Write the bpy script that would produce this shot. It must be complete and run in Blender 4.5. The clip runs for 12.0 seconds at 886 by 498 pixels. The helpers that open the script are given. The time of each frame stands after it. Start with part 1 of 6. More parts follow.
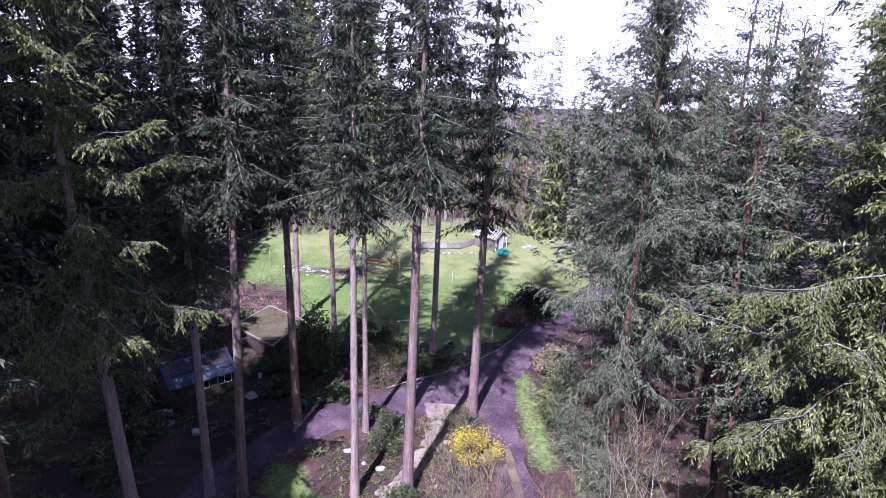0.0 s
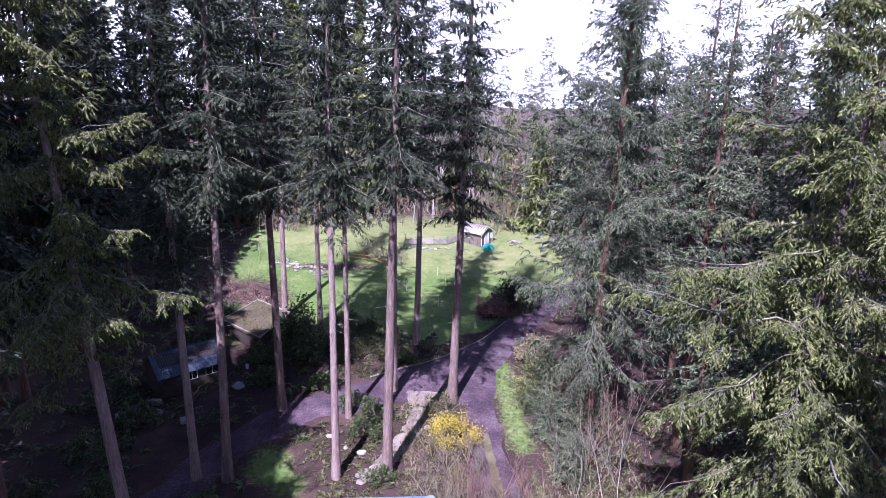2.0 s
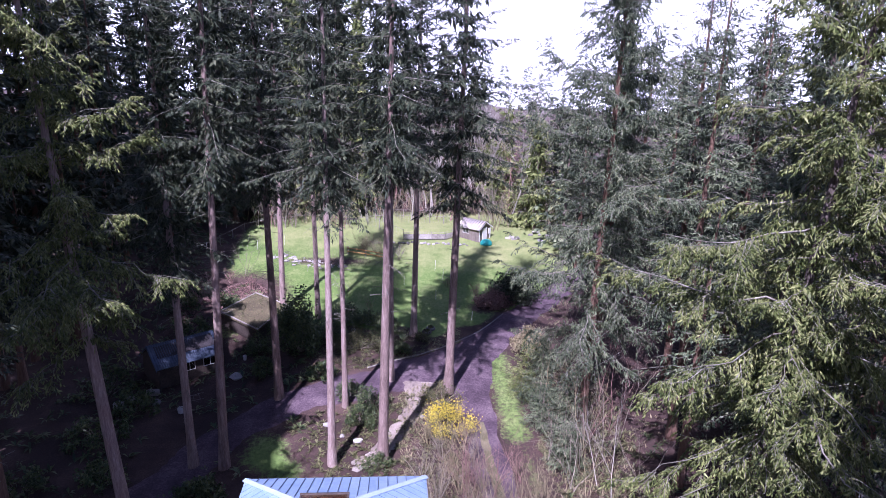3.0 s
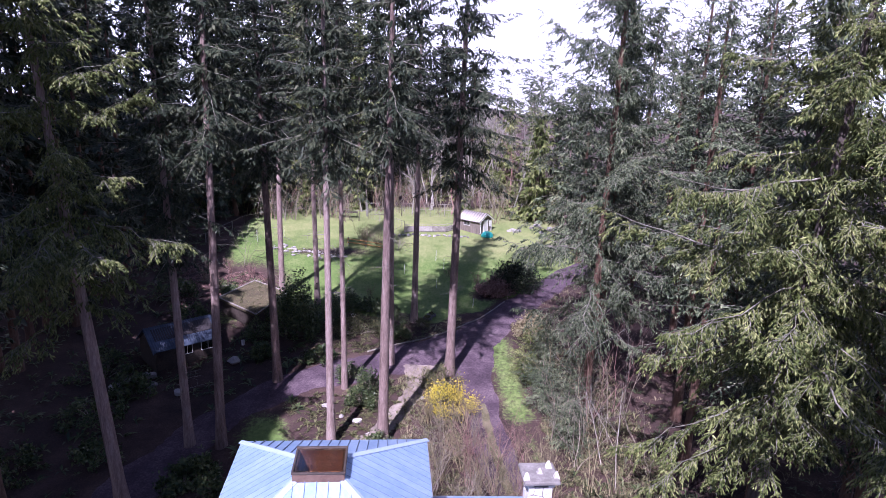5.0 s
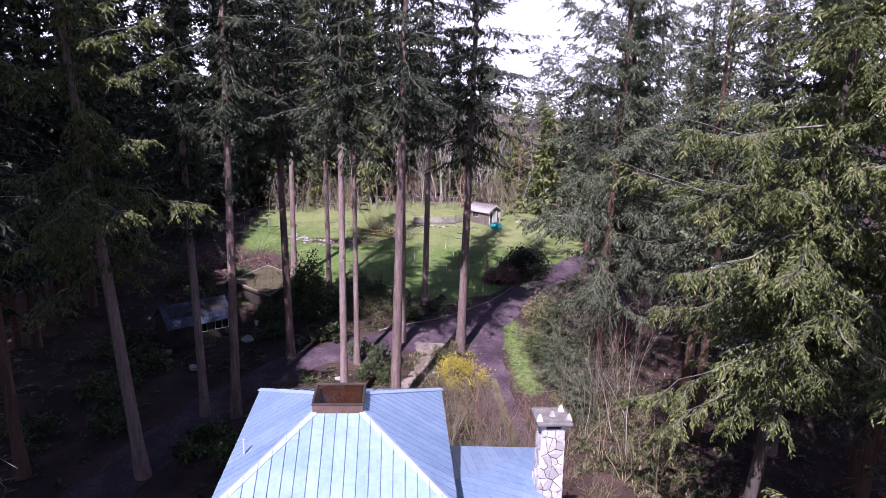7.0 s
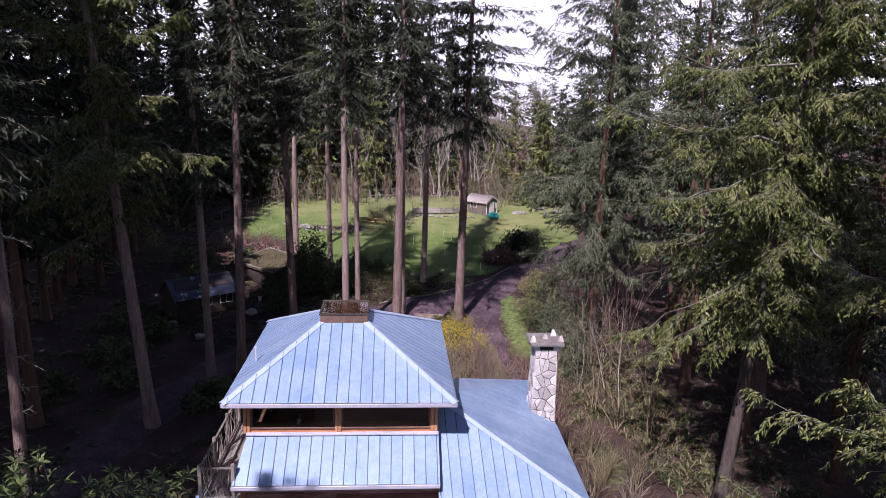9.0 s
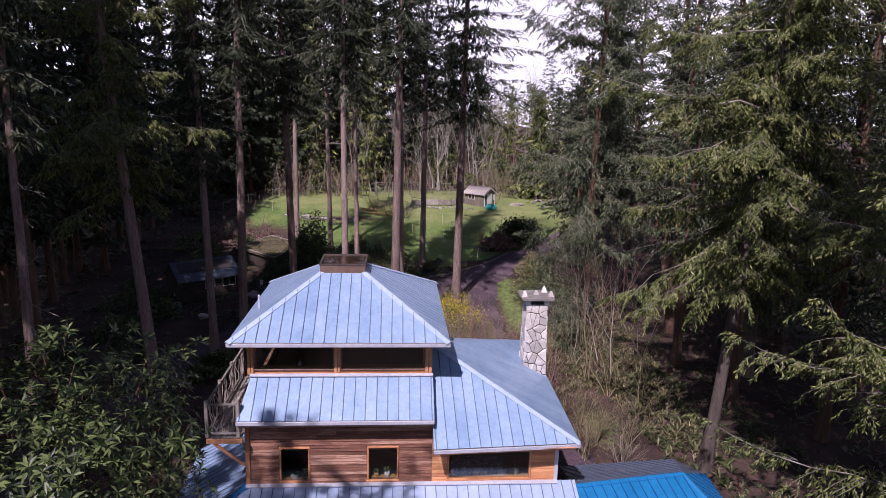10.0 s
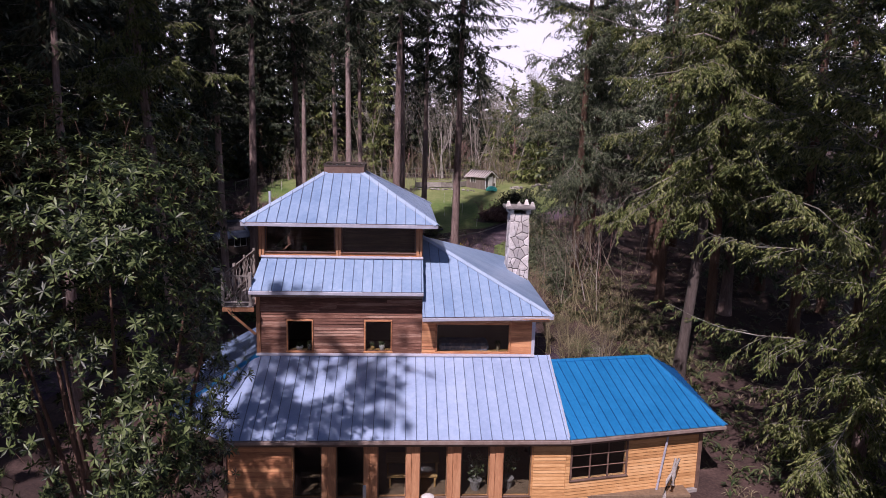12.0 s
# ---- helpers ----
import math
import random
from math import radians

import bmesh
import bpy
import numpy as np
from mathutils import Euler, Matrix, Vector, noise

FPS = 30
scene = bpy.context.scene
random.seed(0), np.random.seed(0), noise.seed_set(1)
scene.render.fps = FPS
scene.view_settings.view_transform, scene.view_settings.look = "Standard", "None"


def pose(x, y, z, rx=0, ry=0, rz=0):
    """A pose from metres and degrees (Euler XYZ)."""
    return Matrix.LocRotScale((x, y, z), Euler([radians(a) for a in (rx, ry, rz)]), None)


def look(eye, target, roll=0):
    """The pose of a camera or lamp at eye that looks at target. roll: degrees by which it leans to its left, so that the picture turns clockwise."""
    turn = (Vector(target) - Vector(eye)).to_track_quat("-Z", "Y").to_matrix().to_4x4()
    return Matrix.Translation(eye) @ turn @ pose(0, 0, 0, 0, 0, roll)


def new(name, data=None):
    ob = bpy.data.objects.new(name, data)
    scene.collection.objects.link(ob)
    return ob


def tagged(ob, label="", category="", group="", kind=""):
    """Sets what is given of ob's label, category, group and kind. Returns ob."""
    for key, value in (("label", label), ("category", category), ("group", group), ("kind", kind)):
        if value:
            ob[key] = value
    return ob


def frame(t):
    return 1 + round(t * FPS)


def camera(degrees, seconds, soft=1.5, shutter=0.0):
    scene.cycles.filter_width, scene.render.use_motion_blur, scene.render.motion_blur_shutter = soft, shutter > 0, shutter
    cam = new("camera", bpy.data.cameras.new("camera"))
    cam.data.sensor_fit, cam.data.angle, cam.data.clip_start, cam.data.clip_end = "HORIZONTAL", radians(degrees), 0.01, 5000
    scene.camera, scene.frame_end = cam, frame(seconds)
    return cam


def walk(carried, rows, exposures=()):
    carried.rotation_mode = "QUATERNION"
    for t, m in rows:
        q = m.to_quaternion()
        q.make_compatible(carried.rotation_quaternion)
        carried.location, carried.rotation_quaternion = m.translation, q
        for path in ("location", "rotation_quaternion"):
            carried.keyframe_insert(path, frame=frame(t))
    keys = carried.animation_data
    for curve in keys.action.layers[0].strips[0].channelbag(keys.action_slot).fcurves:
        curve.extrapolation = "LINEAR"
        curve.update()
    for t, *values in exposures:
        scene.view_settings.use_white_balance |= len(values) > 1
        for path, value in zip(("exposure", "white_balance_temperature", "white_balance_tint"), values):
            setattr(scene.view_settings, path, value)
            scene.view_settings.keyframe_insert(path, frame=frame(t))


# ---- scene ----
cam = camera(67.13, 12.0, 0.5)
PATH = [
    (0, (0.546, -15.043, 28.830), (1.354, -5.464, 26.074), 2.32),
    (0.5, (0.981, -15.444, 28.885), (1.783, -5.872, 26.105), 1.83),
    (1, (1.367, -15.910, 28.853), (2.178, -6.332, 26.095), 1.83),
    (1.5, (1.671, -16.425, 28.744), (2.498, -6.843, 26.005), 1.78),
    (2, (1.832, -16.908, 28.520), (2.673, -7.322, 25.798), 1.93),
    (2.5, (1.988, -17.274, 28.174), (2.836, -7.683, 25.473), 1.97),
    (3, (2.162, -17.485, 27.704), (2.992, -7.888, 25.021), 1.92),
    (5, (2.197, -17.510, 25.240), (3.018, -7.868, 22.717), 1.95),
    (5.5, (2.134, -17.676, 24.594), (2.938, -8.023, 22.111), 1.96),
    (6, (2.084, -17.968, 24.021), (2.858, -8.306, 21.563), 1.86),
    (6.5, (1.988, -18.360, 23.430), (2.709, -8.680, 21.025), 1.81),
    (7, (1.845, -18.863, 22.866), (2.563, -9.172, 20.509), 1.77),
    (9, (1.728, -21.429, 19.640), (2.473, -11.678, 17.552), 1.66),
    (9.5, (1.808, -22.221, 18.773), (2.540, -12.461, 16.721), 1.53),
    (10, (1.929, -23.144, 17.787), (2.660, -13.369, 15.810), 1.43),
    (10.5, (2.096, -24.241, 16.705), (2.836, -14.447, 14.828), 1.30),
    (11, (2.253, -25.371, 15.579), (2.995, -15.560, 13.791), 1.37),
    (11.5, (2.419, -26.448, 14.458), (3.125, -16.628, 12.709), 1.18),
    (12, (2.578, -27.342, 13.357), (3.181, -17.508, 11.648), 1.43),
]
EXPOSURE = [(0.0, 1.06, 5250, 43), (3.0, 1.05, 5250, 45), (7.0, 0.62, 5650, 41), (9.5, 0.10, 6040, 37), (12.0, -0.13, 6180, 38)]
walk(cam, [(t, look(eye, target, roll)) for t, eye, target, roll in PATH], EXPOSURE)

# ---- light: bright hazy spring day, sun behind the camera to its left ----
SUN_EL, SUN_FROM = 49.0, (-0.40, -0.917)
world = bpy.data.worlds.new("sky")
scene.world = world
world.use_nodes = True
wn = world.node_tree
sky = wn.nodes.new("ShaderNodeTexSky")
sky.sky_type, sky.sun_disc = "NISHITA", False
sky.sun_elevation, sky.sun_rotation = radians(SUN_EL), math.atan2(SUN_FROM[0], SUN_FROM[1])
sky.air_density, sky.dust_density, sky.ozone_density = 1.2, 0.8, 2.2
wn.nodes["Background"].inputs[1].default_value = 0.05
wn.links.new(sky.outputs[0], wn.nodes["Background"].inputs[0])
sun = new("sun", bpy.data.lights.new("sun", "SUN"))
sun.data.energy, sun.data.angle, sun.data.color = 5.0, radians(0.6), (1.0, 0.95, 0.86)
sun.matrix_world = look((SUN_FROM[0] * 50, SUN_FROM[1] * 50, 50 * math.tan(radians(SUN_EL))), (0, 0, 0))

# ---- materials ----
def material(name, colours, rough=0.7, scales=(1.0, 14.0), bump=0.2, metal=0.0, island=0.0, objects=0.0, stretch=(1, 1, 1), bump_scale=None, glow=0.0, through_light=0.0, spec=0.5, weights=(0.55, 0.45)):
    """Colour from two sizes of noise, with relief; island and objects: how far each leaf or piece differs from the next."""
    m = bpy.data.materials.new(name)
    m.use_nodes = True
    nt, L = m.node_tree, m.node_tree.links.new
    b = nt.nodes["Principled BSDF"]
    b.inputs["Roughness"].default_value, b.inputs["Metallic"].default_value = rough, metal
    b.inputs["Specular IOR Level"].default_value = spec
    co = nt.nodes.new("ShaderNodeTexCoord")
    mp = nt.nodes.new("ShaderNodeMapping")
    mp.inputs["Scale"].default_value = stretch
    L(co.outputs["Object"], mp.inputs[0])
    tex = []
    for sc in scales:
        n = nt.nodes.new("ShaderNodeTexNoise")
        n.inputs["Scale"].default_value, n.inputs["Detail"].default_value, n.inputs["Roughness"].default_value = sc, 5, 0.65
        L(mp.outputs[0], n.inputs[0])
        tex.append(n)

    def maths(op, a, c):
        q = nt.nodes.new("ShaderNodeMath")
        q.operation = op
        for i, v in enumerate((a, c)):
            if isinstance(v, (int, float)):
                q.inputs[i].default_value = v
            else:
                L(v, q.inputs[i])
        return q.outputs[0]
    f = maths("ADD", maths("MULTIPLY", tex[0].outputs[0], weights[0]), maths("MULTIPLY", tex[1].outputs[0], weights[1]))
    f = maths("ADD", maths("MULTIPLY", maths("SUBTRACT", f, 0.5), 2.2), 0.5)
    if island:
        g = nt.nodes.new("ShaderNodeNewGeometry")
        f = maths("ADD", f, maths("MULTIPLY", maths("SUBTRACT", g.outputs["Random Per Island"], 0.5), island))
    if objects:
        g = nt.nodes.new("ShaderNodeObjectInfo")
        f = maths("ADD", f, maths("MULTIPLY", maths("SUBTRACT", g.outputs["Random"], 0.5), objects))
    r = nt.nodes.new("ShaderNodeValToRGB")
    el = r.color_ramp.elements
    while len(el) < len(colours):
        el.new(0.5)
    for i, c in enumerate(colours):
        el[i].position = 0.12 + 0.76 * i / max(1, len(colours) - 1)
        el[i].color = (*c, 1)
    L(f, r.inputs[0])
    L(r.outputs[0], b.inputs["Base Color"])
    if bump:
        bn = nt.nodes.new("ShaderNodeBump")
        bn.inputs["Strength"].default_value, bn.inputs["Distance"].default_value = bump, bump_scale or 0.02
        L(tex[1].outputs[0], bn.inputs["Height"])
        L(bn.outputs[0], b.inputs["Normal"])
    if glow:
        L(r.outputs[0], b.inputs["Emission Color"])
        b.inputs["Emission Strength"].default_value = glow
    if through_light:
        tr = nt.nodes.new("ShaderNodeBsdfTranslucent")
        mx = nt.nodes.new("ShaderNodeMixShader")
        L(r.outputs[0], tr.inputs[0])
        mx.inputs[0].default_value = through_light
        L(b.outputs[0], mx.inputs[1])
        L(tr.outputs[0], mx.inputs[2])
        L(mx.outputs[0], nt.nodes["Material Output"].inputs[0])
    return m


def ground_material():
    """Soil and needle litter, with turf where the turf attribute says so, patchy at its edge."""
    m = material("ground", [(0.018, 0.010, 0.009), (0.056, 0.032, 0.027), (0.13, 0.08, 0.066)], 0.95, (0.35, 9.0), 0.5, bump_scale=0.06)
    nt, L = m.node_tree, m.node_tree.links.new
    b = nt.nodes["Principled BSDF"]
    soil = b.inputs["Base Color"].links[0].from_socket
    at = nt.nodes.new("ShaderNodeAttribute")
    at.attribute_name = "turf"
    co = nt.nodes.new("ShaderNodeTexCoord")
    n1, n2 = nt.nodes.new("ShaderNodeTexNoise"), nt.nodes.new("ShaderNodeTexNoise")
    for n, s in ((n1, 0.22), (n2, 3.5)):
        n.inputs["Scale"].default_value, n.inputs["Detail"].default_value, n.inputs["Roughness"].default_value = s, 8, 0.7
        L(co.outputs["Object"], n.inputs[0])
    r = nt.nodes.new("ShaderNodeValToRGB")
    el = r.color_ramp.elements
    el.new(0.5)
    for e, p, c in zip(el, (0.3, 0.5, 0.72), ((0.05, 0.105, 0.018), (0.125, 0.195, 0.045), (0.30, 0.32, 0.13))):
        e.position, e.color = p, (*c, 1)
    mixn = nt.nodes.new("ShaderNodeMath")
    mixn.operation = "MULTIPLY_ADD"
    L(n2.outputs[0], mixn.inputs[0])
    mixn.inputs[1].default_value = 0.45
    half = nt.nodes.new("ShaderNodeMath")
    half.operation = "MULTIPLY"
    L(n1.outputs[0], half.inputs[0])
    half.inputs[1].default_value = 0.55
    L(half.outputs[0], mixn.inputs[2])
    L(mixn.outputs[0], r.inputs[0])
    dry = nt.nodes.new("ShaderNodeAttribute")
    dry.attribute_name = "dry"
    worn = nt.nodes.new("ShaderNodeMath")
    worn.operation = "MULTIPLY_ADD"
    L(n1.outputs[0], worn.inputs[0])
    worn.inputs[1].default_value = 1.6
    L(dry.outputs["Fac"], worn.inputs[2])
    worn_step = nt.nodes.new("ShaderNodeMapRange")
    worn_step.inputs[1].default_value, worn_step.inputs[2].default_value, worn_step.inputs[4].default_value = 1.05, 1.85, 0.72
    L(worn.outputs[0], worn_step.inputs[0])
    r2 = nt.nodes.new("ShaderNodeValToRGB")
    r2.color_ramp.elements[0].position, r2.color_ramp.elements[0].color = 0.35, (0.17, 0.21, 0.065, 1)
    r2.color_ramp.elements[1].position, r2.color_ramp.elements[1].color = 0.7, (0.36, 0.345, 0.16, 1)
    L(mixn.outputs[0], r2.inputs[0])
    turf = nt.nodes.new("ShaderNodeMix")
    turf.data_type = "RGBA"
    L(worn_step.outputs[0], turf.inputs[0])
    L(r.outputs[0], turf.inputs[6])
    L(r2.outputs[0], turf.inputs[7])
    edge = nt.nodes.new("ShaderNodeMath")
    edge.operation = "MULTIPLY_ADD"
    L(n2.outputs[0], edge.inputs[0])
    edge.inputs[1].default_value = 0.9
    L(at.outputs["Fac"], edge.inputs[2])
    step = nt.nodes.new("ShaderNodeMapRange")
    step.inputs[1].default_value, step.inputs[2].default_value = 0.85, 1.1
    L(edge.outputs[0], step.inputs[0])
    mx = nt.nodes.new("ShaderNodeMix")
    mx.data_type = "RGBA"
    L(step.outputs[0], mx.inputs[0])
    L(soil, mx.inputs[6])
    L(turf.outputs[2], mx.inputs[7])
    L(mx.outputs[2], b.inputs["Base Color"])
    return m


def glass_material(name, tint, rough=0.03, base=0.06):
    m = bpy.data.materials.new(name)
    m.use_nodes = True
    nt, L = m.node_tree, m.node_tree.links.new
    gl, tp, mx, lw, pw, ad = (nt.nodes.new(k) for k in ("ShaderNodeBsdfGlossy", "ShaderNodeBsdfTransparent", "ShaderNodeMixShader", "ShaderNodeLayerWeight", "ShaderNodeMath", "ShaderNodeMath"))
    gl.inputs["Roughness"].default_value = rough
    tp.inputs[0].default_value = (*tint, 1)
    pw.operation, ad.operation = "POWER", "MULTIPLY_ADD"
    pw.inputs[1].default_value, ad.inputs[1].default_value, ad.inputs[2].default_value = 4.0, 0.85, base
    L(lw.outputs["Facing"], pw.inputs[0])
    L(pw.outputs[0], ad.inputs[0])
    L(ad.outputs[0], mx.inputs[0])
    L(tp.outputs[0], mx.inputs[1])
    L(gl.outputs[0], mx.inputs[2])
    L(mx.outputs[0], nt.nodes["Material Output"].inputs[0])
    return m


M = {}
M["ground"] = ground_material()
M["sand"] = material("sandy_path", [(0.14, 0.11, 0.09), (0.26, 0.21, 0.18), (0.40, 0.34, 0.29)], 0.95, (0.9, 12.0), 0.5)
# Darkened and tinted purple: part of the drive's shade is in its colour.
M["drive"] = material("gravel_drive", [(0.0251, 0.0147, 0.0223), (0.0802, 0.0516, 0.0697), (0.195, 0.143, 0.157)], 0.95, (0.55, 7.0), 0.8, bump_scale=0.05)
M["verge"] = material("worn_turf", [(0.05, 0.055, 0.025), (0.13, 0.115, 0.06), (0.24, 0.20, 0.13)], 0.95, (0.8, 14.0), 0.5)
M["bark"] = material("fir_bark", [(0.12, 0.08, 0.07), (0.27, 0.195, 0.175), (0.45, 0.36, 0.33)], 0.95, (1.2, 6.0), 1.0, stretch=(4, 4, 0.5), bump_scale=0.06, objects=0.5)
M["bark_dark"] = material("spruce_bark", [(0.045, 0.034, 0.03), (0.1, 0.078, 0.068), (0.17, 0.142, 0.128)], 0.95, (1.2, 6.0), 1.0, stretch=(4, 4, 0.5), bump_scale=0.06)
# Its dark tone also stands in for shade on trunks deep in the woods.
M["bark_red"] = material("red_and_shaded_bark", [(0.07, 0.04, 0.03), (0.15, 0.085, 0.06), (0.23, 0.15, 0.11)], 0.95, (1.2, 6.0), 1.0, stretch=(4, 4, 0.4), bump_scale=0.06)
M["limb"] = material("fir_limb", [(0.07, 0.06, 0.05), (0.2, 0.185, 0.155), (0.42, 0.40, 0.35)], 0.9, (2.0, 9.0), 0.3)
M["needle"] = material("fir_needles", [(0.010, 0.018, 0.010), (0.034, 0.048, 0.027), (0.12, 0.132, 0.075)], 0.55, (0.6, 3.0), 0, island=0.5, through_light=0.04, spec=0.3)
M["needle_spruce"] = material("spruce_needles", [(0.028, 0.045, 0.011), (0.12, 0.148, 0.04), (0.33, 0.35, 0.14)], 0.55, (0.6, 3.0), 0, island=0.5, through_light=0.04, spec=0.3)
M["needle_blue"] = material("hemlock_needles", [(0.028, 0.044, 0.024), (0.095, 0.125, 0.068), (0.26, 0.29, 0.17)], 0.55, (0.6, 3.0), 0, island=0.55, through_light=0.04, spec=0.3)
M["leaf_rhodo"] = material("rhododendron_leaf", [(0.007, 0.014, 0.005), (0.028, 0.046, 0.014), (0.13, 0.17, 0.06)], 0.4, (0.6, 4.0), 0, island=1.2, through_light=0.06, spec=0.3)
M["leaf_shrub"] = material("shrub_leaf", [(0.0325, 0.0546, 0.0234), (0.0715, 0.111, 0.039), (0.143, 0.169, 0.065)], 0.5, (0.6, 4.0), 0, island=1.0, through_light=0.2)
M["leaf_olive"] = material("olive_shrub_leaf", [(0.06, 0.065, 0.025), (0.12, 0.125, 0.05), (0.2, 0.19, 0.09)], 0.6, (0.6, 4.0), 0, island=1.0, through_light=0.2)
M["blossom"] = material("yellow_blossom", [(0.5, 0.4, 0.02), (0.75, 0.62, 0.04), (0.85, 0.75, 0.12)], 0.6, (1.0, 6.0), 0, island=0.8, through_light=0.2)
M["twig"] = material("bare_twig", [(0.12, 0.10, 0.075), (0.24, 0.205, 0.16), (0.38, 0.34, 0.28)], 0.85, (1.5, 8.0), 0, island=0.6)
M["twig_red"] = material("reddish_twig", [(0.135, 0.0743, 0.0675), (0.27, 0.155, 0.135), (0.405, 0.27, 0.23)], 0.85, (1.5, 8.0), 0, island=0.6)
M["twig_pale"] = material("alder_twig", [(0.18, 0.16, 0.13), (0.33, 0.30, 0.26), (0.5, 0.47, 0.43)], 0.85, (1.5, 8.0), 0, island=0.5)
M["straw"] = material("dry_stems", [(0.13, 0.11, 0.06), (0.25, 0.21, 0.12), (0.38, 0.33, 0.2)], 0.9, (1.5, 8.0), 0, island=0.8)
M["roof_blue"] = material("weathered_blue_steel", [(0.216, 0.335, 0.529), (0.292, 0.421, 0.616), (0.378, 0.508, 0.691)], 0.42, (0.7, 5.0), 0.05, metal=0.15, objects=0.25)
# Seam colours darker than their panels: the seams' shadow side painted in.
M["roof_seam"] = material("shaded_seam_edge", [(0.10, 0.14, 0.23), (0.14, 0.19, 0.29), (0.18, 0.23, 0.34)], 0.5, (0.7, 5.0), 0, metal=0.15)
M["roof_seam_bright"] = material("shaded_bright_roof_seam", [(0.005, 0.07, 0.2), (0.008, 0.1, 0.27), (0.01, 0.13, 0.32)], 0.5, (0.7, 5.0), 0, metal=0.15)
M["roof_cap"] = material("pale_blue_cap", [(0.367, 0.486, 0.67), (0.443, 0.562, 0.734), (0.518, 0.626, 0.778)], 0.42, (0.7, 5.0), 0.05, metal=0.15)
M["roof_pale"] = material("chalked_blue_steel", [(0.302, 0.4, 0.605), (0.367, 0.475, 0.68), (0.454, 0.562, 0.756)], 0.5, (0.7, 5.0), 0.05, metal=0.1, objects=0.25)
M["roof_bright"] = material("new_blue_steel", [(0.00475, 0.149, 0.368), (0.00832, 0.197, 0.463), (0.0178, 0.238, 0.535)], 0.35, (0.7, 5.0), 0.04, metal=0.1, objects=0.15)
M["flashing"] = material("roof_flashing", [(0.40, 0.42, 0.52), (0.52, 0.53, 0.62), (0.60, 0.61, 0.68)], 0.45, (1.0, 7.0), 0.05, metal=0.2)
M["cedar_dark"] = material("weathered_cedar", [(0.088, 0.0363, 0.0242), (0.231, 0.102, 0.066), (0.528, 0.33, 0.242)], 0.75, (0.9, 6.0), 0.4, stretch=(0.5, 1, 6), objects=0.45)
M["cedar_orange"] = material("oiled_cedar", [(0.362, 0.14, 0.0626), (0.584, 0.264, 0.119), (0.766, 0.389, 0.18)], 0.6, (0.9, 5.0), 0.3, stretch=(0.6, 1, 5), objects=0.5)
M["cedar_gold"] = material("golden_cedar", [(0.425, 0.206, 0.0773), (0.644, 0.347, 0.141), (0.773, 0.463, 0.218)], 0.6, (0.9, 5.0), 0.3, stretch=(0.6, 1, 5), objects=0.5)
M["post"] = material("cedar_post", [(0.34, 0.145, 0.07), (0.52, 0.25, 0.125), (0.64, 0.35, 0.19)], 0.65, (1.0, 6.0), 0.3, stretch=(4, 4, 0.6))
M["trim"] = material("brown_frame", [(0.10, 0.06, 0.045), (0.17, 0.105, 0.08), (0.24, 0.16, 0.12)], 0.6, (1.0, 6.0), 0.15)
M["fascia"] = material("fascia_board", [(0.17, 0.12, 0.10), (0.28, 0.21, 0.18), (0.38, 0.31, 0.28)], 0.7, (1.0, 6.0), 0.2)
M["inside"] = material("room_plaster", [(0.342, 0.285, 0.228), (0.456, 0.38, 0.314), (0.57, 0.494, 0.399)], 0.9, (1.0, 8.0), 0.1)
M["floorboard"] = material("room_floor", [(0.15, 0.105, 0.0675), (0.24, 0.165, 0.105), (0.33, 0.24, 0.15)], 0.6, (1.0, 8.0), 0.1)
M["pine"] = material("pine_furniture", [(0.38, 0.2, 0.06), (0.52, 0.3, 0.1), (0.62, 0.4, 0.16)], 0.5, (1.2, 8.0), 0.1, stretch=(1, 5, 5))
M["glass"] = glass_material("window_glass", (0.72, 0.76, 0.76))
M["glass_roof"] = glass_material("skylight_glass", (0.75, 0.68, 0.58), 0.08, 0.35)
M["stone_white"] = material("white_quartz_stone", [(0.375, 0.35, 0.338), (0.55, 0.512, 0.488), (0.75, 0.712, 0.688)], 0.85, (2.5, 14.0), 0.6, objects=0.7)
M["mortar"] = material("dark_mortar", [(0.05, 0.045, 0.04), (0.09, 0.08, 0.075), (0.14, 0.13, 0.12)], 0.95, (3.0, 20.0), 0.5)
M["stone_grey"] = material("grey_field_stone", [(0.18, 0.165, 0.155), (0.3, 0.28, 0.265), (0.45, 0.42, 0.4)], 0.9, (2.0, 12.0), 0.6, objects=0.8)
M["grey_wood"] = material("silvered_wood", [(0.16, 0.14, 0.12), (0.28, 0.255, 0.23), (0.42, 0.39, 0.36)], 0.85, (1.5, 8.0), 0.3, objects=0.4)
# Iron darkened so that its colour carries the shade on the hut roof.
M["iron"] = material("shaded_corrugated_iron", [(0.03, 0.042, 0.068), (0.06, 0.08, 0.125), (0.12, 0.15, 0.205)], 0.5, (0.8, 6.0), 0.1, metal=0.2)
M["iron_light"] = material("pale_corrugated_roof", [(0.42, 0.36, 0.34), (0.56, 0.5, 0.47), (0.66, 0.6, 0.57)], 0.6, (0.8, 6.0), 0.1)
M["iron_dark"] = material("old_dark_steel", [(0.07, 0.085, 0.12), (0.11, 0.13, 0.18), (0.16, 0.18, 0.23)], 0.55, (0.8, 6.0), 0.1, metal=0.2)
M["rust"] = material("rusted_sheet", [(0.022, 0.019, 0.022), (0.04, 0.034, 0.038), (0.075, 0.062, 0.064)], 0.85, (1.0, 8.0), 0.2)
M["white"] = material("white_paint", [(0.6, 0.58, 0.56), (0.72, 0.7, 0.68), (0.8, 0.79, 0.77)], 0.6, (1.5, 9.0), 0.05)
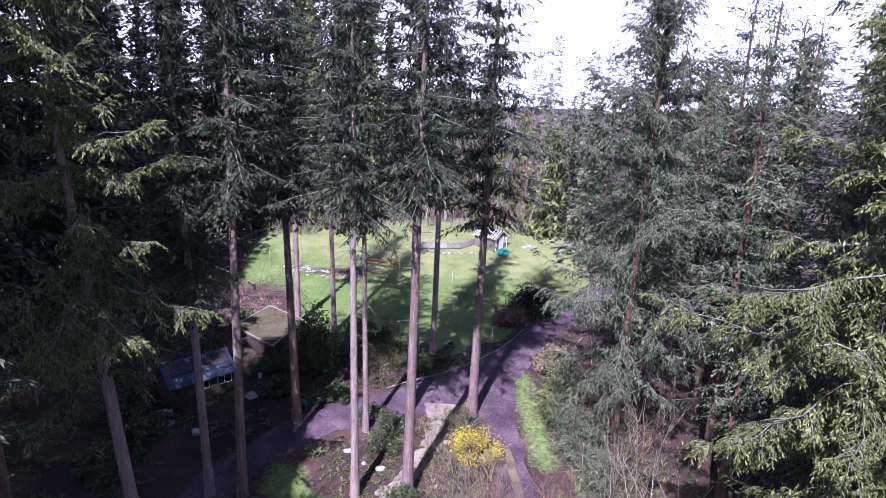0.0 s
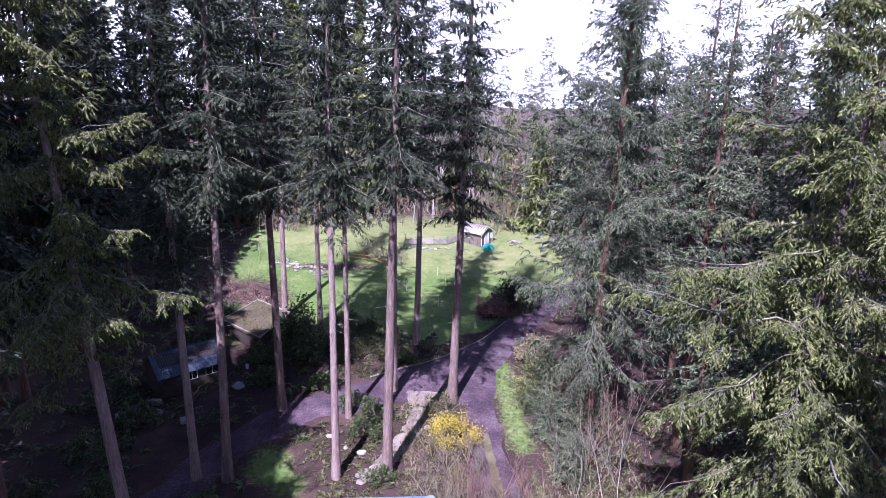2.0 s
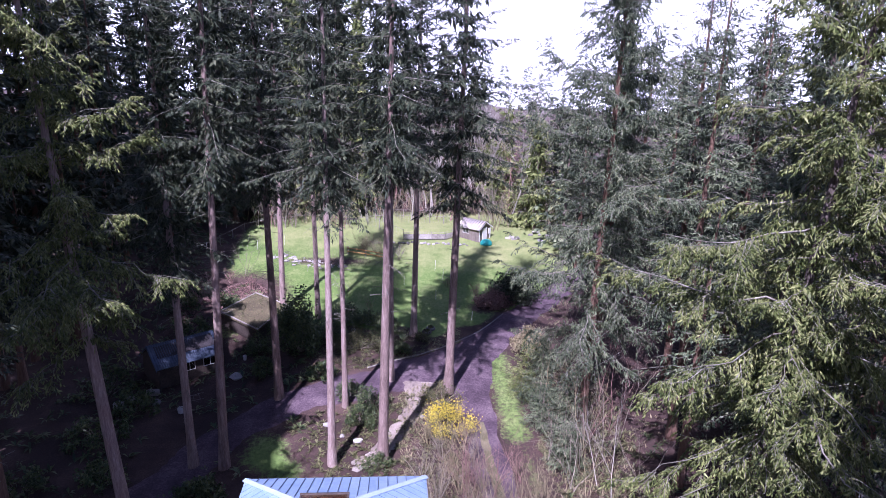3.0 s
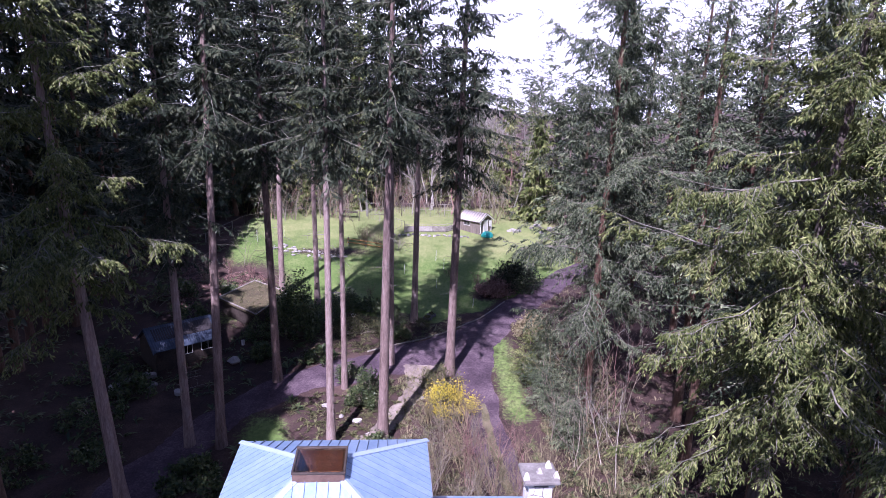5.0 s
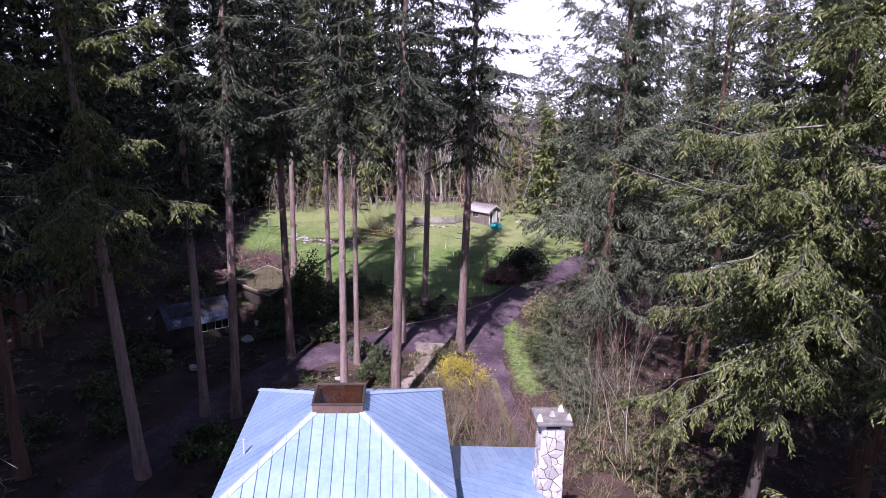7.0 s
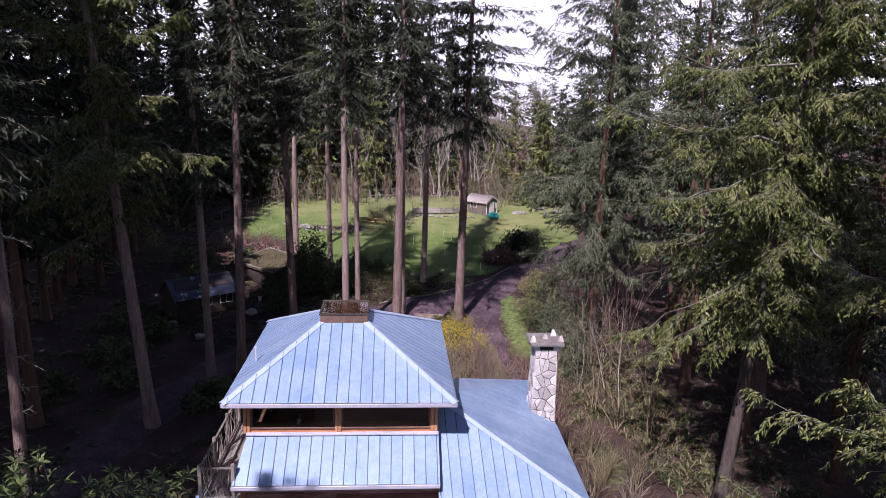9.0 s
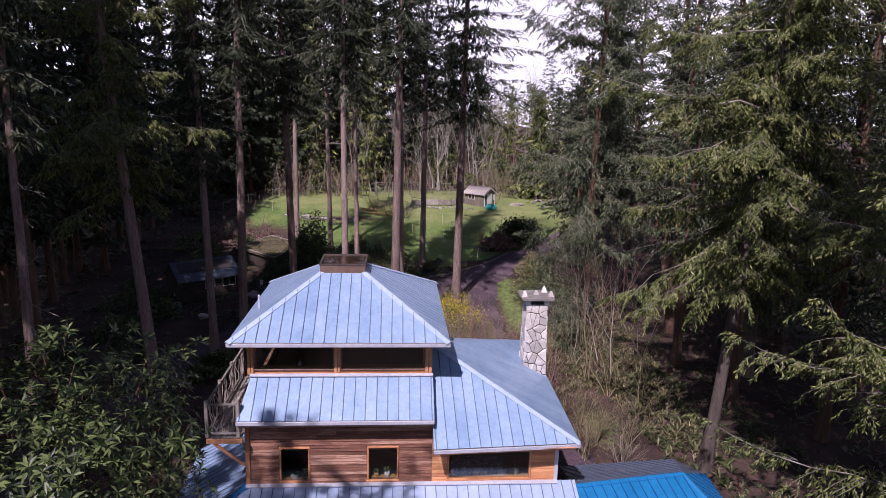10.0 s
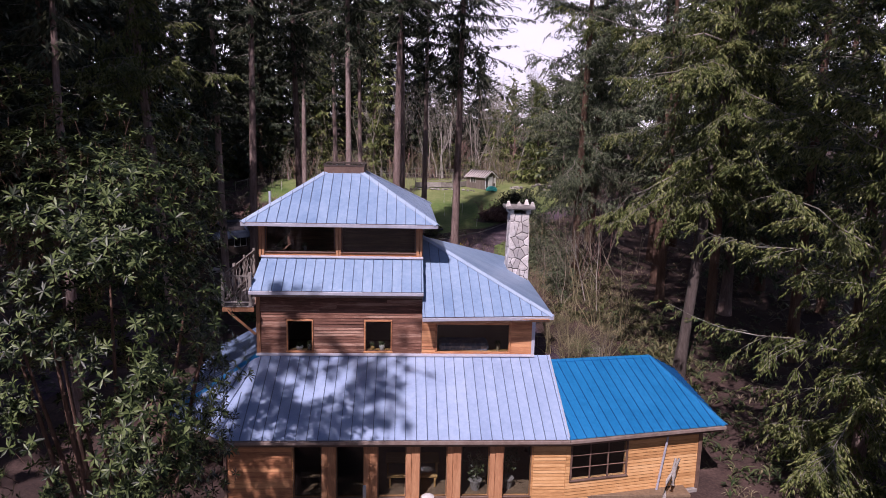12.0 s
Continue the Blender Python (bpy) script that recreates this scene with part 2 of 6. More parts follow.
M["shed_wood"] = material("brown_shed_boards", [(0.09, 0.07, 0.06), (0.17, 0.14, 0.12), (0.27, 0.23, 0.2)], 0.85, (1.0, 8.0), 0.2, stretch=(4, 4, 0.5))
M["dark_wood"] = material("dark_stained_wood", [(0.03, 0.022, 0.018), (0.06, 0.045, 0.038), (0.1, 0.075, 0.06)], 0.8, (1.0, 8.0), 0.2)
M["moss"] = material("mossy_earth_roof", [(0.06, 0.05, 0.03), (0.12, 0.098, 0.055), (0.19, 0.16, 0.085)], 0.95, (0.6, 6.0), 0.6, bump_scale=0.08)
M["teal"] = material("turquoise_plastic", [(0.02, 0.32, 0.30), (0.03, 0.42, 0.38), (0.05, 0.5, 0.46)], 0.45, (2.0, 9.0), 0)
M["rubber"] = material("tyre_rubber", [(0.05, 0.05, 0.05), (0.14, 0.14, 0.135), (0.3, 0.3, 0.29)], 0.8, (2.0, 9.0), 0.2)
M["flag"] = material("pale_flagstone", [(0.22, 0.19, 0.165), (0.34, 0.30, 0.265), (0.45, 0.41, 0.37)], 0.9, (2.0, 12.0), 0.5, objects=0.7)
M["wire"] = material("galvanised_wire", [(0.3, 0.3, 0.3), (0.42, 0.42, 0.42), (0.5, 0.5, 0.5)], 0.5, (2.0, 9.0), 0, metal=0.6)
M["blue_cloth"] = material("blue_patterned_cloth", [(0.03, 0.05, 0.12), (0.2, 0.3, 0.5), (0.85, 0.88, 0.9)], 0.8, (5.0, 14.0), 0.2)

# ---- building helpers ----
def smooth(a, b, v):
    t = np.clip((v - a) / (b - a), 0, 1)
    return t * t * (3 - 2 * t)


def ground_z(x, y):
    """Height of the land: level round the house, rising gently to the meadow and on to a low wooded hill."""
    x, y = np.asarray(x, float), np.asarray(y, float)
    s = 0.1 * np.clip(y - 1, 0, 68)
    s = s * (1 - 0.5 * smooth(3, 13, -x) * (1 - smooth(30, 52, y)))
    return -0.5 + s - 0.45 * (1 - smooth(-2, 9, y)) + (9 + 2.2 * np.sin(x * 0.045 + 1) + 1.3 * np.sin(x * 0.11)) * smooth(82, 165, y) - 23 * smooth(190, 400, y) + 0.05 * np.sin(x * 0.7 + y * 0.3) * np.sin(y * 0.5 - x * 0.2)


def gz(x, y):
    return float(ground_z(x, y))


def np_mesh(name, verts, faces, smooth_shade=False):
    """A mesh from arrays; faces is one (n, k) array or a list of such arrays."""
    faces = faces if isinstance(faces, list) else [faces]
    faces = [np.asarray(q, np.int32) for q in faces if len(q)]
    me = bpy.data.meshes.new(name)
    v = np.asarray(verts, np.float32)
    me.vertices.add(len(v))
    me.vertices.foreach_set("co", v.ravel())
    loops = np.concatenate([q.ravel() for q in faces])
    sizes = np.concatenate([np.full(len(q), q.shape[1]) for q in faces])
    me.loops.add(len(loops))
    me.loops.foreach_set("vertex_index", loops)
    me.polygons.add(len(sizes))
    me.polygons.foreach_set("loop_start", np.r_[0, np.cumsum(sizes)[:-1]].astype(np.int32))
    if smooth_shade:
        me.polygons.foreach_set("use_smooth", np.ones(len(sizes), bool))
    me.update(calc_edges=True)
    return me


def put(name, me, mat, parent=None, label="", kind=""):
    me.materials.append(M[mat]) if not me.materials else None
    ob = new(name, me)
    if parent:
        ob.parent = parent
        ob.matrix_parent_inverse = parent.matrix_basis.inverted()
    return tagged(ob, label, kind=kind)


def part(name, bm, mat, parent=None, label="", kind=""):
    me = bpy.data.meshes.new(name)
    bm.to_mesh(me)
    bm.free()
    return put(name, me, mat, parent, label, kind)


def thing(name, place, label, category, group="", kind=""):
    ob = new(name)
    ob.empty_display_size = 0.2
    ob.matrix_basis = Matrix.Translation(place)
    return tagged(ob, label, category, group, kind)


def box(bm, lo, hi, bevel=0.0, m=None):
    """A box between two corners, its edges taken off by bevel."""
    r = bmesh.ops.create_cube(bm, size=1)["verts"]
    c, s = (Vector(lo) + Vector(hi)) / 2, Vector(hi) - Vector(lo)
    for v in r:
        v.co = Vector((v.co.x * s.x, v.co.y * s.y, v.co.z * s.z)) + c
    if bevel:
        es = list({e for v in r for e in v.link_edges})
        r = bmesh.ops.bevel(bm, geom=es, offset=bevel, segments=1, affect="EDGES")["verts"]
    if m:
        for v in r:
            v.co = m @ v.co
    return r


def box_part(name, lo, hi, mat, parent=None, label="", bevel=0.012, m=None):
    bm = bmesh.new()
    box(bm, lo, hi, bevel, m)
    return part(name, bm, mat, parent, label)


def slab_mesh(name, loop, depth, up=None):
    """A flat polygon given thickness, downwards against its normal."""
    p = np.array(loop, float)
    n = np.cross(p[1] - p[0], p[2] - p[0])
    n = n / np.linalg.norm(n)
    if n[2] < 0 and up is None:
        p, n = p[::-1], -n
    k = len(p)
    bm = bmesh.new()
    a = [bm.verts.new(q) for q in p]
    b = [bm.verts.new(q - n * depth) for q in p]
    bm.faces.new(a)
    bm.faces.new(b[::-1])
    for i in range(k):
        j = (i + 1) % k
        bm.faces.new((a[j], a[i], b[i], b[j]))
    return bm


def tubes(paths, sides=5):
    """Tapered round bars along lists of (points, radii), as vertices and faces."""
    V, Q, at = [], [], 0
    ang = np.arange(sides) * 2 * np.pi / sides
    for P, R in paths:
        P, R = np.asarray(P, float), np.asarray(R, float)
        T = np.gradient(P, axis=0)
        T /= np.linalg.norm(T, axis=1, keepdims=True) + 1e-9
        ref = np.where(np.abs(T[:, 2:3]) > 0.9, [[1.0, 0, 0]], [[0, 0, 1.0]])
        U = np.cross(T, ref)
        U /= np.linalg.norm(U, axis=1, keepdims=True) + 1e-9
        W = np.cross(T, U)
        ring = P[:, None] + R[:, None, None] * (np.cos(ang)[None, :, None] * U[:, None] + np.sin(ang)[None, :, None] * W[:, None])
        V.append(ring.reshape(-1, 3))
        k = len(P)
        i = np.arange(k - 1)[:, None] * sides
        j = np.arange(sides)[None]
        q = np.stack([i + j, i + (j + 1) % sides, i + sides + (j + 1) % sides, i + sides + j], -1).reshape(-1, 4) + at
        Q.append(q)
        at += k * sides
    return np.concatenate(V), np.concatenate(Q)


def unit(v):
    return v / (np.linalg.norm(v, axis=-1, keepdims=True) + 1e-9)


def blades(pos, way, side, length, width, crossed=True, sag=0.0):
    """Narrow pointed leaves or needle shoots: one diamond each, or two that cross."""
    n = len(pos)
    nrm = unit(np.cross(way, side))
    out = []
    for s in ((side, nrm) if crossed else (side,)):
        mid = pos + way * (length * 0.45)[:, None]
        tip = pos + way * length[:, None] - np.array([0, 0, 1.0]) * (sag * length)[:, None]
        out.append(np.stack([pos, mid + s * width[:, None], tip, mid - s * width[:, None]], 1))
    V = np.concatenate(out).reshape(-1, 3)
    return V, np.arange(len(V)).reshape(-1, 4)


def spindles(pos, way, side, length, width, sag=0.0):
    """Soft rounded shoots: a three-sided spindle each, blunt towards its tip."""
    nrm = unit(np.cross(way, side))
    down = np.array([0, 0, 1.0]) * (sag * length)[:, None]
    b = pos + way * (length * 0.66)[:, None] - down * 0.45
    rows = [pos] + [b + (side * math.cos(k * 2.094) + nrm * math.sin(k * 2.094)) * width[:, None] for k in range(3)] + [pos + way * length[:, None] - down]
    i = np.arange(len(pos))[:, None] * 5
    F = np.concatenate([i + [0, 2, 1], i + [0, 3, 2], i + [0, 1, 3], i + [4, 1, 2], i + [4, 2, 3], i + [4, 3, 1]])
    return np.stack(rows, 1).reshape(-1, 3), F


# ---- trees ----
def conifer_data(rng, height, crown, rad, dense=4.5, twig_step=0.17, shoot=0.3, droop=0.35, hang=0.35, trunk_r=0.33, lean=(0, 0), bare_low=0.0, keep=None, shape=0.75, vary=(0.55, 1.15), step=0.14, wide=0.1, inner=1.0, fine=False, lift=0.16, upper=99.0, tier=0, deep_size=1.0, dead=0):
    """Trunk, limbs and needle shoots of a conifer that stands at the origin."""
    hs = np.linspace(0, 1, 16)
    wob = np.cumsum(rng.normal(0, 0.02, (16, 2)), 0)
    P = np.c_[lean[0] * hs * height + wob[:, 0] * hs, lean[1] * hs * height + wob[:, 1] * hs, hs * height - 0.25]
    R = trunk_r * (1 - hs * 0.93) ** 0.8
    R[0] *= 1.35
    trunk = tubes([(P, R)], 12)
    centre = lambda h: np.array([np.interp(h, P[:, 2], P[:, 0]), np.interp(h, P[:, 2], P[:, 1]), h])
    limbs, tp, td, tl, ip = [], [], [], [], []
    n = int(dense * (height - crown))
    for i in range(n):
        h = crown + (height - crown) * (((i // tier) * tier + rng.random() * 0.3 * tier if tier else i + rng.random()) / n)
        h = min(h, height - 0.2)
        rel = (h - crown) / (height - crown)
        L = rad * min(1, 0.5 + rel * 3.5) * (1 - rel) ** shape * rng.uniform(*vary) + 0.3
        az = i * 2.4 + rng.normal(0, 0.5)
        if keep and not keep(az):
            continue
        e0 = math.radians(-12 + 48 * rel + rng.normal(0, 8))
        s = np.linspace(0, 1, 7)
        d = np.array([math.cos(az), math.sin(az), 0])
        bend = rng.normal(0, 0.12)
        sd = np.array([-d[1], d[0], 0])
        B = centre(h) + np.outer(s * L * math.cos(e0), d) + np.outer(bend * L * s * s, sd)
        B[:, 2] += L * (s * math.sin(e0) - droop * s ** 2 * (1.1 - rel) + lift * s ** 3)
        st = 3 if shoot > 0.55 else (1 if fine else 2)
        limbs.append(((B + rng.normal(0, 0.05 * L ** 0.5, B.shape) * (s > 0)[:, None])[::st], (0.006 + 0.0065 * L * (1 - 0.93 * s))[::st]))
        q = int(inner * L * 3.2)
        sq = rng.uniform(0.04, 0.42, q)
        ip.append(np.stack([np.interp(sq, s, B[:, k]) for k in range(3)], 1))
        axes = [(B, L, 0.06 + bare_low * (rel < 0.2))]
        for g in range(int(L / 0.8) if fine else 0):
            f = rng.uniform(0.18, 0.93)
            at, tan = np.array([np.interp(f, s, B[:, k]) for k in range(3)]), unit(np.array([np.interp(f, s, np.gradient(B[:, k])) for k in range(3)]))
            a = rng.uniform(0.5, 0.95) * (1 if g % 2 else -1)
            dd = unit(tan * math.cos(a) + unit(np.cross(tan, [0, 0, 1.0])) * math.sin(a) - np.array([0, 0, hang * rng.uniform(0.1, 0.6)]))
            ls = (0.26 * L * (1 - f) + 0.6) * rng.uniform(0.6, 1.25)
            C = at + np.outer(s * ls, dd)
            C[:, 2] -= ls * s ** 2 * hang * rng.uniform(0.2, 0.8)
            axes.append((C, ls, 0.05))
            limbs.append((C[::2], np.linspace(0.02, 0.005, 4) * min(1, ls)))
        for B, L, low in axes:
            m = max(4, int(L / twig_step * (0.55 if fine and math.sin(az) > 0.3 else 1.0)))
            ss = rng.uniform(low, 1.0, m) ** 0.85
            ss[-1] = 1.0
            base = np.stack([np.interp(ss, s, B[:, k]) for k in range(3)], 1)
            tan = unit(np.stack([np.interp(ss, s, np.gradient(B[:, k])) for k in range(3)], 1))
            sgn = np.where(np.arange(m) % 2, 1.0, -1.0) * (ss < 0.985)
            a = rng.uniform(0.6, 1.15, m)
            hor = unit(np.cross(tan, [0, 0, 1.0]))
            dd = tan * np.cos(a * np.abs(sgn))[:, None] + hor * (np.sin(a) * sgn)[:, None]
            dd[:, 2] -= hang * rng.uniform(0.3, 1.3, m)
            tp.append(base), td.append(unit(dd)), tl.append((0.58 if fine else 0.30 * L * (1 - ss) + 0.3) * rng.uniform(0.6, 1.2, m))
    for g in range(dead):
        h = crown - rng.uniform(0.2, 9.0) * min(1, crown / 12)
        az, L = rng.uniform(0, 6.283), rng.uniform(0.5, 1.7)
        d = np.array([math.cos(az), math.sin(az), rng.uniform(-0.35, 0.15)])
        P2 = centre(h) + np.outer(np.linspace(0, L, 4), d) + np.outer(np.linspace(0, 1, 4) ** 2, rng.normal(0, 0.2, 3))
        limbs.append((P2, np.array([0.022, 0.017, 0.012, 0.006])))
        for f in (1, 2):
            limbs.append((P2[f] + np.outer(np.linspace(0, 0.4 * L, 3), unit(d + rng.normal(0, 0.6, 3))), np.array([0.01, 0.008, 0.004])))
    tp, td, tl = np.concatenate(tp), np.concatenate(td), np.concatenate(tl)
    high = tp[:, 2] > upper
    k = np.maximum(3, (tl / (shoot * step) * np.where(high, 0.3, 1.0)).astype(int))
    idx = np.repeat(np.arange(len(tp)), k)
    n = len(idx)
    fr = (np.arange(n) - np.repeat(np.cumsum(k) - k, k) + rng.random(n)) / k[idx]
    pos = tp[idx] + td[idx] * (fr * tl[idx])[:, None]
    pos[:, 2] -= hang * 0.5 * (fr ** 2) * tl[idx]
    side = unit(np.cross(td[idx], [0, 0, 1.0]))
    w = td[idx] * 0.8 + side * rng.choice([-1, 1], n)[:, None] * rng.uniform(0.2, 0.9, n)[:, None]
    w[:, 2] -= hang * rng.uniform(-0.3, 1.7, n)
    w = unit(w + rng.normal(0, 0.15, w.shape))
    ln = shoot * rng.uniform(0.55, 1.3, n) * np.where(high[idx], 1.45, 1.0)
    sd = unit(np.cross(w, rng.normal(0, 0.42, w.shape) + [0, 0, 1.0]))
    wd = ln * rng.uniform(0.75, 1.25, n) * wide
    if fine:
        V, F3 = spindles(pos, w, sd, ln, wd, 0.2)
        F4 = np.zeros((0, 4), int)
    else:
        V, F4 = blades(pos, w, sd, ln, wd, False, 0.12)
        F3 = np.zeros((0, 3), int)
    ip = np.concatenate(ip)
    q = len(ip)
    ip = ip + rng.normal(0, 0.22, ip.shape)
    w = unit(np.c_[rng.normal(0, 0.7, (q, 2)), rng.uniform(-1.6, -0.3, q)])
    sd = unit(np.cross(w, rng.normal(0, 1, w.shape)))
    small = 0.6 if fine else deep_size
    deep = blades(ip, w, sd, rng.uniform(0.35, 0.75, q) * small, rng.uniform(0.04, 0.09, q) * small, False, 0.1)
    crownm = (np.concatenate([V, deep[0]]), [np.concatenate([F4, deep[1] + len(V)]), F3])
    wood = tubes(limbs, 3)
    if fine:
        hz = unit(np.cross(td, [0.1, 0.05, 1.0]))
        tw = blades(tp, td, hz, tl * 0.95, np.full(len(tp), 0.009), False, 0.3 * hang)
        wood = (np.concatenate([wood[0], tw[0]]), np.concatenate([wood[1], tw[1] + len(wood[0])]))
    return trunk, wood, crownm


def conifer(x, y, label, rng, bark="bark", needle="needle", limb="limb", group="tall firs round the house", name="fir_tree", **k):
    z = gz(x, y)
    t = thing(name, (x, y, z), label, "tree", group)
    tr, lb, cr = conifer_data(rng, **k)
    for nm, d, mt, sh in (("trunk", tr, bark, True), ("branchwork", lb, limb, True), ("crown", cr, needle, bool(k.get("fine")))):
        ob = put(nm, np_mesh(nm, d[0] + np.array([x, y, z]), d[1], sh), mt, t)
        if nm != "trunk":
            ob["kind"] = "stuff"
    return t


def bare_paths(rng, height, spread=0.5, levels=3, first=0.05, start=(0, 0, 0), way=(0, 0, 1), up=0.25, kids=(4, 7)):
    """A leafless plant: limbs that fork again and again."""
    out = []

    def grow(p, d, L, r, lev):
        k = 5 if lev == levels else 3
        pts, q, dd = [p], p, d
        for _ in range(k):
            dd = unit(dd + rng.normal(0, 0.13, 3) + np.array([0, 0, up * 0.25]))
            q = q + dd * L / k
            pts.append(q)
        pts = np.array(pts)
        out.append((pts, r * np.linspace(1, 0.35, k + 1)))
        if lev:
            for _ in range(rng.integers(*kids)):
                f = rng.uniform(0.25, 0.98)
                b = np.array([np.interp(f * k, np.arange(k + 1), pts[:, c]) for c in range(3)])
                nd = unit(dd + rng.normal(0, spread, 3) + np.array([0, 0, up]))
                grow(b, nd, L * rng.uniform(0.35, 0.62), r * (1 - 0.6 * f) * 0.6, lev - 1)
    grow(np.array(start, float), unit(np.array(way, float)), height, first, levels)
    return out


def bare_tree(x, y, height, rng, label, mat="twig_pale", name="bare_tree", group="leafless trees", r=0.08, levels=3, spread=0.5, stems=1, kids=(4, 7)):
    z = gz(x, y)
    t = thing(name, (x, y, z), label, "tree", group)
    paths = []
    for _ in range(stems):
        w = np.array([0, 0, 1.0]) + (rng.normal(0, 0.22, 3) if stems > 1 else 0)
        paths += bare_paths(rng, height * rng.uniform(0.7, 1.0), spread, levels, r, (x + rng.normal(0, 0.12) * (stems > 1), y + rng.normal(0, 0.12) * (stems > 1), z - 0.1), w, kids=kids)
    main = sorted(paths, key=lambda q: -q[1][0])[:stems]
    v, f = tubes(main, 7)
    put("trunk", np_mesh("trunk", v, f, True), mat, t)
    rest = [q for q in paths if all(q is not s for s in main)]
    v, f = tubes(rest, 3)
    ob = put("branchwork", np_mesh("branchwork", v, f, True), mat, t)
    ob["kind"] = "stuff"
    return t


def leafy_shrub(x, y, size, rng, label, mat="leaf_shrub", stem="twig", count=1500, leaf=0.12, name="shrub", group="garden shrubs", category="shrub", flowers="", nflow=0, z=None):
    """A shrub of many stems with small leaves gathered in uneven clumps."""
    z = gz(x, y) if z is None else z
    t = thing(name, (x, y, z), label, category, group)
    rx, ry, h = size
    c = []
    for _ in range(max(6, count // 60)):
        a, q = rng.uniform(0, 6.283), math.sqrt(rng.random())
        zz = h * (1 - q * q * 0.75) * rng.uniform(0.35, 1.0)
        c.append((rx * q * math.cos(a), ry * q * math.sin(a), zz))
    c = np.array(c)
    stems = [(np.array([[x + p[0] * 0.15, y + p[1] * 0.15, z - 0.05], [x + p[0] * 0.5, y + p[1] * 0.5, z + p[2] * 0.6], [x + p[0], y + p[1], z + p[2]]]), np.array([0.03, 0.018, 0.006])) for p in c]
    v, f = tubes(stems, 4)
    put("stemwork", np_mesh("stemwork", v, f, True), stem, t, kind="stuff")
    i = rng.integers(0, len(c), count)
    pos = c[i] + rng.normal(0, 1, (count, 3)) * np.array([rx, ry, h]) * 0.13 + np.array([x, y, z])
    pos[:, 2] = np.maximum(pos[:, 2], z + 0.02)
    w = unit(rng.normal(0, 0.8, (count, 3)) + [0, 0, 0.5])
    sd = unit(np.cross(w, rng.normal(0, 1, (count, 3))))
    ln = leaf * rng.uniform(0.7, 1.4, count)
    v, f = blades(pos, w, sd, ln, ln * 0.3, False, 0.15)
    put("foliage", np_mesh("foliage", v, f), mat, t, kind="stuff")
    if flowers:
        i = rng.integers(0, len(c), nflow)
        pos = c[i] + rng.normal(0, 1, (nflow, 3)) * np.array([rx, ry, h]) * 0.14 + np.array([x, y, z + h * 0.12])
        w = unit(rng.normal(0, 0.8, (nflow, 3)) + [0, 0, 0.7])
        sd = unit(np.cross(w, rng.normal(0, 1, (nflow, 3))))
        ln = leaf * rng.uniform(0.5, 1.0, nflow)
        v, f = blades(pos, w, sd, ln, ln * 0.42, True, 0.0)
        put("blossoms", np_mesh("blossoms", v, f), flowers, t, "bright yellow blossoms", "stuff")
    return t

# ---- land ----
def turf_mask(x, y):
    """Where grass grows: the meadow, the verge by the drive and small lawns by the house."""
    edge = 0.55 * np.sin(x * 0.5 + 1) + 0.4 * np.sin(x * 1.3)
    meadow = smooth(-1, 1, y + edge - 41.5 + 2.5 * smooth(3, 7, x) - 0.85 * np.clip(x - 7, 0, 30)) * (1 - 0.3 * smooth(66, 70, y)) * (1 - smooth(76, 84, y)) * smooth(-18, -14, x) * (1 - smooth(22, 27, x))
    verge = 0.64 * np.exp(-((x - 11.7) / 1.8) ** 2) * smooth(22, 25, y) * (1 - smooth(36, 39, y))
    lawn = 0.8 * np.exp(-(((x + 5.6 + 0.45 * (y - 23) + 0.4 * np.sin(y * 1.7)) / 2.2) ** 2 + ((y - 23.0) / 4.2) ** 2))
    glade = 0.5 * np.exp(-(((x - 13.8) / 2.4) ** 2 + ((y - 11.5) / 5) ** 2))
    near = 0.5 * np.exp(-(((x - 12.0) / 1.3) ** 2 + ((y - 20.5) / 5) ** 2))
    hold = 1 - 0.9 * np.exp(-(((x + 12.5) / 5.5) ** 2 + ((y - 48) / 7.5) ** 2)) - 0.8 * np.exp(-(((x - 12) / 2.2) ** 2 + ((y - 45.5) / 1.6) ** 2)) - 0.7 * np.exp(-(((x + 4) / 6) ** 2 + ((y - 57.5) / 1.6) ** 2))
    return np.clip(np.maximum.reduce([meadow * hold, verge, lawn, glade, near]), 0, 1)


def build_ground():
    far = [70, 90, 130, 200, 300, 420, 700, 1500, 4000]
    xs = np.r_[[-v for v in far[::-1]], np.arange(-56, 57, 0.8), far]
    ys = np.r_[[-4000, -1500, -600, -250, -120, -70], np.arange(-45, 106, 0.8), [115, 130, 150, 180, 220, 260, 300, 340, 380, 440, 700, 1500, 4000]]
    X, Y = np.meshgrid(xs, ys)
    Z = ground_z(X, Y)
    nx, ny = len(xs), len(ys)
    i = (np.arange(ny - 1)[:, None] * nx + np.arange(nx - 1)[None]).ravel()
    me = np_mesh("ground", np.c_[X.ravel(), Y.ravel(), Z.ravel()], np.stack([i, i + 1, i + nx + 1, i + nx], 1), True)
    a = me.attributes.new("turf", "FLOAT", "POINT")
    a.data.foreach_set("value", turf_mask(X, Y).ravel().astype(np.float32))
    a = me.attributes.new("dry", "FLOAT", "POINT")
    a.data.foreach_set("value", (smooth(50, 64, Y + 0.15 * X) * (1 - smooth(-6, -14, X) * 0.5)).ravel().astype(np.float32))
    return put("ground", me, "ground", kind="structure", label="sloping woodland ground with needle litter and meadow grass")


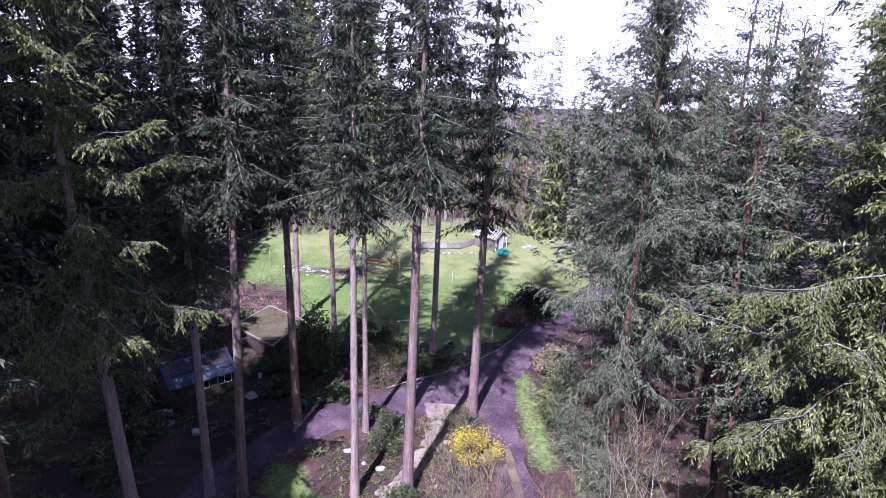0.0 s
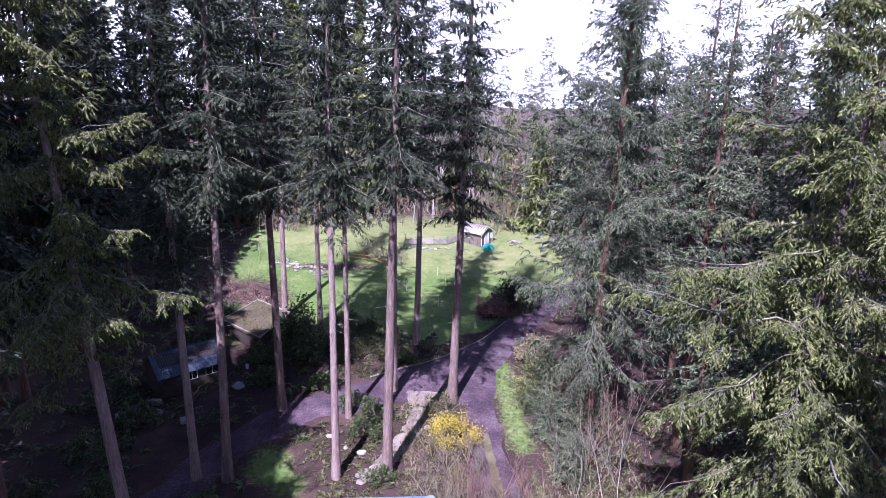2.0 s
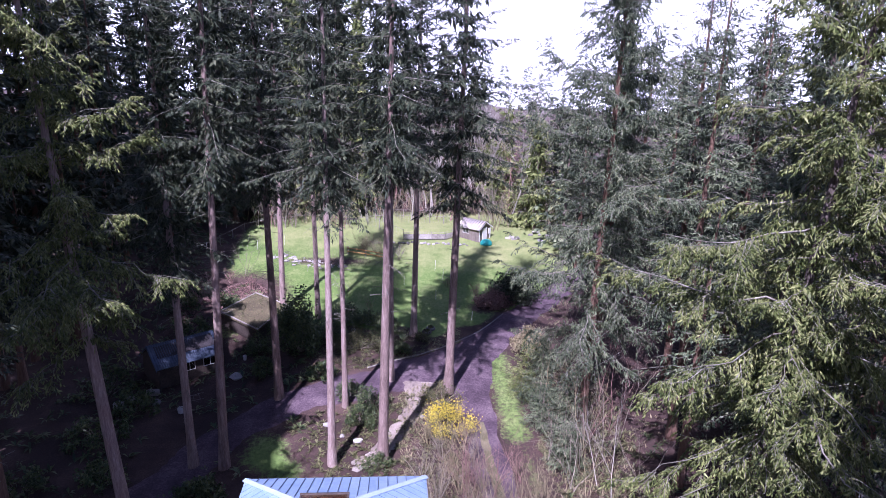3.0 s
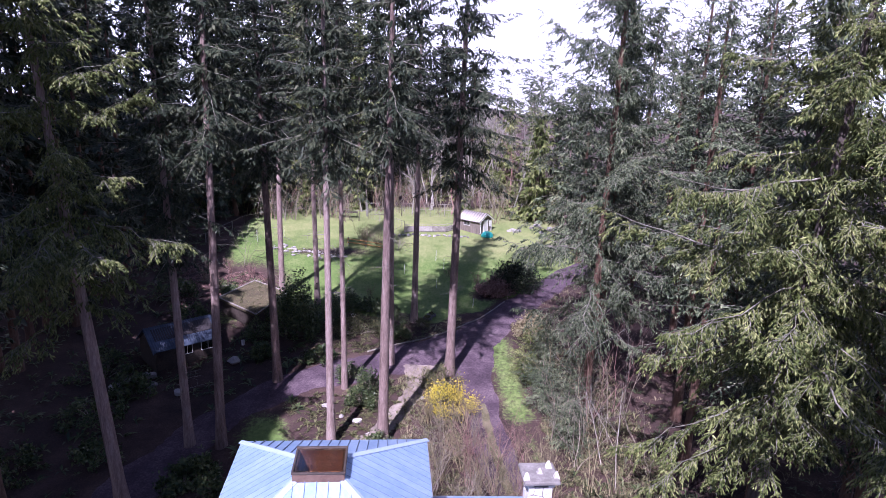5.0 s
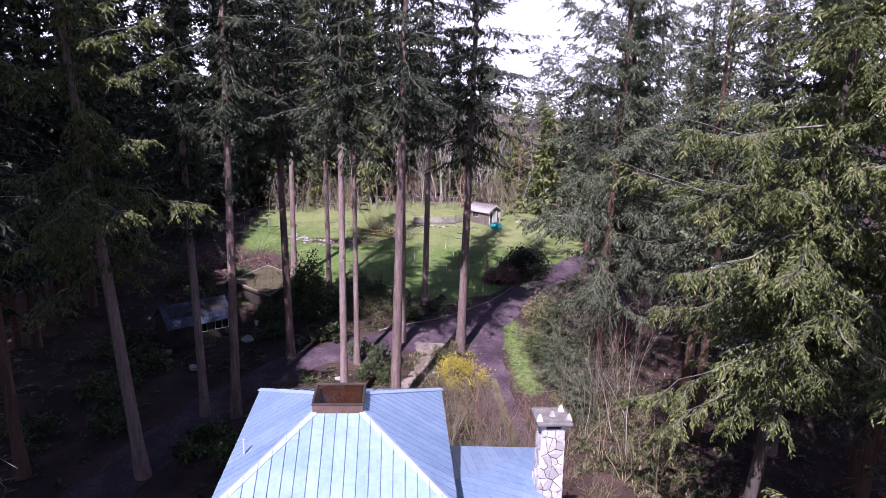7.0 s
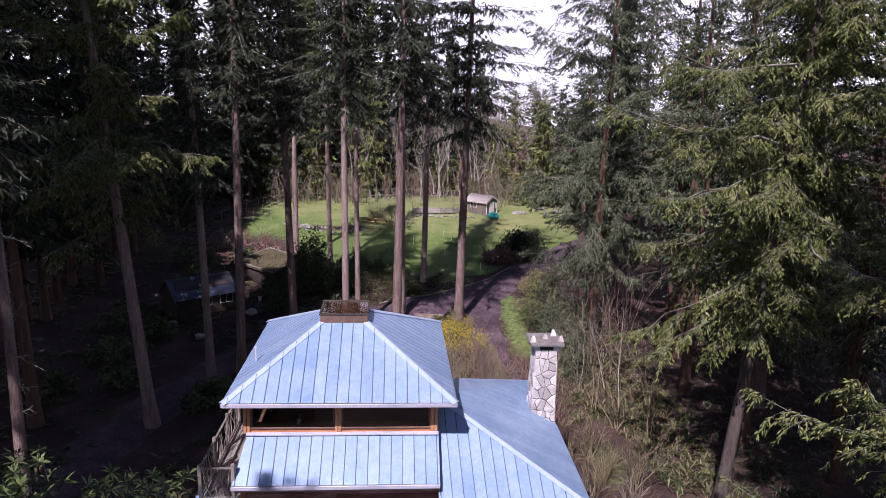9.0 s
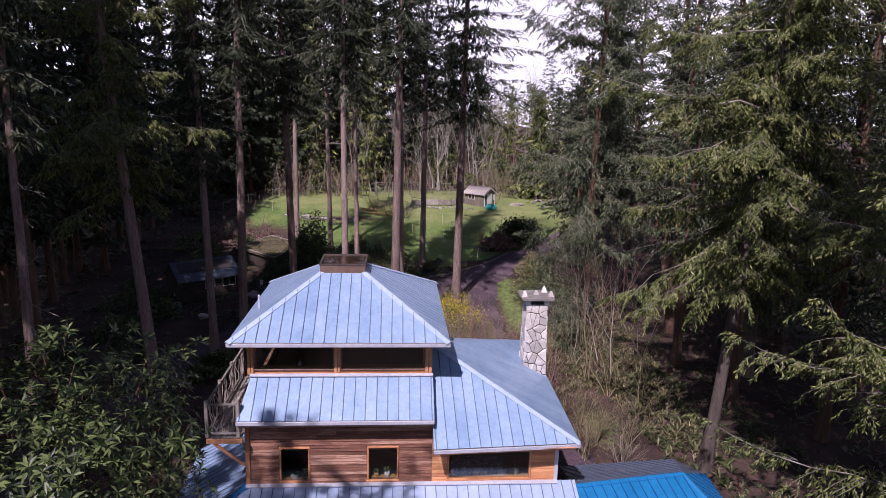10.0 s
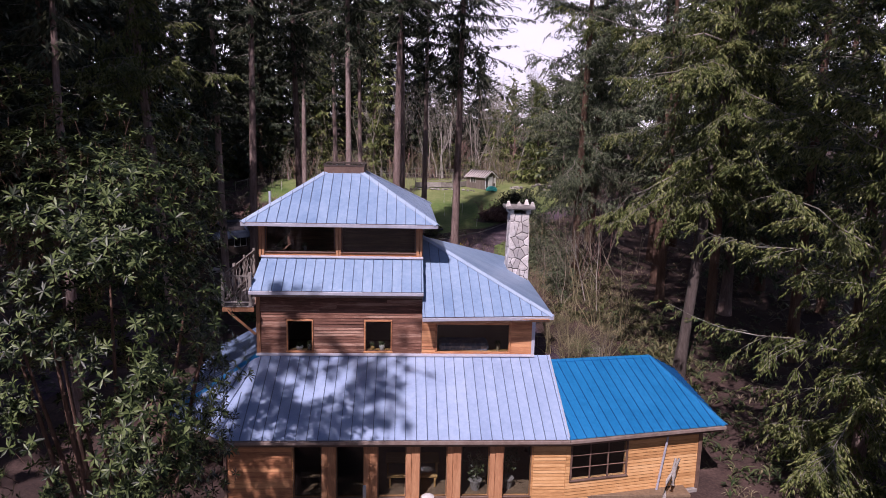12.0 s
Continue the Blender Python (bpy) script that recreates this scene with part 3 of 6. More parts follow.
def strip(name, pts, widths, mat, lift, label, rng, ragged=0.12):
    """A way over the land along a line of points, with uneven edges."""
    P, W = np.array(pts, float), np.array(widths, float)
    d = np.r_[0, np.cumsum(np.linalg.norm(np.diff(P, axis=0), axis=1))]
    s = np.arange(0, d[-1], 0.45)
    C = np.stack([np.interp(s, d, P[:, k]) for k in (0, 1)], 1)
    ker = np.ones(9) / 9
    pad = np.pad(C, ((4, 4), (0, 0)), "edge")
    C = np.stack([np.convolve(pad[:, k], ker, "valid") for k in (0, 1)], 1)
    w = np.interp(s, d, W) / 2
    T = unit(np.gradient(C, axis=0))
    N = np.c_[-T[:, 1], T[:, 0]]
    cols = 7
    f = np.linspace(-1, 1, cols)
    rag = 1 + ragged * (rng.random((len(s), 2)) - 0.5) + 0.1 * np.sin(s * 1.1)[:, None]
    off = f[None] * w[:, None] * np.where(f[None] < 0, rag[:, :1], rag[:, 1:])
    X = C[:, 0:1] + N[:, 0:1] * off
    Y = C[:, 1:2] + N[:, 1:2] * off
    Z = ground_z(X, Y) + lift * np.minimum(1, (1 - np.abs(f[None]) ** 6) + 0.05)
    i = (np.arange(len(s) - 1)[:, None] * cols + np.arange(cols - 1)[None]).ravel()
    me = np_mesh(name, np.c_[X.ravel(), Y.ravel(), Z.ravel()], np.stack([i, i + 1, i + cols + 1, i + cols], 1), True)
    return put(name, me, mat, kind="structure", label=label)


build_ground()
rg = np.random.default_rng(5)
strip("road", [(27, 56), (19.8, 49), (13.6, 41.5), (9.6, 36.4), (8.9, 31), (9.0, 25), (9.6, 18), (11, 10), (12.5, 3)], [3, 3, 3.3, 4.2, 3.1, 2.6, 2.4, 2.4, 2.4], "drive", 0.05, "purplish grey gravel drive with wheel ruts", rg)
strip("road_branch", [(10.2, 36.8), (6, 34.2), (1.5, 32), (-5, 29.6), (-9.5, 26.6), (-12.6, 20.5), (-15.5, 12), (-18, 0)], [3.5, 4.6, 3.8, 3.4, 3.6, 3.8, 3.6, 3.4], "drive", 0.066, "shaded gravel drive running past the hut", rg)
strip("grass_strip", [(9.3, 27), (9.2, 24), (9.5, 18), (10.6, 11)], [0.4, 0.8, 0.8, 0.7], "verge", 0.075, "worn grass strip between the wheel ruts", rg, 0.5)


def build_backdrop():
    """Added glowing arc that stands in for the bright sky near the horizon."""
    a = np.linspace(math.radians(18), math.radians(162), 41)
    r, lo, hi = 425.0, -12.0, 240.0
    v = [(r * math.cos(t), r * math.sin(t), z) for z in (lo, hi) for t in a]
    q = [(i, i + 1, i + 42, i + 41) for i in range(40)]
    m = bpy.data.materials.new("sky_glow")
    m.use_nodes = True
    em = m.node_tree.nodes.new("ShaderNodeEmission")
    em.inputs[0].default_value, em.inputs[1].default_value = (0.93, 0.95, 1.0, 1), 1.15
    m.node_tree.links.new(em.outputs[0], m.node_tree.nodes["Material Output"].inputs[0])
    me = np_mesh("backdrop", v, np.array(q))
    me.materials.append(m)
    tagged(new("backdrop", me), "glowing backdrop that stands in for pale bright sky", kind="structure")


build_backdrop()

# ---- the house ----
house = thing("house", (0, 0, gz(0, 0)), "cedar-clad three-storey house with blue standing-seam metal roofs", "house")
PANEL = 0.406


def clip_poly(poly, a, lo, hi):
    """The part of a flat polygon whose coordinate a lies between lo and hi."""
    for bound, sign in ((lo, 1), (hi, -1)):
        out = []
        for i, p in enumerate(poly):
            q = poly[(i + 1) % len(poly)]
            dp, dq = sign * (p @ a - bound), sign * (q @ a - bound)
            if dp >= 0:
                out.append(p)
            if dp * dq < 0:
                out.append(p + (q - p) * dp / (dp - dq))
        poly = out
        if len(poly) < 3:
            return []
    return poly


def roof_face(roof, loop, mat, along, start=0.0, seams=True, rib=0.055):
    """One slope: a deck, steel panels laid on it side by side, each with its raised seam."""
    P = [np.array(p, float) for p in loop]
    n = np.cross(P[1] - P[0], P[2] - P[0])
    n = n / np.linalg.norm(n)
    if n[2] < 0:
        P, n = P[::-1], -n
    part("deck", slab_mesh("deck", P, 0.10), "fascia", roof)
    a = np.array(along, float)
    a = a / np.linalg.norm(a)
    down = np.cross(n, a)
    down = -down if down[2] > 0 else down
    lo, hi = min(p @ a for p in P), max(p @ a for p in P)
    c = lo + start
    k = math.floor((lo - c) / PANEL)
    while c + k * PANEL < hi:
        x0, x1 = c + k * PANEL, c + (k + 1) * PANEL
        poly = clip_poly([p + n * 0.006 for p in P], a, x0 + 0.008, x1 - 0.008)
        k += 1
        if len(poly) < 3:
            continue
        bm = slab_mesh("panel", [q + n * 0.014 for q in poly], 0.016)
        part("panel", bm, mat, roof)
        if not seams:
            continue
        near = [q for q in poly if abs(q @ a - (x1 - 0.008)) < 0.02]
        if len(near) < 2:
            continue
        t = sorted(near, key=lambda q: q @ down)
        u, v = t[0], t[-1]
        if np.linalg.norm(v - u) < 0.15:
            continue
        w, sm_ = a * 0.016, bmesh.new()
        base = [sm_.verts.new(q) for q in (u - w, u + w, v + w, v - w)]
        top = [sm_.verts.new(q + n * rib) for q in (u - w * 0.6, u + w * 0.6, v + w * 0.6, v - w * 0.6)]
        sm_.faces.new(top)
        for i in range(4):
            j = (i + 1) % 4
            sm_.faces.new((base[i], base[j], top[j], top[i]))
        bmesh.ops.recalc_face_normals(sm_, faces=sm_.faces)
        # Darker material paints the shadow side of the raised seam.
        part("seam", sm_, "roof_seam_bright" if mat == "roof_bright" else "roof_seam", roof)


def cap(roof, p, q, width=0.32, mat="roof_blue", lift=0.035, name="ridge_cap"):
    """A folded cap of steel along a ridge or hip."""
    p, q = Vector(p), Vector(q)
    d = (q - p).normalized()
    s = d.cross(Vector((0, 0, 1))).normalized()
    u = s.cross(d).normalized()
    bm = bmesh.new()
    rows = []
    for e in (p, q):
        rows.append([bm.verts.new(e + s * o + u * z) for o, z in ((-width / 2, lift - width * 0.13), (0, lift + 0.03), (width / 2, lift - width * 0.13), (width / 2, lift - width * 0.13 - 0.03), (0, lift - 0.01), (-width / 2, lift - width * 0.13 - 0.03))])
    for i in range(6):
        j = (i + 1) % 6
        bm.faces.new((rows[0][i], rows[0][j], rows[1][j], rows[1][i]))
    bm.faces.new(rows[0][::-1]), bm.faces.new(rows[1])
    bmesh.ops.recalc_face_normals(bm, faces=bm.faces)
    part(name, bm, mat, roof)


def bar(name, p, q, w, h, mat, parent, label="", bevel=0.008):
    """A squared timber from p to q, w wide and h deep."""
    p, q = Vector(p), Vector(q)
    L = (q - p).length
    turn = (q - p).to_track_quat("X", "Z").to_matrix().to_4x4()
    return box_part(name, (0, -w / 2, -h / 2), (L, w / 2, h / 2), mat, parent, label, bevel, Matrix.Translation(p) @ turn)


def boards(wall, x0, x1, z0, z1, y, holes, mat, step=0.135, rng=None, seam=2.9):
    """Lapped boards on a wall that faces -y, broken round its openings."""
    z = z0
    while z < z1 - 0.03:
        zt = min(z + step, z1)
        runs = [(x0, x1)]
        for hx0, hx1, hz0, hz1 in holes:
            if zt > hz0 + 0.02 and z < hz1 - 0.02:
                nxt = []
                for a, b in runs:
                    if hx0 > a:
                        nxt.append((a, min(b, hx0)))
                    if hx1 < b:
                        nxt.append((max(a, hx1), b))
                runs = [r for r in nxt if r[1] - r[0] > 0.03]
        cut = []
        for a, b in runs:
            while b - a > seam * 1.6:
                m = a + rng.uniform(0.6, 1.3) * seam
                cut.append((a, m))
                a = m + 0.004
            cut.append((a, b))
        for a, b in cut:
            bm = bmesh.new()
            j = rng.uniform(-0.003, 0.004)
            vs = [bm.verts.new(q) for q in ((a, y - 0.038 + j, z), (b, y - 0.038 + j, z), (b, y - 0.008, zt), (a, y - 0.008, zt), (a, y, z), (b, y, z), (b, y, zt), (a, y, zt))]
            for q in ((0, 1, 2, 3), (1, 0, 4, 5), (3, 2, 6, 7), (0, 3, 7, 4), (2, 1, 5, 6), (5, 4, 7, 6)):
                bm.faces.new([vs[i] for i in q])
            part("board", bm, mat, wall)
        z = zt


def wall_with_holes(name, x0, x1, z0, z1, y, thick, holes, mat, label=""):
    """A wall facing -y with openings through it."""
    xs = sorted({x0, x1, *[h[0] for h in holes], *[h[1] for h in holes]})
    zs = sorted({z0, z1, *[h[2] for h in holes], *[h[3] for h in holes]})
    bm = bmesh.new()
    grid = {}
    solid = lambda i, j: 0 <= i < len(xs) - 1 and 0 <= j < len(zs) - 1 and not any(h[0] <= (xs[i] + xs[i + 1]) / 2 <= h[1] and h[2] <= (zs[j] + zs[j + 1]) / 2 <= h[3] for h in holes)

    def v(i, j, k):
        if (i, j, k) not in grid:
            grid[(i, j, k)] = bm.verts.new((xs[i], y + k * thick, zs[j]))
        return grid[(i, j, k)]
    for i in range(len(xs) - 1):
        for j in range(len(zs) - 1):
            if not solid(i, j):
                continue
            bm.faces.new((v(i, j, 0), v(i + 1, j, 0), v(i + 1, j + 1, 0), v(i, j + 1, 0)))
            bm.faces.new((v(i, j + 1, 1), v(i + 1, j + 1, 1), v(i + 1, j, 1), v(i, j, 1)))
            if not solid(i - 1, j):
                bm.faces.new((v(i, j, 0), v(i, j + 1, 0), v(i, j + 1, 1), v(i, j, 1)))
            if not solid(i + 1, j):
                bm.faces.new((v(i + 1, j, 1), v(i + 1, j + 1, 1), v(i + 1, j + 1, 0), v(i + 1, j, 0)))
            if not solid(i, j - 1):
                bm.faces.new((v(i, j, 1), v(i + 1, j, 1), v(i + 1, j, 0), v(i, j, 0)))
            if not solid(i, j + 1):
                bm.faces.new((v(i, j + 1, 0), v(i + 1, j + 1, 0), v(i + 1, j + 1, 1), v(i, j + 1, 1)))
    return part(name, bm, mat, house, label)


def window(x0, x1, z0, z1, y, panes=1, frame_w=0.06, mat="trim", label="", sill=True):
    """A window facing -y: frame round the opening, bars between panes, glass and a sill."""
    w = new("window")
    w.parent = house
    w.matrix_parent_inverse = house.matrix_basis.inverted()
    w.matrix_basis = Matrix.Translation((x0, y, z0))
    tagged(w, label)
    for a, b in (((x0 - frame_w, y - 0.035, z1), (x1 + frame_w, y + 0.05, z1 + frame_w * 1.2)), ((x0 - frame_w, y - 0.035, z0), (x0, y + 0.05, z1)), ((x1, y - 0.035, z0), (x1 + frame_w, y + 0.05, z1))):
        box_part("frame", a, b, mat, w)
    if sill:
        box_part("sill", (x0 - frame_w * 1.5, y - 0.07, z0 - 0.06), (x1 + frame_w * 1.5, y + 0.05, z0), mat, w)
    step = (x1 - x0) / panes
    for i in range(panes):
        a, b = x0 + i * step, x0 + (i + 1) * step
        g = box_part("pane", (a + 0.02, y + 0.035, z0 + 0.02), (b - 0.02, y + 0.043, z1 - 0.02), "glass", w, bevel=0)
        g.visible_shadow = False
        if i:
            box_part("bar", (a - 0.025, y - 0.02, z0), (a + 0.025, y + 0.05, z1), mat, w)
    return w


hr = np.random.default_rng(11)
# cupola roof, a hipped pyramid cut off by a skylight
CE, CT = 9.6, 11.5
c0, c1, c2, c3 = (-4, 0, CE), (4, 0, CE), (4, 8.9, CE), (-4, 8.9, CE)
k0, k1, k2, k3 = (-0.95, 3.1, CT), (0.75, 3.1, CT), (0.75, 4.6, CT), (-0.95, 4.6, CT)


def roof_part(label):
    r = new("roof")
    r.parent = house
    r.matrix_parent_inverse = house.matrix_basis.inverted()
    r.matrix_basis = Matrix.Translation((0, 0, 5))
    return tagged(r, label)


top = roof_part("upper hipped roof of weathered blue standing-seam steel")
roof_face(top, [c0, c1, k1, k0], "roof_blue", (1, 0, 0), 0.2)
roof_face(top, [c1, c2, k2, k1], "roof_blue", (0, 1, 0), 0.2, rib=0.02)
roof_face(top, [c2, c3, k3, k2], "roof_blue", (1, 0, 0), 0.2)
roof_face(top, [c3, c0, k0, k3], "roof_blue", (0, 1, 0), 0.2, rib=0.02)
for a, b in ((c0, k0), (c1, k1), (c2, k2), (c3, k3)):
    cap(top, a, b, 0.32, "roof_cap")
for a, b in ((c0, c1), (c1, c2), (c2, c3), (c3, c0)):
    a, b = Vector(a), Vector(b)
    bar("gutter", a - Vector((0, 0, 0.09)), b - Vector((0, 0, 0.09)), 0.07, 0.13, "flashing", top)
box_part("vent_pipe", (-3.42, 2.75, 10.05), (-3.34, 2.83, 10.62), "flashing", top)

# skylight
sl = new("skylight")
sl.parent, sl.matrix_parent_inverse = house, house.matrix_basis.inverted()
sl.matrix_basis = Matrix.Translation((-0.1, 3.85, CT))
tagged(sl, "square skylight with dark brown frame on the roof top")
for a, b in (((-1.0, 3.02, CT - 0.08), (0.8, 3.14, CT + 0.26)), ((-1.0, 4.5, CT - 0.08), (0.8, 4.62, CT + 0.34)), ((-1.0, 3.14, CT - 0.08), (-0.88, 4.5, CT + 0.3)), ((0.68, 3.14, CT - 0.08), (0.8, 4.5, CT + 0.3))):
    box_part("curb", a, b, "trim", sl)
for a, b in (((-1.03, 3.0, 0.27), (0.83, 3.1, 0.34)), ((-1.03, 4.55, 0.34), (0.83, 4.64, 0.41)), ((-1.03, 3.1, 0.30), (-0.95, 4.55, 0.38)), ((0.75, 3.1, 0.30), (0.83, 4.55, 0.38))):
    box_part("frame", (a[0], a[1], CT + a[2]), (b[0], b[1], CT + b[2]), "dark_wood", sl)
g = part("pane", slab_mesh("pane", [(-0.95, 3.1, CT + 0.31), (0.75, 3.1, CT + 0.31), (0.75, 4.55, CT + 0.37), (-0.95, 4.55, CT + 0.37)], 0.012), "glass_roof", sl)
g.visible_shadow = False
box_part("shaft_floor", (-0.87, 3.15, CT - 0.62), (0.67, 4.49, CT - 0.58), "cedar_dark", sl)
for a, b in (((-0.875, 3.145, CT - 0.58), (0.675, 3.165, CT + 0.24)), ((-0.875, 4.475, CT - 0.58), (0.675, 4.495, CT + 0.3)), ((-0.875, 3.17, CT - 0.58), (-0.855, 4.47, CT + 0.26)), ((0.655, 3.17, CT - 0.58), (0.675, 4.47, CT + 0.26))):
    box_part("shaft_board", a, b, "cedar_dark", sl)
box_part("shaft_beam", (-0.85, 3.75, CT - 0.3), (0.65, 3.87, CT - 0.14), "post", sl)

# clerestory under the cupola
cl = [(-3.2, -0.34, 8.26, 9.32), (0.02, 3.1, 8.26, 9.32)]
wall_with_holes("wall", -3.5, 3.42, 8.0, 9.52, 0.95, 0.15, cl, "cedar_orange", "clerestory wall")
for x0, x1, z0, z1 in cl:
    window(x0, x1, z0, z1, 0.95, 1, 0.05, "trim", "wide dark clerestory window")
for a, b in ((-3.5, -3.27), (-0.27, -0.05), (3.17, 3.42)):
    for o in (0.0, (b - a) / 2 + 0.01):
        box_part("post", (a + o, 0.86, 8.05), (a + o + (b - a) / 2 - 0.01, 0.945, 9.5), "post", house)
for a, b in (((-3.5, 1.1, 8.0), (-3.35, 7.9, 9.5)), ((3.27, 1.1, 8.0), (3.42, 7.9, 9.5)), ((-3.5, 7.9, 0.0), (3.42, 8.05, 9.5))):
    box_part("wall", a, b, "cedar_dark", house)
box_part("ceiling", (-3.34, 1.11, 9.4), (3.26, 7.89, 9.5), "inside", house)
box_part("floor", (-3.34, 0.25, 6.55), (3.26, 7.89, 6.75), "floorboard", house)

# skirt roof below the clerestory
mid = roof_part("skirt roof of weathered blue standing-seam steel")
roof_face(mid, [(-3.62, -0.62, 6.88), (3.46, -0.62, 6.88), (3.46, 0.93, 8.02), (-3.36, 0.93, 8.02)], "roof_blue", (1, 0, 0), 0.1)
cap(mid, (-3.4, 0.87, 8.03), (3.46, 0.87, 8.03), 0.22, "flashing")
bar("gutter", (-3.64, -0.64, 6.80), (3.46, -0.64, 6.80), 0.07, 0.13, "flashing", mid)
bar("fascia", (-3.5, -0.56, 6.70), (3.44, -0.56, 6.70), 0.04, 0.16, "fascia", mid)

# second storey
w2 = [(-2.2, -1.2, 4.12, 5.42), (1.06, 2.12, 4.12, 5.42)]
W = wall_with_holes("wall", -3.45, 3.44, 2.6, 6.78, 0.12, 0.15, w2, "cedar_dark", "weathered brown cedar wall with lapped boards")
boards(W, -3.32, 3.44, 3.96, 6.62, 0.116, [(a - 0.08, b + 0.08, c - 0.08, d + 0.09) for a, b, c, d in w2], "cedar_dark", rng=hr)
box_part("corner_post", (-3.5, 0.03, 3.9), (-3.33, 0.12, 6.62), "post", house)
for x0, x1, z0, z1 in w2:
    window(x0, x1, z0, z1, 0.1, 1, 0.06, "cedar_orange", "tall dark window with cedar frame")
box_part("wall", (-3.45, 0.27, -0.9), (-3.3, 7.9, 7.4), "cedar_dark", house)

# wing
ww = [(4.1, 7.2, 4.1, 5.32)]
W = wall_with_holes("wall", 3.45, 8.3, 2.6, 5.98, 0.12, 0.15, ww, "cedar_orange", "orange cedar wall of the wing")
boards(W, 3.45, 8.2, 3.96, 5.9, 0.116, [(a - 0.09, b + 0.09, c - 0.08, d + 0.09) for a, b, c, d in ww], "cedar_orange", rng=hr)
box_part("corner_post", (8.18, 0.04, 3.9), (8.32, 0.12, 5.92), "flashing", house)
window(4.1, 7.2, 4.1, 5.32, 0.1, 1, 0.07, "cedar_orange", "broad dark picture window")
box_part("wall", (8.15, 0.27, -0.9), (8.3, 8.3, 6.1), "cedar_dark", house)
box_part("wall", (3.45, 8.1, -0.9), (8.3, 8.25, 6.4), "cedar_dark", house)
wing = roof_part("hipped wing roof of weathered blue standing-seam steel")
e0, e1, e2, e3, e4, ap = (3.42, -1.08, 5.95), (8.88, -0.75, 5.97), (9.0, 5.2, 6.05), (8.6, 8.9, 6.6), (3.5, 8.9, 6.75), (3.48, 2.6, 8.72)
roof_face(wing, [e0, e1, ap], "roof_blue", (1, 0.06, 0), 0.12)
roof_face(wing, [e1, e2, ap], "roof_blue", (0, 1, 0), 0.2, seams=False)
roof_face(wing, [e2, e3, ap], "roof_blue", (0.3, -1, 0), 0.2, seams=False)
roof_face(wing, [e3, e4, ap], "roof_blue", (1, 0, 0), 0.2, seams=False)
cap(wing, e1, ap, 0.32, "roof_cap")
bar("gutter", Vector(e0) - Vector((0.0, 0.03, 0.09)), Vector(e1) - Vector((0, 0.03, 0.09)), 0.07, 0.13, "flashing", wing)
bar("gutter", Vector(e1) - Vector((0, 0, 0.09)), Vector(e2) - Vector((0, 0, 0.09)), 0.07, 0.13, "flashing", wing)
bar("gutter", Vector(e4) - Vector((0, 0, 0.05)), Vector(e3) - Vector((0, 0, 0.05)), 0.07, 0.1, "flashing", wing)
bar("fascia", (3.45, -0.98, 5.78), (8.75, -0.7, 5.8), 0.04, 0.2, "post", wing)
box_part("soffit", (3.5, -0.9, 5.84), (8.7, 0.1, 5.87), "post", house)

# lower roof and its newer blue extension
low = roof_part("long lower roof, chalky blue steel with a bright blue newer end")
L0, L1, L2, L3 = (-3.95, -4.06, 2.06), (8.98, -4.06, 2.06), (8.98, 0.1, 3.97), (-3.48, 0.1, 3.97)
LW = (-6.7, -1.9, 2.06)
X0, X1, X2, X3 = (8.99, -4.05, 2.05), (15.66, -2.77, 2.05), (13.75, 1.0, 3.66), (8.99, 0.08, 3.74)
XB, XC, XD = (16.0, 3.4, 2.2), (15.2, 4.9, 2.1), (9.6, 4.4, 2.1)
roof_face(low, [L0, L1, L2, L3], "roof_pale", (1, 0, 0), 0.25)
roof_face(low, [L0, L3, LW], "roof_pale", (1, -0.35, 0), 0.2)
roof_face(low, [LW, L3, (-3.48, 6.5, 3.97), (-7.0, 6.5, 2.06)], "roof_blue", (0, 1, 0), 0.2)
roof_face(low, [X0, X1, X2, X3], "roof_bright", (6.7, 1.28, 0), 0.3)
roof_face(low, [X1, XB, X2], "roof_bright", (-0.19, 1, 0), 0.2)
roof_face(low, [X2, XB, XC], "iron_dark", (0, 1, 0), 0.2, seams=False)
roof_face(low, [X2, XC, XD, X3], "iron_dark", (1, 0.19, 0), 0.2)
cap(low, LW, L3, 0.4, "roof_bright")
cap(low, X1, X2, 0.34, "roof_bright")
cap(low, X3, X2, 0.3, "roof_bright")
bar("flashing", (8.99, -4.0, 2.12), (8.99, 0.1, 3.98), 0.05, 0.08, "flashing", low)
cap(low, (-3.5, 0.02, 3.99), (8.3, 0.02, 3.99), 0.26, "flashing")
for a, b in ((LW, L0), (L0, L1), (X0, X1)):
    a, b = Vector(a), Vector(b)
    o = Vector((b.y - a.y, a.x - b.x, 0)).normalized()
    bar("gutter", a + o * 0.04 - Vector((0, 0, 0.08)), b + o * 0.04 - Vector((0, 0, 0.08)), 0.09, 0.12, "fascia", low)
    bar("fascia", a - o * 0.06 - Vector((0, 0, 0.2)), b - o * 0.06 - Vector((0, 0, 0.2)), 0.04, 0.16, "trim", low)

# ground storey front: cedar at both ends, tall glazing between posts
tall = [(-1.42, -0.40, -0.5, 1.72), (0.2, 1.2, -0.5, 1.72), (1.77, 2.8, -0.5, 1.72), (3.38, 4.37, -0.5, 1.72), (4.97, 6.0, -0.5, 1.72), (6.6, 7.64, -0.5, 1.72)]
small = (9.28, 11.6, 0.12, 1.6)
SWING = Matrix.Translation((9.0, -3.55, 0)) @ Matrix.Rotation(radians(10.8), 4, "Z") @ Matrix.Translation((-9.0, 3.55, 0))


def swung(before):
    """Turn what was built since then back to the line of the newer end."""
    for ob in bpy.data.objects:
        if ob not in before and ob.data:
            ob.data.transform(SWING)


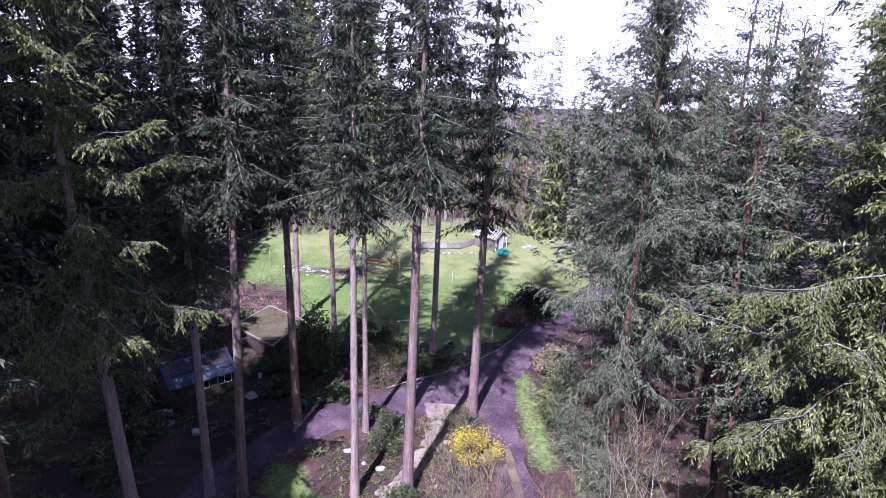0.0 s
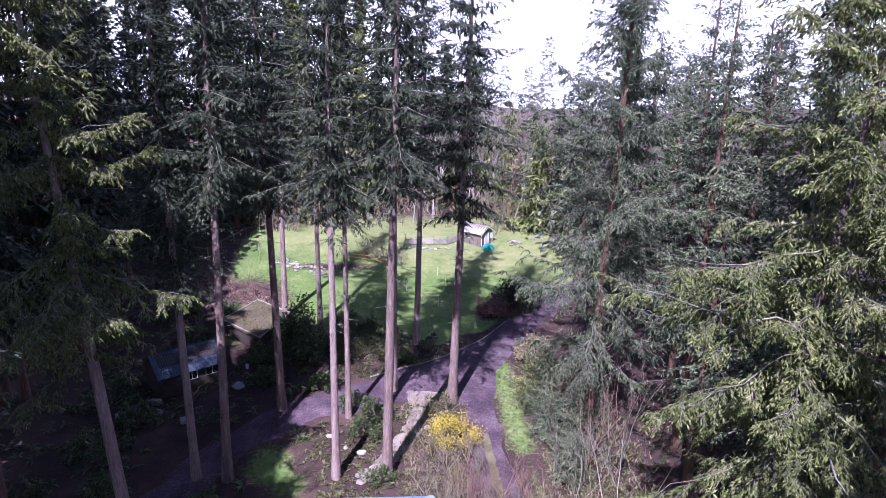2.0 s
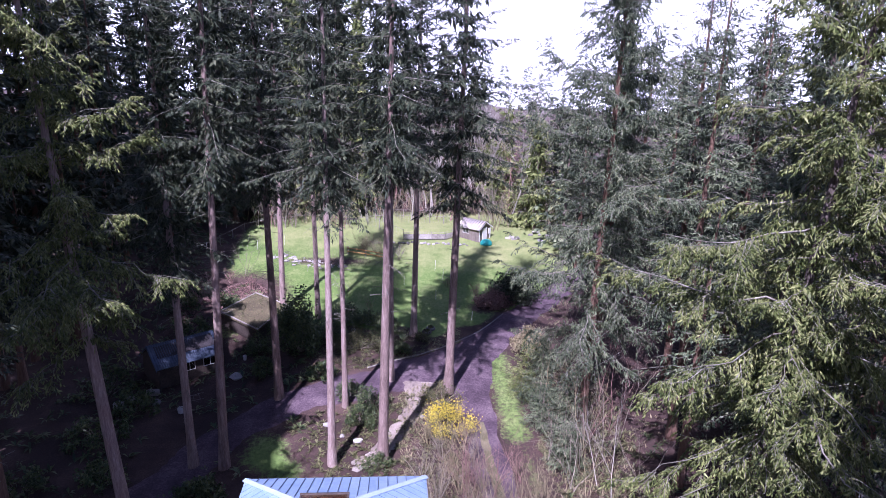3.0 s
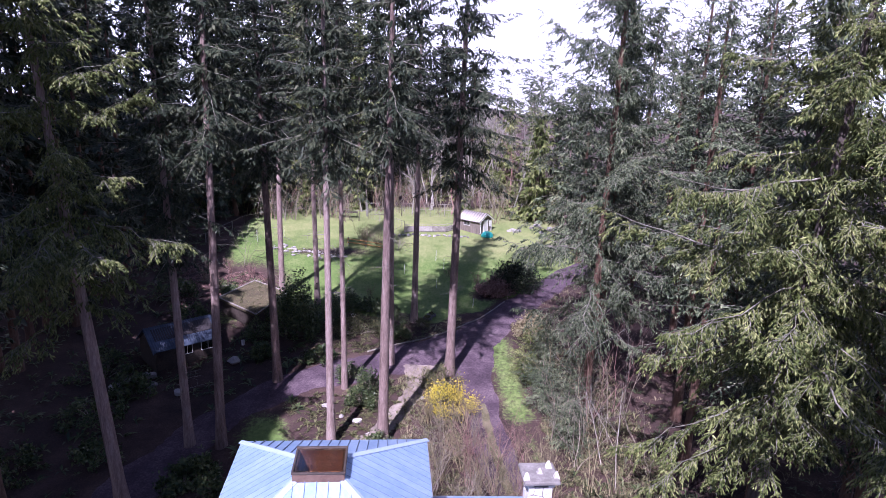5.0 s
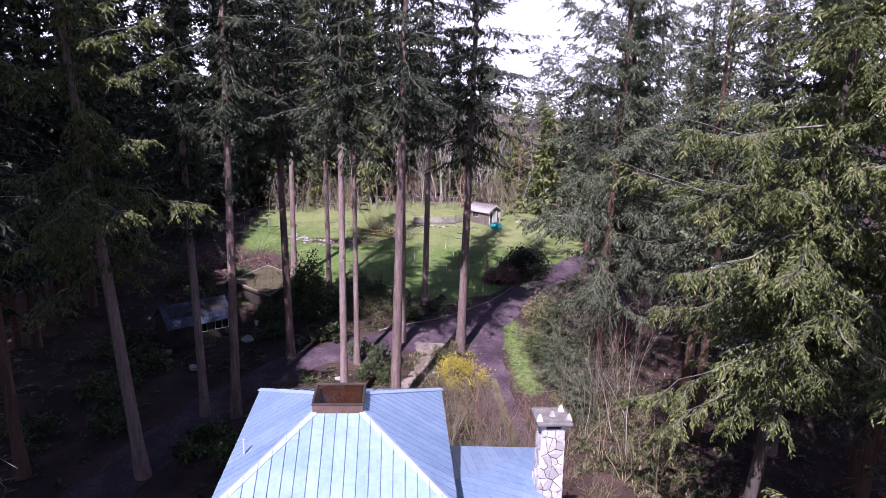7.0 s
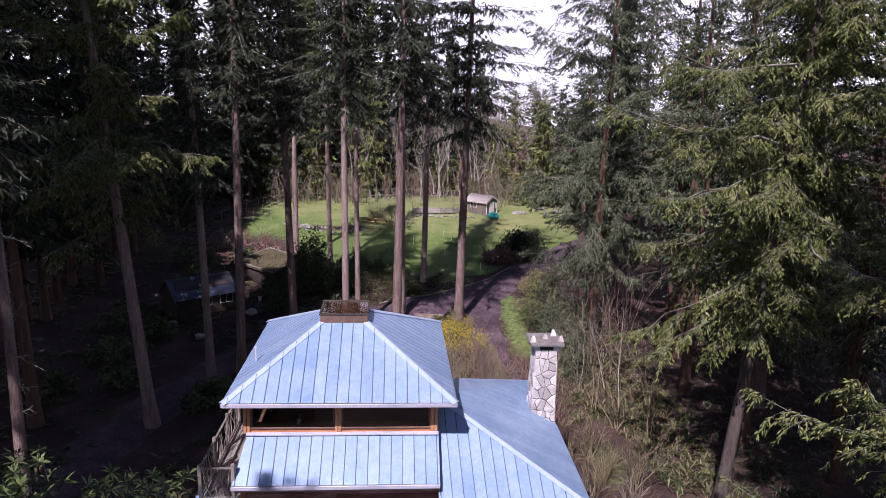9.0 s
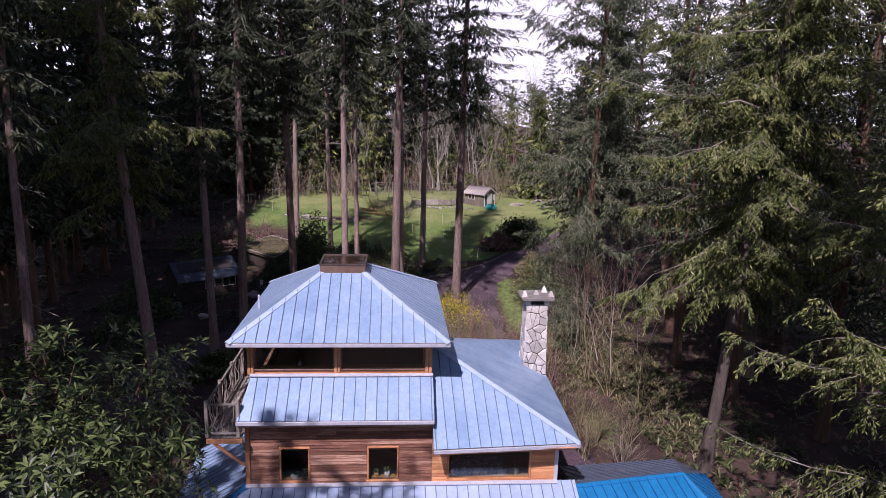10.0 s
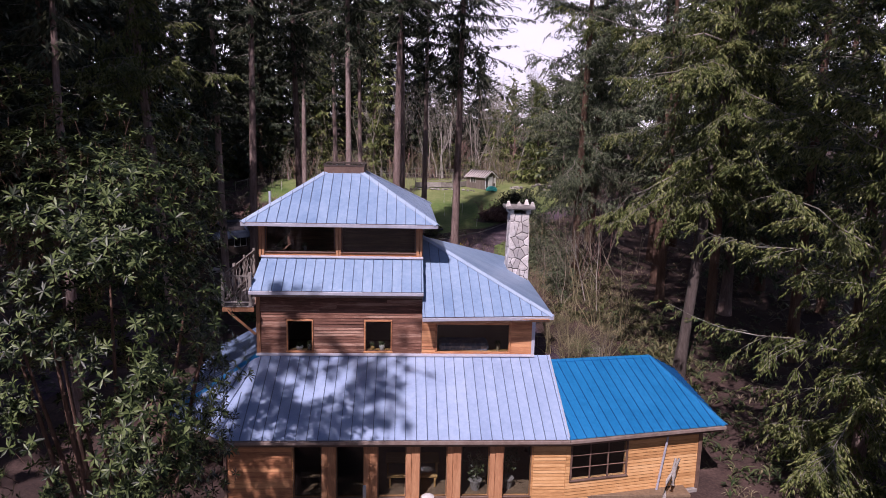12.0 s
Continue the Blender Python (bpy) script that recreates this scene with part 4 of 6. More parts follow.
W = wall_with_holes("wall", -3.95, 9.0, -0.95, 1.9, -3.55, 0.16, tall, "cedar_gold", "golden cedar front wall of the ground storey")
boards(W, -3.9, -1.5, -0.9, 1.86, -3.554, [], "cedar_orange", rng=hr)
boards(W, 7.75, 9.0, -0.9, 1.86, -3.554, [], "cedar_gold", rng=hr)
so_far = set(bpy.data.objects)
W = wall_with_holes("wall", 9.0, 14.9, -0.95, 1.9, -3.55, 0.16, [small], "cedar_gold", "golden cedar wall of the newer end")
boards(W, 9.02, 14.85, -0.9, 1.86, -3.554, [(small[0] - 0.09, small[1] + 0.09, small[2] - 0.09, small[3] + 0.1)], "cedar_gold", rng=hr)
window(*small, -3.57, 3, 0.07, "trim", "three-pane window with dark frame")
for z in (0.62, 1.12):
    box_part("glazing_bar", (small[0], -3.575, z - 0.018), (small[1], -3.53, z + 0.018), "trim", house)
box_part("corner_post", (14.84, -3.66, -0.95), (14.98, -3.5, 1.86), "trim", house)
bar("downpipe", (13.35, -3.72, 1.85), (12.95, -3.72, -0.9), 0.07, 0.07, "flashing", house)
box_part("wall", (14.75, -3.39, -0.95), (14.9, 2.4, 1.95), "cedar_dark", house)
box_part("sill_beam", (9.02, -3.7, -1.0), (14.9, -3.56, -0.8), "grey_wood", house)
swung(so_far)
for x0, x1, z0, z1 in tall:
    window(x0, x1, z0, z1, -3.52, 1, 0.04, "trim", "floor-length window of the sun room")
for a, b in zip(tall, tall[1:]):
    m = (a[1] + b[0]) / 2
    box_part("post", (m - 0.26, -3.66, -0.95), (m - 0.06, -3.56, 1.86), "post", house)
    box_part("post", (m - 0.05, -3.68, -0.95), (m + 0.26, -3.56, 1.86), "post", house)
box_part("corner_post", (-4.02, -3.66, -0.95), (-3.9, -3.5, 1.86), "trim", house)
for a, b in (((-3.95, -3.39, -0.95), (-3.8, 6.4, 2.3)), ((8.45, 2.75, -0.95), (14.0, 2.9, 2.3)), ((-3.79, 3.2, -0.95), (8.14, 3.35, 3.6))):
    box_part("wall", a, b, "cedar_dark", house)
box_part("floor", (-3.79, -3.38, -0.75), (14.2, 3.19, -0.62), "floorboard", house)
box_part("ceiling", (-3.79, 0.28, 2.9), (8.14, 7.9, 3.1), "inside", house)
box_part("wall", (8.3, -3.38, -0.6), (8.42, 2.74, 2.05), "inside", house)

# chimney of white field stone
ch = new("chimney")
ch.parent, ch.matrix_parent_inverse = house, house.matrix_basis.inverted()
ch.matrix_basis = Matrix.Translation((8.35, 5.75, 0))
tagged(ch, "tapering chimney of white field stones with dark joints")
CX, CY = 8.38, 5.85
half = lambda z: 0.70 - 0.024 * z
bm = bmesh.new()
ring = [[bm.verts.new((CX + sx * (half(z) - 0.04), CY + sy * (half(z) - 0.04), z)) for sx, sy in ((-1, -1), (1, -1), (1, 1), (-1, 1))] for z in (-0.9, 9.55)]
for i in range(4):
    bm.faces.new((ring[0][i], ring[0][(i + 1) % 4], ring[1][(i + 1) % 4], ring[1][i]))
bm.faces.new(ring[1])
part("core", bm, "mortar", ch)


def stone(parent, corners, n, depth, rng, mat):
    """An uneven stone: an outline in a plane, raised to a smaller rounded face."""
    c = np.array(corners, float)
    m = c.mean(0)
    a = m + (c - m) * 1.0
    b = m + (c - m) * rng.uniform(0.84, 0.93) + n * depth * rng.uniform(0.7, 1.2, (len(c), 1))
    bm = bmesh.new()
    lo, hi = [bm.verts.new(q) for q in a], [bm.verts.new(q) for q in b]
    top = bm.verts.new(b.mean(0) + n * depth * 0.25)
    for i in range(len(c)):
        j = (i + 1) % len(c)
        bm.faces.new((lo[i], lo[j], hi[j], hi[i]))
        bm.faces.new((hi[i], hi[j], top))
    return part("stone", bm, mat, parent)


def half_plane(poly, p, d):
    """What of a polygon in the plane lies on the near side of the line through p across d."""
    out = []
    for i, a in enumerate(poly):
        b = poly[(i + 1) % len(poly)]
        da, db = (a - p) @ d, (b - p) @ d
        if da <= 0:
            out.append(a)
        if da * db < 0:
            out.append(a + (b - a) * da / (da - db))
    return out


for n, t, z0 in (((0, -1, 0), (1, 0, 0), 3.5), ((-1, 0, 0), (0, -1, 0), 6.0), ((1, 0, 0), (0, 1, 0), 3.5), ((0, 1, 0), (-1, 0, 0), 5.5)):
    n, t = np.array(n, float), np.array(t, float)
    z1, seeds = 9.52, []
    while len(seeds) < 9.5 * (z1 - z0):
        q = np.array([hr.uniform(-0.56, 0.56), hr.uniform(z0, z1)])
        if all(np.linalg.norm((q - o) * [1.15, 0.8]) > 0.17 for o in seeds) or hr.random() < 0.02:
            seeds.append(q)
    for i, q in enumerate(seeds):
        cell = [np.array(c, float) for c in ((-0.57, z0), (0.57, z0), (0.57, z1), (-0.57, z1))]
        for j, o in enumerate(seeds):
            if j != i and len(cell) > 2:
                cell = half_plane(cell, (q + o) / 2, o - q)
        if len(cell) < 3:
            continue
        c = np.mean(cell, axis=0)
        cell = [c + (p - c) * max(0.6, 1 - 0.016 / (np.linalg.norm(p - c) + 0.01)) for p in cell]
        stone(ch, [np.array([CX, CY, 0]) + (half(z) - 0.05) * n + a / 0.57 * half(z) * t + np.array([0, 0, z]) for a, z in cell], n, 0.055, hr, "stone_white")
box_part("cap", (CX - 0.72, CY - 0.72, 9.72), (CX + 0.72, CY + 0.72, 9.88), "stone_grey", ch, bevel=0.04)
for sx, sy in ((-1, -1), (1, -1), (1, 1), (-1, 1)):
    box_part("cap_leg", (CX + sx * 0.42 - 0.12, CY + sy * 0.42 - 0.12, 9.5), (CX + sx * 0.42 + 0.12, CY + sy * 0.42 + 0.12, 9.75), "stone_white", ch, bevel=0.03)
for sx, sy, h in ((-0.6, -0.45, 0.3), (0.0, -0.05, 0.22), (0.45, 0.35, 0.3), (0.62, -0.35, 0.26)):
    c = np.array([CX + sx, CY + sy, 9.85])
    bm = bmesh.new()
    v = [bm.verts.new(c + np.array(q)) for q in ((-0.13, -0.1, 0), (0.13, -0.11, 0), (0.11, 0.12, 0), (-0.12, 0.1, 0))] + [bm.verts.new(c + np.array(q)) for q in ((-0.05, -0.05, h * 0.7), (0.07, -0.04, h * 0.75), (0.04, 0.06, h), (-0.05, 0.05, h * 0.9))]
    for q in ((0, 1, 5, 4), (1, 2, 6, 5), (2, 3, 7, 6), (3, 0, 4, 7), (4, 5, 6, 7)):
        bm.faces.new([v[i] for i in q])
    part("upright_stone", bm, "stone_white", ch)

# balcony with branch balusters
bal = new("balcony")
bal.parent, bal.matrix_parent_inverse = house, house.matrix_basis.inverted()
bal.matrix_basis = Matrix.Translation((-4.1, 2, 6.2))
tagged(bal, "silvered wooden balcony with crooked branch balusters")
for i in range(9):
    box_part("deck_board", (-4.72 + i * 0.138, -0.45, 6.14), (-4.72 + i * 0.138 + 0.13, 5.4, 6.18), "grey_wood", bal)
box_part("joist", (-4.74, -0.47, 5.95), (-3.46, -0.37, 6.13), "post", bal)
box_part("joist", (-4.74, -0.36, 5.95), (-4.64, 5.4, 6.13), "post", bal)
bar("brace", (-4.5, -0.4, 5.95), (-3.5, -0.1, 4.9), 0.1, 0.1, "post", bal)
for x, y in ((-4.7, -0.42), (-4.7, 1.5), (-4.7, 3.4), (-4.7, 5.35), (-3.6, -0.42)):
    box_part("post", (x - 0.06, y - 0.06, 6.18), (x + 0.06, y + 0.06, 7.6), "grey_wood", bal)
for z in (6.35, 7.45):
    bar("rail", (-4.7, -0.42, z), (-4.7, 5.35, z), 0.08, 0.06, "grey_wood", bal)
    bar("rail", (-4.7, -0.42, z), (-3.55, -0.42, z), 0.08, 0.06, "grey_wood", bal)
for (ax, ay), (bx, by), cnt in (((-4.7, -0.3), (-4.7, 5.3), 26), ((-4.6, -0.42), (-3.68, -0.42), 5)):
    for i in range(cnt):
        f = (i + 0.5) / cnt
        x, y = ax + (bx - ax) * f, ay + (by - ay) * f
        p = np.array([[x, y, 6.35], [x + hr.normal(0, 0.05), y + hr.normal(0, 0.05), 6.7], [x + hr.normal(0, 0.06), y + hr.normal(0, 0.06), 7.1], [x + hr.normal(0, 0.04), y + hr.normal(0, 0.04), 7.45]])
        v, q = tubes([(p, np.array([0.02, 0.018, 0.017, 0.015]))], 5)
        put("baluster", np_mesh("baluster", v, q, True), "grey_wood", bal)

# ---- tall firs between house and meadow ----
def fir(x, y, top, crown_z, rad, r, lean, seed, label, **k):
    rng = np.random.default_rng(int(seed))
    z = gz(x, y)
    return conifer(x, y, label, rng, height=top - z, crown=crown_z - z, rad=rad, trunk_r=r, lean=(lean, 0), upper=35.5 - z if x < 15 or y > 12 else 32.0 - z, **k)


MID = dict(dense=4.4, tier=5, twig_step=0.16, shoot=0.27, droop=0.34, hang=0.3, shape=0.42, step=0.2, wide=0.13, inner=3.0, dead=16)
fir(7.1, 30.5, 40, 17.8, 6.6, 0.36, 0.011, 1, "tall fir with bare lower trunk beside the drive", **(MID | dict(twig_step=0.19, dense=4.0)))
fir(2.0, 22.2, 37, 21.0, 4.6, 0.35, 0.008, 2, "tall fir with pale sunlit bare trunk", **MID)
fir(-1.35, 22.0, 37, 19.4, 4.2, 0.27, -0.008, 3, "slender fir with pale sunlit trunk", **MID)
fir(-0.9, 28.6, 36, 18.5, 3.6, 0.22, -0.013, 4, "slender fir with small bare trunk", **MID)
fir(4.65, 39.8, 36, 18.5, 3.2, 0.3, 0.003, 5, "fir with dark bare trunk at the meadow edge", **MID)
fir(-6.1, 30.3, 37, 18.4, 4.8, 0.33, -0.03, 6, "fir with dark shaded trunk by the drive", **MID)
fir(2.55, 32.2, 36, 19.5, 3.4, 0.26, -0.01, 7, "dark fir standing close behind another", **MID)
fir(-8.0, 45.3, 36, 17.0, 3.0, 0.3, -0.002, 8, "dark fir at the meadow edge", **MID)
fir(-4.4, 43.3, 35.5, 17.0, 2.7, 0.26, -0.02, 9, "dark fir at the meadow edge", **MID)
fir(-8.6, 22.8, 39, 20.5, 4.6, 0.33, 0.012, 10, "tall fir with dark straight trunk and dead lower twigs", **MID)
fir(-10.8, 23.4, 40, 13.8, 4.0, 0.3, -0.027, 11, "fir with low hanging boughs and bare lower trunk", **MID)
NEAR = dict(dense=3.0, tier=5, twig_step=0.14, shoot=0.23, droop=0.5, hang=0.5, shape=0.5, step=0.2, wide=0.15, inner=6.0, fine=True, vary=(0.2, 1.2), lift=0.36)
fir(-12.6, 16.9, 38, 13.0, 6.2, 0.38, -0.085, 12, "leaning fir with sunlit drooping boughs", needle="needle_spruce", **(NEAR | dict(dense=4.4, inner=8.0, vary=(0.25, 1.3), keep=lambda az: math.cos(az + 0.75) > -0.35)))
fir(-12.4, 3.0, 26, 16.5, 2.2, 0.27, 0.004, 14, "fir with bare lower trunk lit by the sun", **MID)
# Darker bark puts the wood's shade into this trunk's colour.
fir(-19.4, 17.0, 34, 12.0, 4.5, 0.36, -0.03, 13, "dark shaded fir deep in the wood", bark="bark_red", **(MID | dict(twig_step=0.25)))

# ---- spruces on the other side ----
fir(18.0, 7.4, 38, 10.2, 8.6, 0.31, 0.075, 20, "large spruce with long sunlit drooping boughs", needle="needle_spruce", bark="bark_dark", name="spruce_tree", group="spruces beside the house", **(NEAR | dict(dense=4.4, inner=9.0)))
fir(20.3, -4.2, 20.0, 0.2, 9.6, 0.3, 0.0, 21, "broad low spruce with boughs over the blue roof end", needle="needle_spruce", name="spruce_tree", group="spruces beside the house", **(NEAR | dict(dense=4.0)))
fir(16.7, 26.0, 40, 8.8, 8.4, 0.34, 0.008, 22, "grey-green spruce with long hanging boughs", needle="needle_blue", bark="bark_red", name="spruce_tree", group="spruces beside the house", **(NEAR | dict(shoot=0.23, twig_step=0.18, step=0.25, shape=0.34, dense=3.6, vary=(0.45, 1.15), droop=0.4)))
fir(21.1, 37.3, 38, 9.0, 6.2, 0.45, 0.01, 23, "large spruce with reddish bare lower trunk", needle="needle_blue", bark="bark_red", name="spruce_tree", group="spruces beside the house", **(MID | dict(twig_step=0.26, inner=5.0)))
fir(25.5, 17.5, 39, 5.0, 5.8, 0.38, 0.0, 24, "dense grey-green spruce beside the thicket", needle="needle_blue", name="spruce_tree", group="spruces beside the house", **(MID | dict(twig_step=0.26, inner=5.0)))
# Darker bark here too, in place of shade on the trunks.
for i, (x, y, t, r) in enumerate([(28, 28, 32, 5.4), (34, 40, 33, 5.4), (27, 46, 32, 5), (41, 50, 32, 5), (33, 18, 34, 5.4), (29, 36, 31.5, 5), (36, 33, 33, 5.4), (24, 55, 25, 4.4), (34, 55, 30, 5), (26, 10, 35, 5.4), (22.5, 13.5, 22, 4.6), (24.5, 2.5, 24, 4.8), (21.5, 19.5, 20, 4.2), (28.5, 14, 30, 5), (23, 24.5, 33, 5.2), (25, 31, 34, 5.4), (31, 23, 31, 5.6), (29.5, 31.5, 31, 5.4), (33, 28, 31, 5.6), (38, 24, 33, 5.6), (30, 6, 34, 5.6), (35, 9, 35, 5.6), (41, 36, 32, 5.6), (38, 43, 31, 5.4)]):
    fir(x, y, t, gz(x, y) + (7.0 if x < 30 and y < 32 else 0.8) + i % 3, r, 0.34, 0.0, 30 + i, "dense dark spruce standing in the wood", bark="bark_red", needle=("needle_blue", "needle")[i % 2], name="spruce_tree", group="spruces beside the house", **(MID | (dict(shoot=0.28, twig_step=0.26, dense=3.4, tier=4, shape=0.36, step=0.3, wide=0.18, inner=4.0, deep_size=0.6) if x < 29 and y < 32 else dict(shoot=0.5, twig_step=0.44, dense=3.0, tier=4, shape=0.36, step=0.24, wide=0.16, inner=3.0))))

# ---- dark wood behind and to the west ----
FAR = dict(dense=3.2, tier=4, twig_step=0.5, shoot=0.75, step=0.26, wide=0.22, inner=2.5, deep_size=1.6, droop=0.3, hang=0.3, shape=0.5)
wr = np.random.default_rng(77)
# Firs at y up to 8 are unseen, added to shade the wood.
spots = [(-28, 26, 38), (-25.5, 41, 36), (-27, 34, 38), (-32, 26, 40), (-30, 44, 37), (-25, 52, 34), (-36, 38, 40), (-40, 52, 38), (-28, 8, 46), (-29, 12, 44), (-24, -2, 53), (-29, 2, 38), (-34, 14, 40), (-33, 58, 34), (-27, 64, 32), (-26, -6, 54), (-31, -10, 40), (-25.5, 17, 40), (-29, 19, 40), (-31, 34, 38), (-28, 41, 36), (-22, 58, 30), (-37, 66, 34), (-25, 48, 34), (-23, 5, 50), (-25, -1, 41), (-23.5, -4, 52), (-29, 24, 40), (-28, 30, 38), (-28, 38, 38), (-26, 46, 36), (-34, 32, 38), (-30, 21, 40), (-33, 41, 37), (-37, 29, 40), (-24, -9, 54), (-23, -14, 55), (-24, -20, 54), (-25.5, 3, 50), (-29, 13, 40), (-33, 20, 41), (-38, 22, 41), (-28, 28, 40), (-36, 45, 40), (-40, 34, 42), (-30, 50, 38), (-28.5, 34, 38), (-27, -14, 52), (-27.5, -18, 52), (-30, -21, 55), (-33, -9, 54), (-36, -16, 54), (-28, -27, 55), (-33, 2, 50)]
# Darker bark colours these trunks as if in shade.
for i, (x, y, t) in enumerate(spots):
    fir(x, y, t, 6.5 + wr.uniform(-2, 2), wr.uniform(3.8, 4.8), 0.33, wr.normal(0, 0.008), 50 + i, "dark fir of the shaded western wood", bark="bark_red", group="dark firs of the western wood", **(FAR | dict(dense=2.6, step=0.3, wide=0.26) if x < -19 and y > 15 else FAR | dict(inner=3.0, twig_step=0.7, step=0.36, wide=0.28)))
edge = [(-22, 74, 29), (-16, 78, 28), (-10, 76, 28), (-5, 81, 27), (-28, 80, 30), (20, 82, 22), (26, 76, 23), (24, 84, 23), (23, 75, 21), (33, 70, 26), (31, 84, 24), (40, 68, 28), (14, 90, 18), (-13, 88, 26), (6, 96, 20), (-36, 72, 30), (24, 62, 20), (45, 80, 26), (-19, 71, 26), (-7, 86, 25), (-2, 77, 26), (5, 92, 25), (9, 96, 22), (18, 88, 18), (28, 70, 22), (36, 78, 26), (22, 70, 21), (-31, 75, 28), (-25, 86, 28), (3, 92, 21), (-12, 82, 25), (38, 60, 30), (-20, 90, 32), (-14, 96, 31), (-8, 95, 30), (-3, 100, 29), (-26, 95, 33), (-32, 88, 33)]
deep_wood = [(-24, 66, 42), (-18, 71, 37), (-30, 60, 42), (-13, 74, 35), (-35, 66, 43), (-27, 75, 42), (-20, 81, 42), (-10, 81, 36), (-5, 85, 34), (0, 87, 35), (5, 89, 32), (11, 91, 31), (16, 94, 28)]
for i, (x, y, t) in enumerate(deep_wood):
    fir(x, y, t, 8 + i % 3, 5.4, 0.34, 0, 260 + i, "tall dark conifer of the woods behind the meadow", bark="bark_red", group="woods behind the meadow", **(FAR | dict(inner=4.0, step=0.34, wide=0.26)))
for i, (x, y, t) in enumerate(edge):
    fir(x, y, t + (12 if x < 3 else 3.5 if x < 10.5 else 0), 5 + wr.uniform(-0.5, 3), wr.uniform(3.6, 4.8), 0.24, 0, 90 + i, "conifer of the woods behind the meadow", group="woods behind the meadow", needle=("needle", "needle_blue", "needle_spruce")[i % 3], **FAR)


# Unseen firs, added so that their high crowns shade the lower roof.
for x, y, t in ((-12.2, -22, 32.2), (-8.4, -22.5, 32), (-16, -21.5, 32.4)):
    fir(x, y, t + 0.4, 29.8, 3.9, 0.22, 0.0, 141 - y, "tall bare-stemmed fir, unseen, added to shade the lower roof", group="dark firs of the western wood", **(FAR | dict(dense=3.6, inner=1.5, shape=0.3)))
# Unseen fir, added to shade the west slope of the lower roof.
fir(-14.0, -17.0, 31, 19, 3.6, 0.3, 0.0, 171, "unseen fir added to shade the west roof slope", group="dark firs of the western wood", **FAR)
# Unseen spruces, added to darken the trees right of the house.
for x, y, t in ((23.5, -13.5, 44), (29, -9, 46), (21.5, -21, 48)):
    fir(x, y, t, 5, 4.2, 0.34, 0.0, 150 + x, "tall unseen spruce added to shade the right-hand trees", name="spruce_tree", group="spruces beside the house", **(FAR | dict(inner=4.0)))
# Unseen too: high crowns added only to shade the right-hand wood.
for x, y, t in ((11.8, -18.6, 47), (15.2, -17.6, 46)):
    fir(x, y, t, 34, 4.0, 0.3, 0.0, 160 + x, "unseen bare-stemmed spruce added to shade the right-hand wood", name="spruce_tree", group="spruces beside the house", **(FAR | dict(inner=4.0)))
# Unseen spruce, added to shade the broad low one.
fir(17.4, -15.5, 36, 4, 3.4, 0.3, 0.0, 140, "unseen spruce added to shade the broad low spruce", name="spruce_tree", group="spruces beside the house", **(FAR | dict(dense=5.5)))

# ---- distant woods, too far to tell tree from tree ----
def far_woods():
    rng = np.random.default_rng(400)
    V, F, at = [], [], 0
    for i in range(44):
        x, y = rng.uniform(-75, 95), rng.uniform(92, 190)
        h = rng.uniform(9, 14) + (8 if x < 2 or x > 45 else 0)
        _, _, (v, f) = conifer_data(rng, height=h, crown=1.0, rad=h * 0.2, dense=3.2, twig_step=0.5, shoot=1.1, droop=0.3, hang=0.3, step=0.3, wide=0.18, inner=0)
        V.append(v + np.array([x, y, gz(x, y)])), F.append(f[0] + at)
        at += len(v)
    put("far_conifers", np_mesh("far_conifers", np.concatenate(V), np.concatenate(F)), "needle_blue", kind="stuff", label="distant conifers on the slope behind the meadow")
    paths = []
    for i in range(50):
        x, y = rng.uniform(-40, 90), rng.uniform(80, 200)
        paths += bare_paths(rng, rng.uniform(8, 12), 0.45, 2, 0.12, (x, y, gz(x, y) - 0.2), (0, 0, 1), kids=(4, 7))
    for i in range(95):
        x, y = rng.uniform(-12, 34), 80 + 34 * rng.random() ** 1.3
        paths += bare_paths(rng, rng.uniform(8.5, 12.5), 0.4, 2, 0.11, (x, y, gz(x, y) - 0.2), (0, 0, 1), kids=(5, 8), up=0.5)
    v, f = tubes(paths, 3)
    put("far_alders", np_mesh("far_alders", v, f, True), "twig_pale", kind="stuff", label="distant leafless alder wood of brownish grey twigs")


far_woods()


